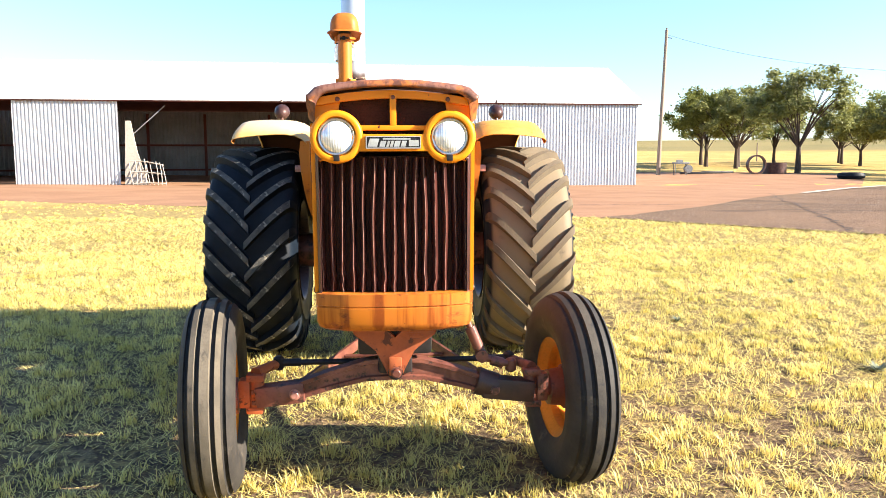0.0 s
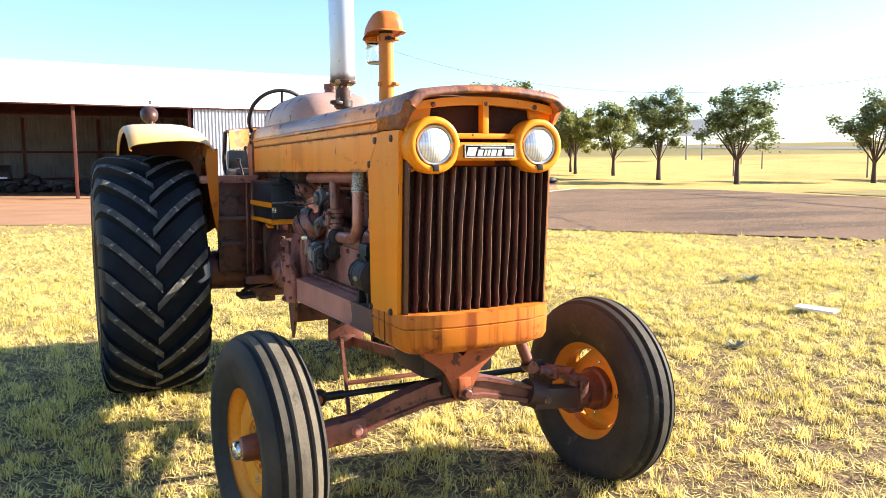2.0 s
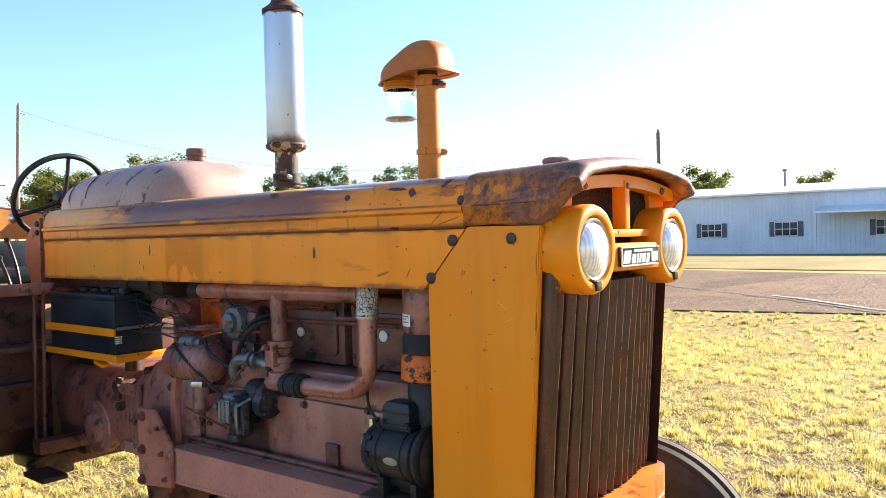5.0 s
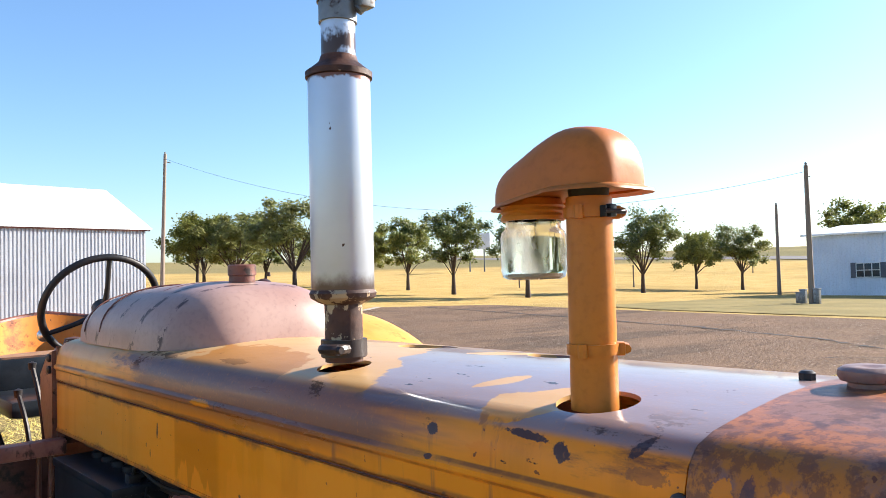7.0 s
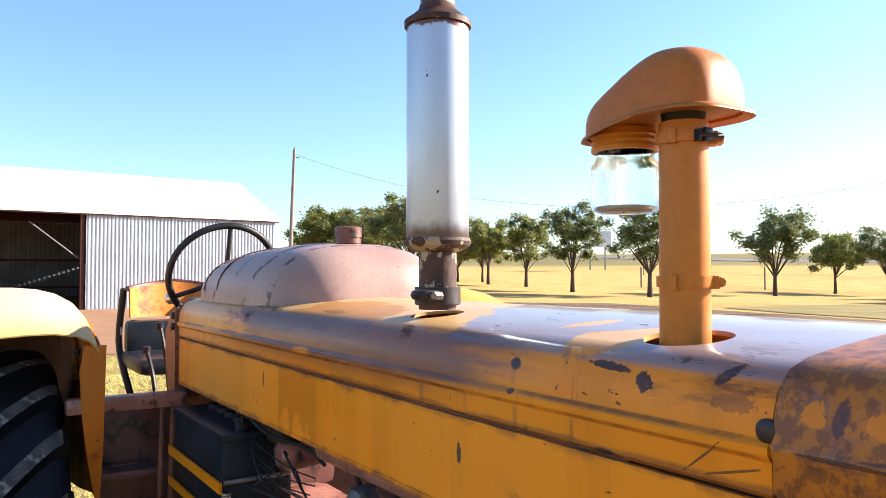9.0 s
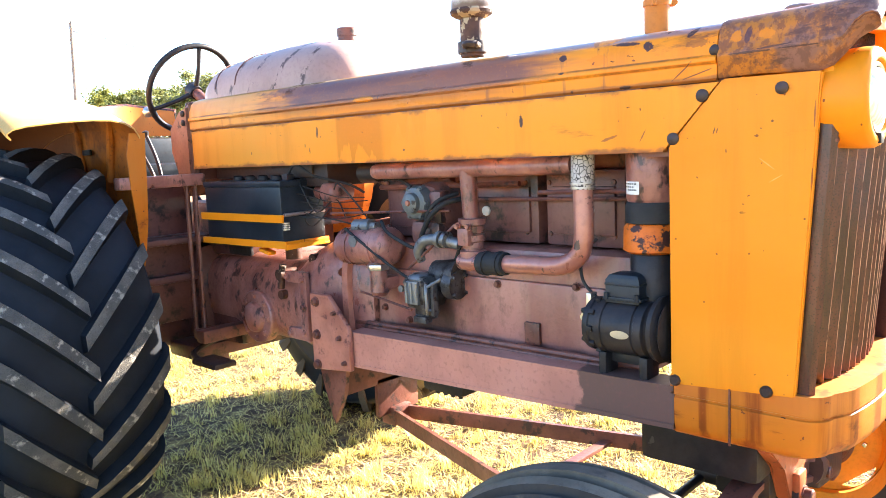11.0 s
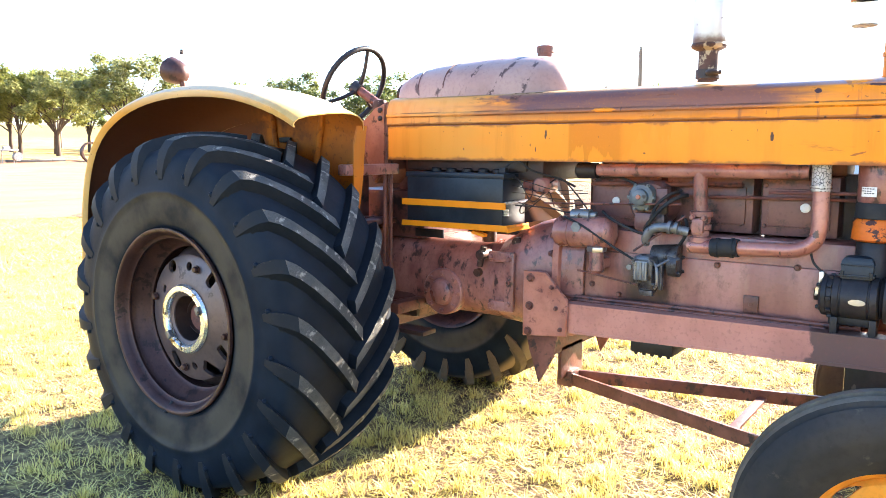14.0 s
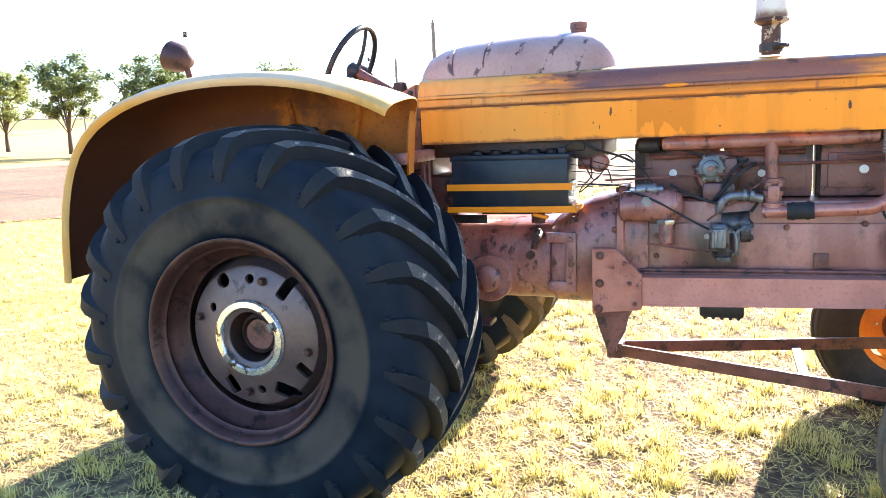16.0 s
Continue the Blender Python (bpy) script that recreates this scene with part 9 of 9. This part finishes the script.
verts, faces, base = [], [], 0
for n, region, size in ((590000, (-5.5, 9.0, -3.6, 9.0), 0.064), (120000, (-16.0, 12.0, 8.0, 25.0), 0.055), (75000, (-13.0, 13.0, -10.0, -3.0), 0.055), (40000, (8.4, 13.0, -3.6, 9.0), 0.060), (70000, (-13.0, -4.9, -3.6, 9.0), 0.055)):
    x, y, h = blades(n, region, size, 0.55)
    edge = np.interp(x, [-16, -13.5, -5, 1, 5, 8.6, 11.0, 12.1, 12.8], [25.5, 25, 20.8, 17.6, 14.9, 10.5, 7.3, 4.1, 1.0])
    ok = (y < edge - 0.05) & (x < 12.9)
    # the fine lawn thins out unevenly towards its borders
    inset = np.minimum(np.minimum(x - region[0], region[1] - x), np.minimum(y - region[2], region[3] - y))
    ok &= rng.random(len(x)) < np.clip(inset / 1.1 + 0.05, 0, 1)
    x, y, h = x[ok], y[ok], h[ok]
    n = len(x)
    z = np.array([ground_z(a, b) for a, b in zip(x, y)]) - 0.004
    a = rng.uniform(0, 2 * np.pi, n)
    lean = rng.uniform(0.2, 1.1, n) * h
    w = rng.uniform(0.0012, 0.0028, n) * (1.0 if size > 0.062 else 2.6)
    dx, dy = np.cos(a), np.sin(a)
    v = np.empty((n, 5, 3))
    v[:, 0] = np.stack([x - dy * w, y + dx * w, z], 1)
    v[:, 1] = np.stack([x + dy * w, y - dx * w, z], 1)
    mx, my, mz = x + dx * lean * 0.35, y + dy * lean * 0.35, z + h * 0.6
    v[:, 2] = np.stack([mx + dy * w * 0.8, my - dx * w * 0.8, mz], 1)
    v[:, 3] = np.stack([mx - dy * w * 0.8, my + dx * w * 0.8, mz], 1)
    v[:, 4] = np.stack([x + dx * lean, y + dy * lean, z + h], 1)
    i = np.arange(n)[:, None] * 5 + base
    faces += [tuple(f) for f in (i + np.array([0, 1, 2, 3])).tolist()] + [tuple(f) for f in (i + np.array([3, 2, 4])).tolist()]
    verts.append(v.reshape(-1, 3))
    base += n * 5
# thatch: short dead blades lying between the tufts
for n, region, w0 in ((330000, (-4.5, 8.0, -3.2, 8.0), 0.0030), (90000, (-9.0, 11.5, 8.0, 16.0), 0.0070)):
    x, y = rng.uniform(region[0], region[1], n), rng.uniform(region[2], region[3], n)
    edge = np.interp(x, [-16, -13.5, -5, 1, 5, 8.6, 11.0, 12.1, 12.8], [25.5, 25, 20.8, 17.6, 14.9, 10.5, 7.3, 4.1, 1.0])
    ok = (y < edge) & (x < 12.9)
    x, y = x[ok], y[ok]
    bare = np.array([noise.noise(Vector((a * 4.6, b * 4.6, 9.2))) + 0.6 * noise.noise(Vector((a * 0.55, b * 0.55, 0.7))) for a, b in zip(x, y)])
    ok = rng.random(len(x)) < 0.82 + 1.2 * bare
    x, y = x[ok], y[ok]
    n = len(x)
    z = np.array([ground_z(a, b) for a, b in zip(x, y)])
    a = rng.uniform(0, 2 * np.pi, n)
    l = rng.uniform(0.025, 0.075, n) * w0 / 0.003
    w = rng.uniform(0.6, 1.3, n) * w0
    dx, dy = np.cos(a), np.sin(a)
    v = np.empty((n, 3, 3))
    v[:, 0] = np.stack([x - dy * w, y + dx * w, z + 0.002], 1)
    v[:, 1] = np.stack([x + dy * w, y - dx * w, z + 0.002], 1)
    v[:, 2] = np.stack([x + dx * l, y + dy * l, z + l * rng.uniform(0.1, 0.6, n)], 1)
    i = np.arange(n)[:, None] * 3 + base
    faces += [tuple(f) for f in (i + np.array([0, 1, 2])).tolist()]
    verts.append(v.reshape(-1, 3))
    base += n * 3
me = bpy.data.meshes.new("grass")
me.from_pydata(np.concatenate(verts).tolist(), [], faces)
me.materials.append(GRASS)
tagged(new("grass", me), "short dry yellow-green lawn grass in uneven tufts", "grass", kind="stuff")
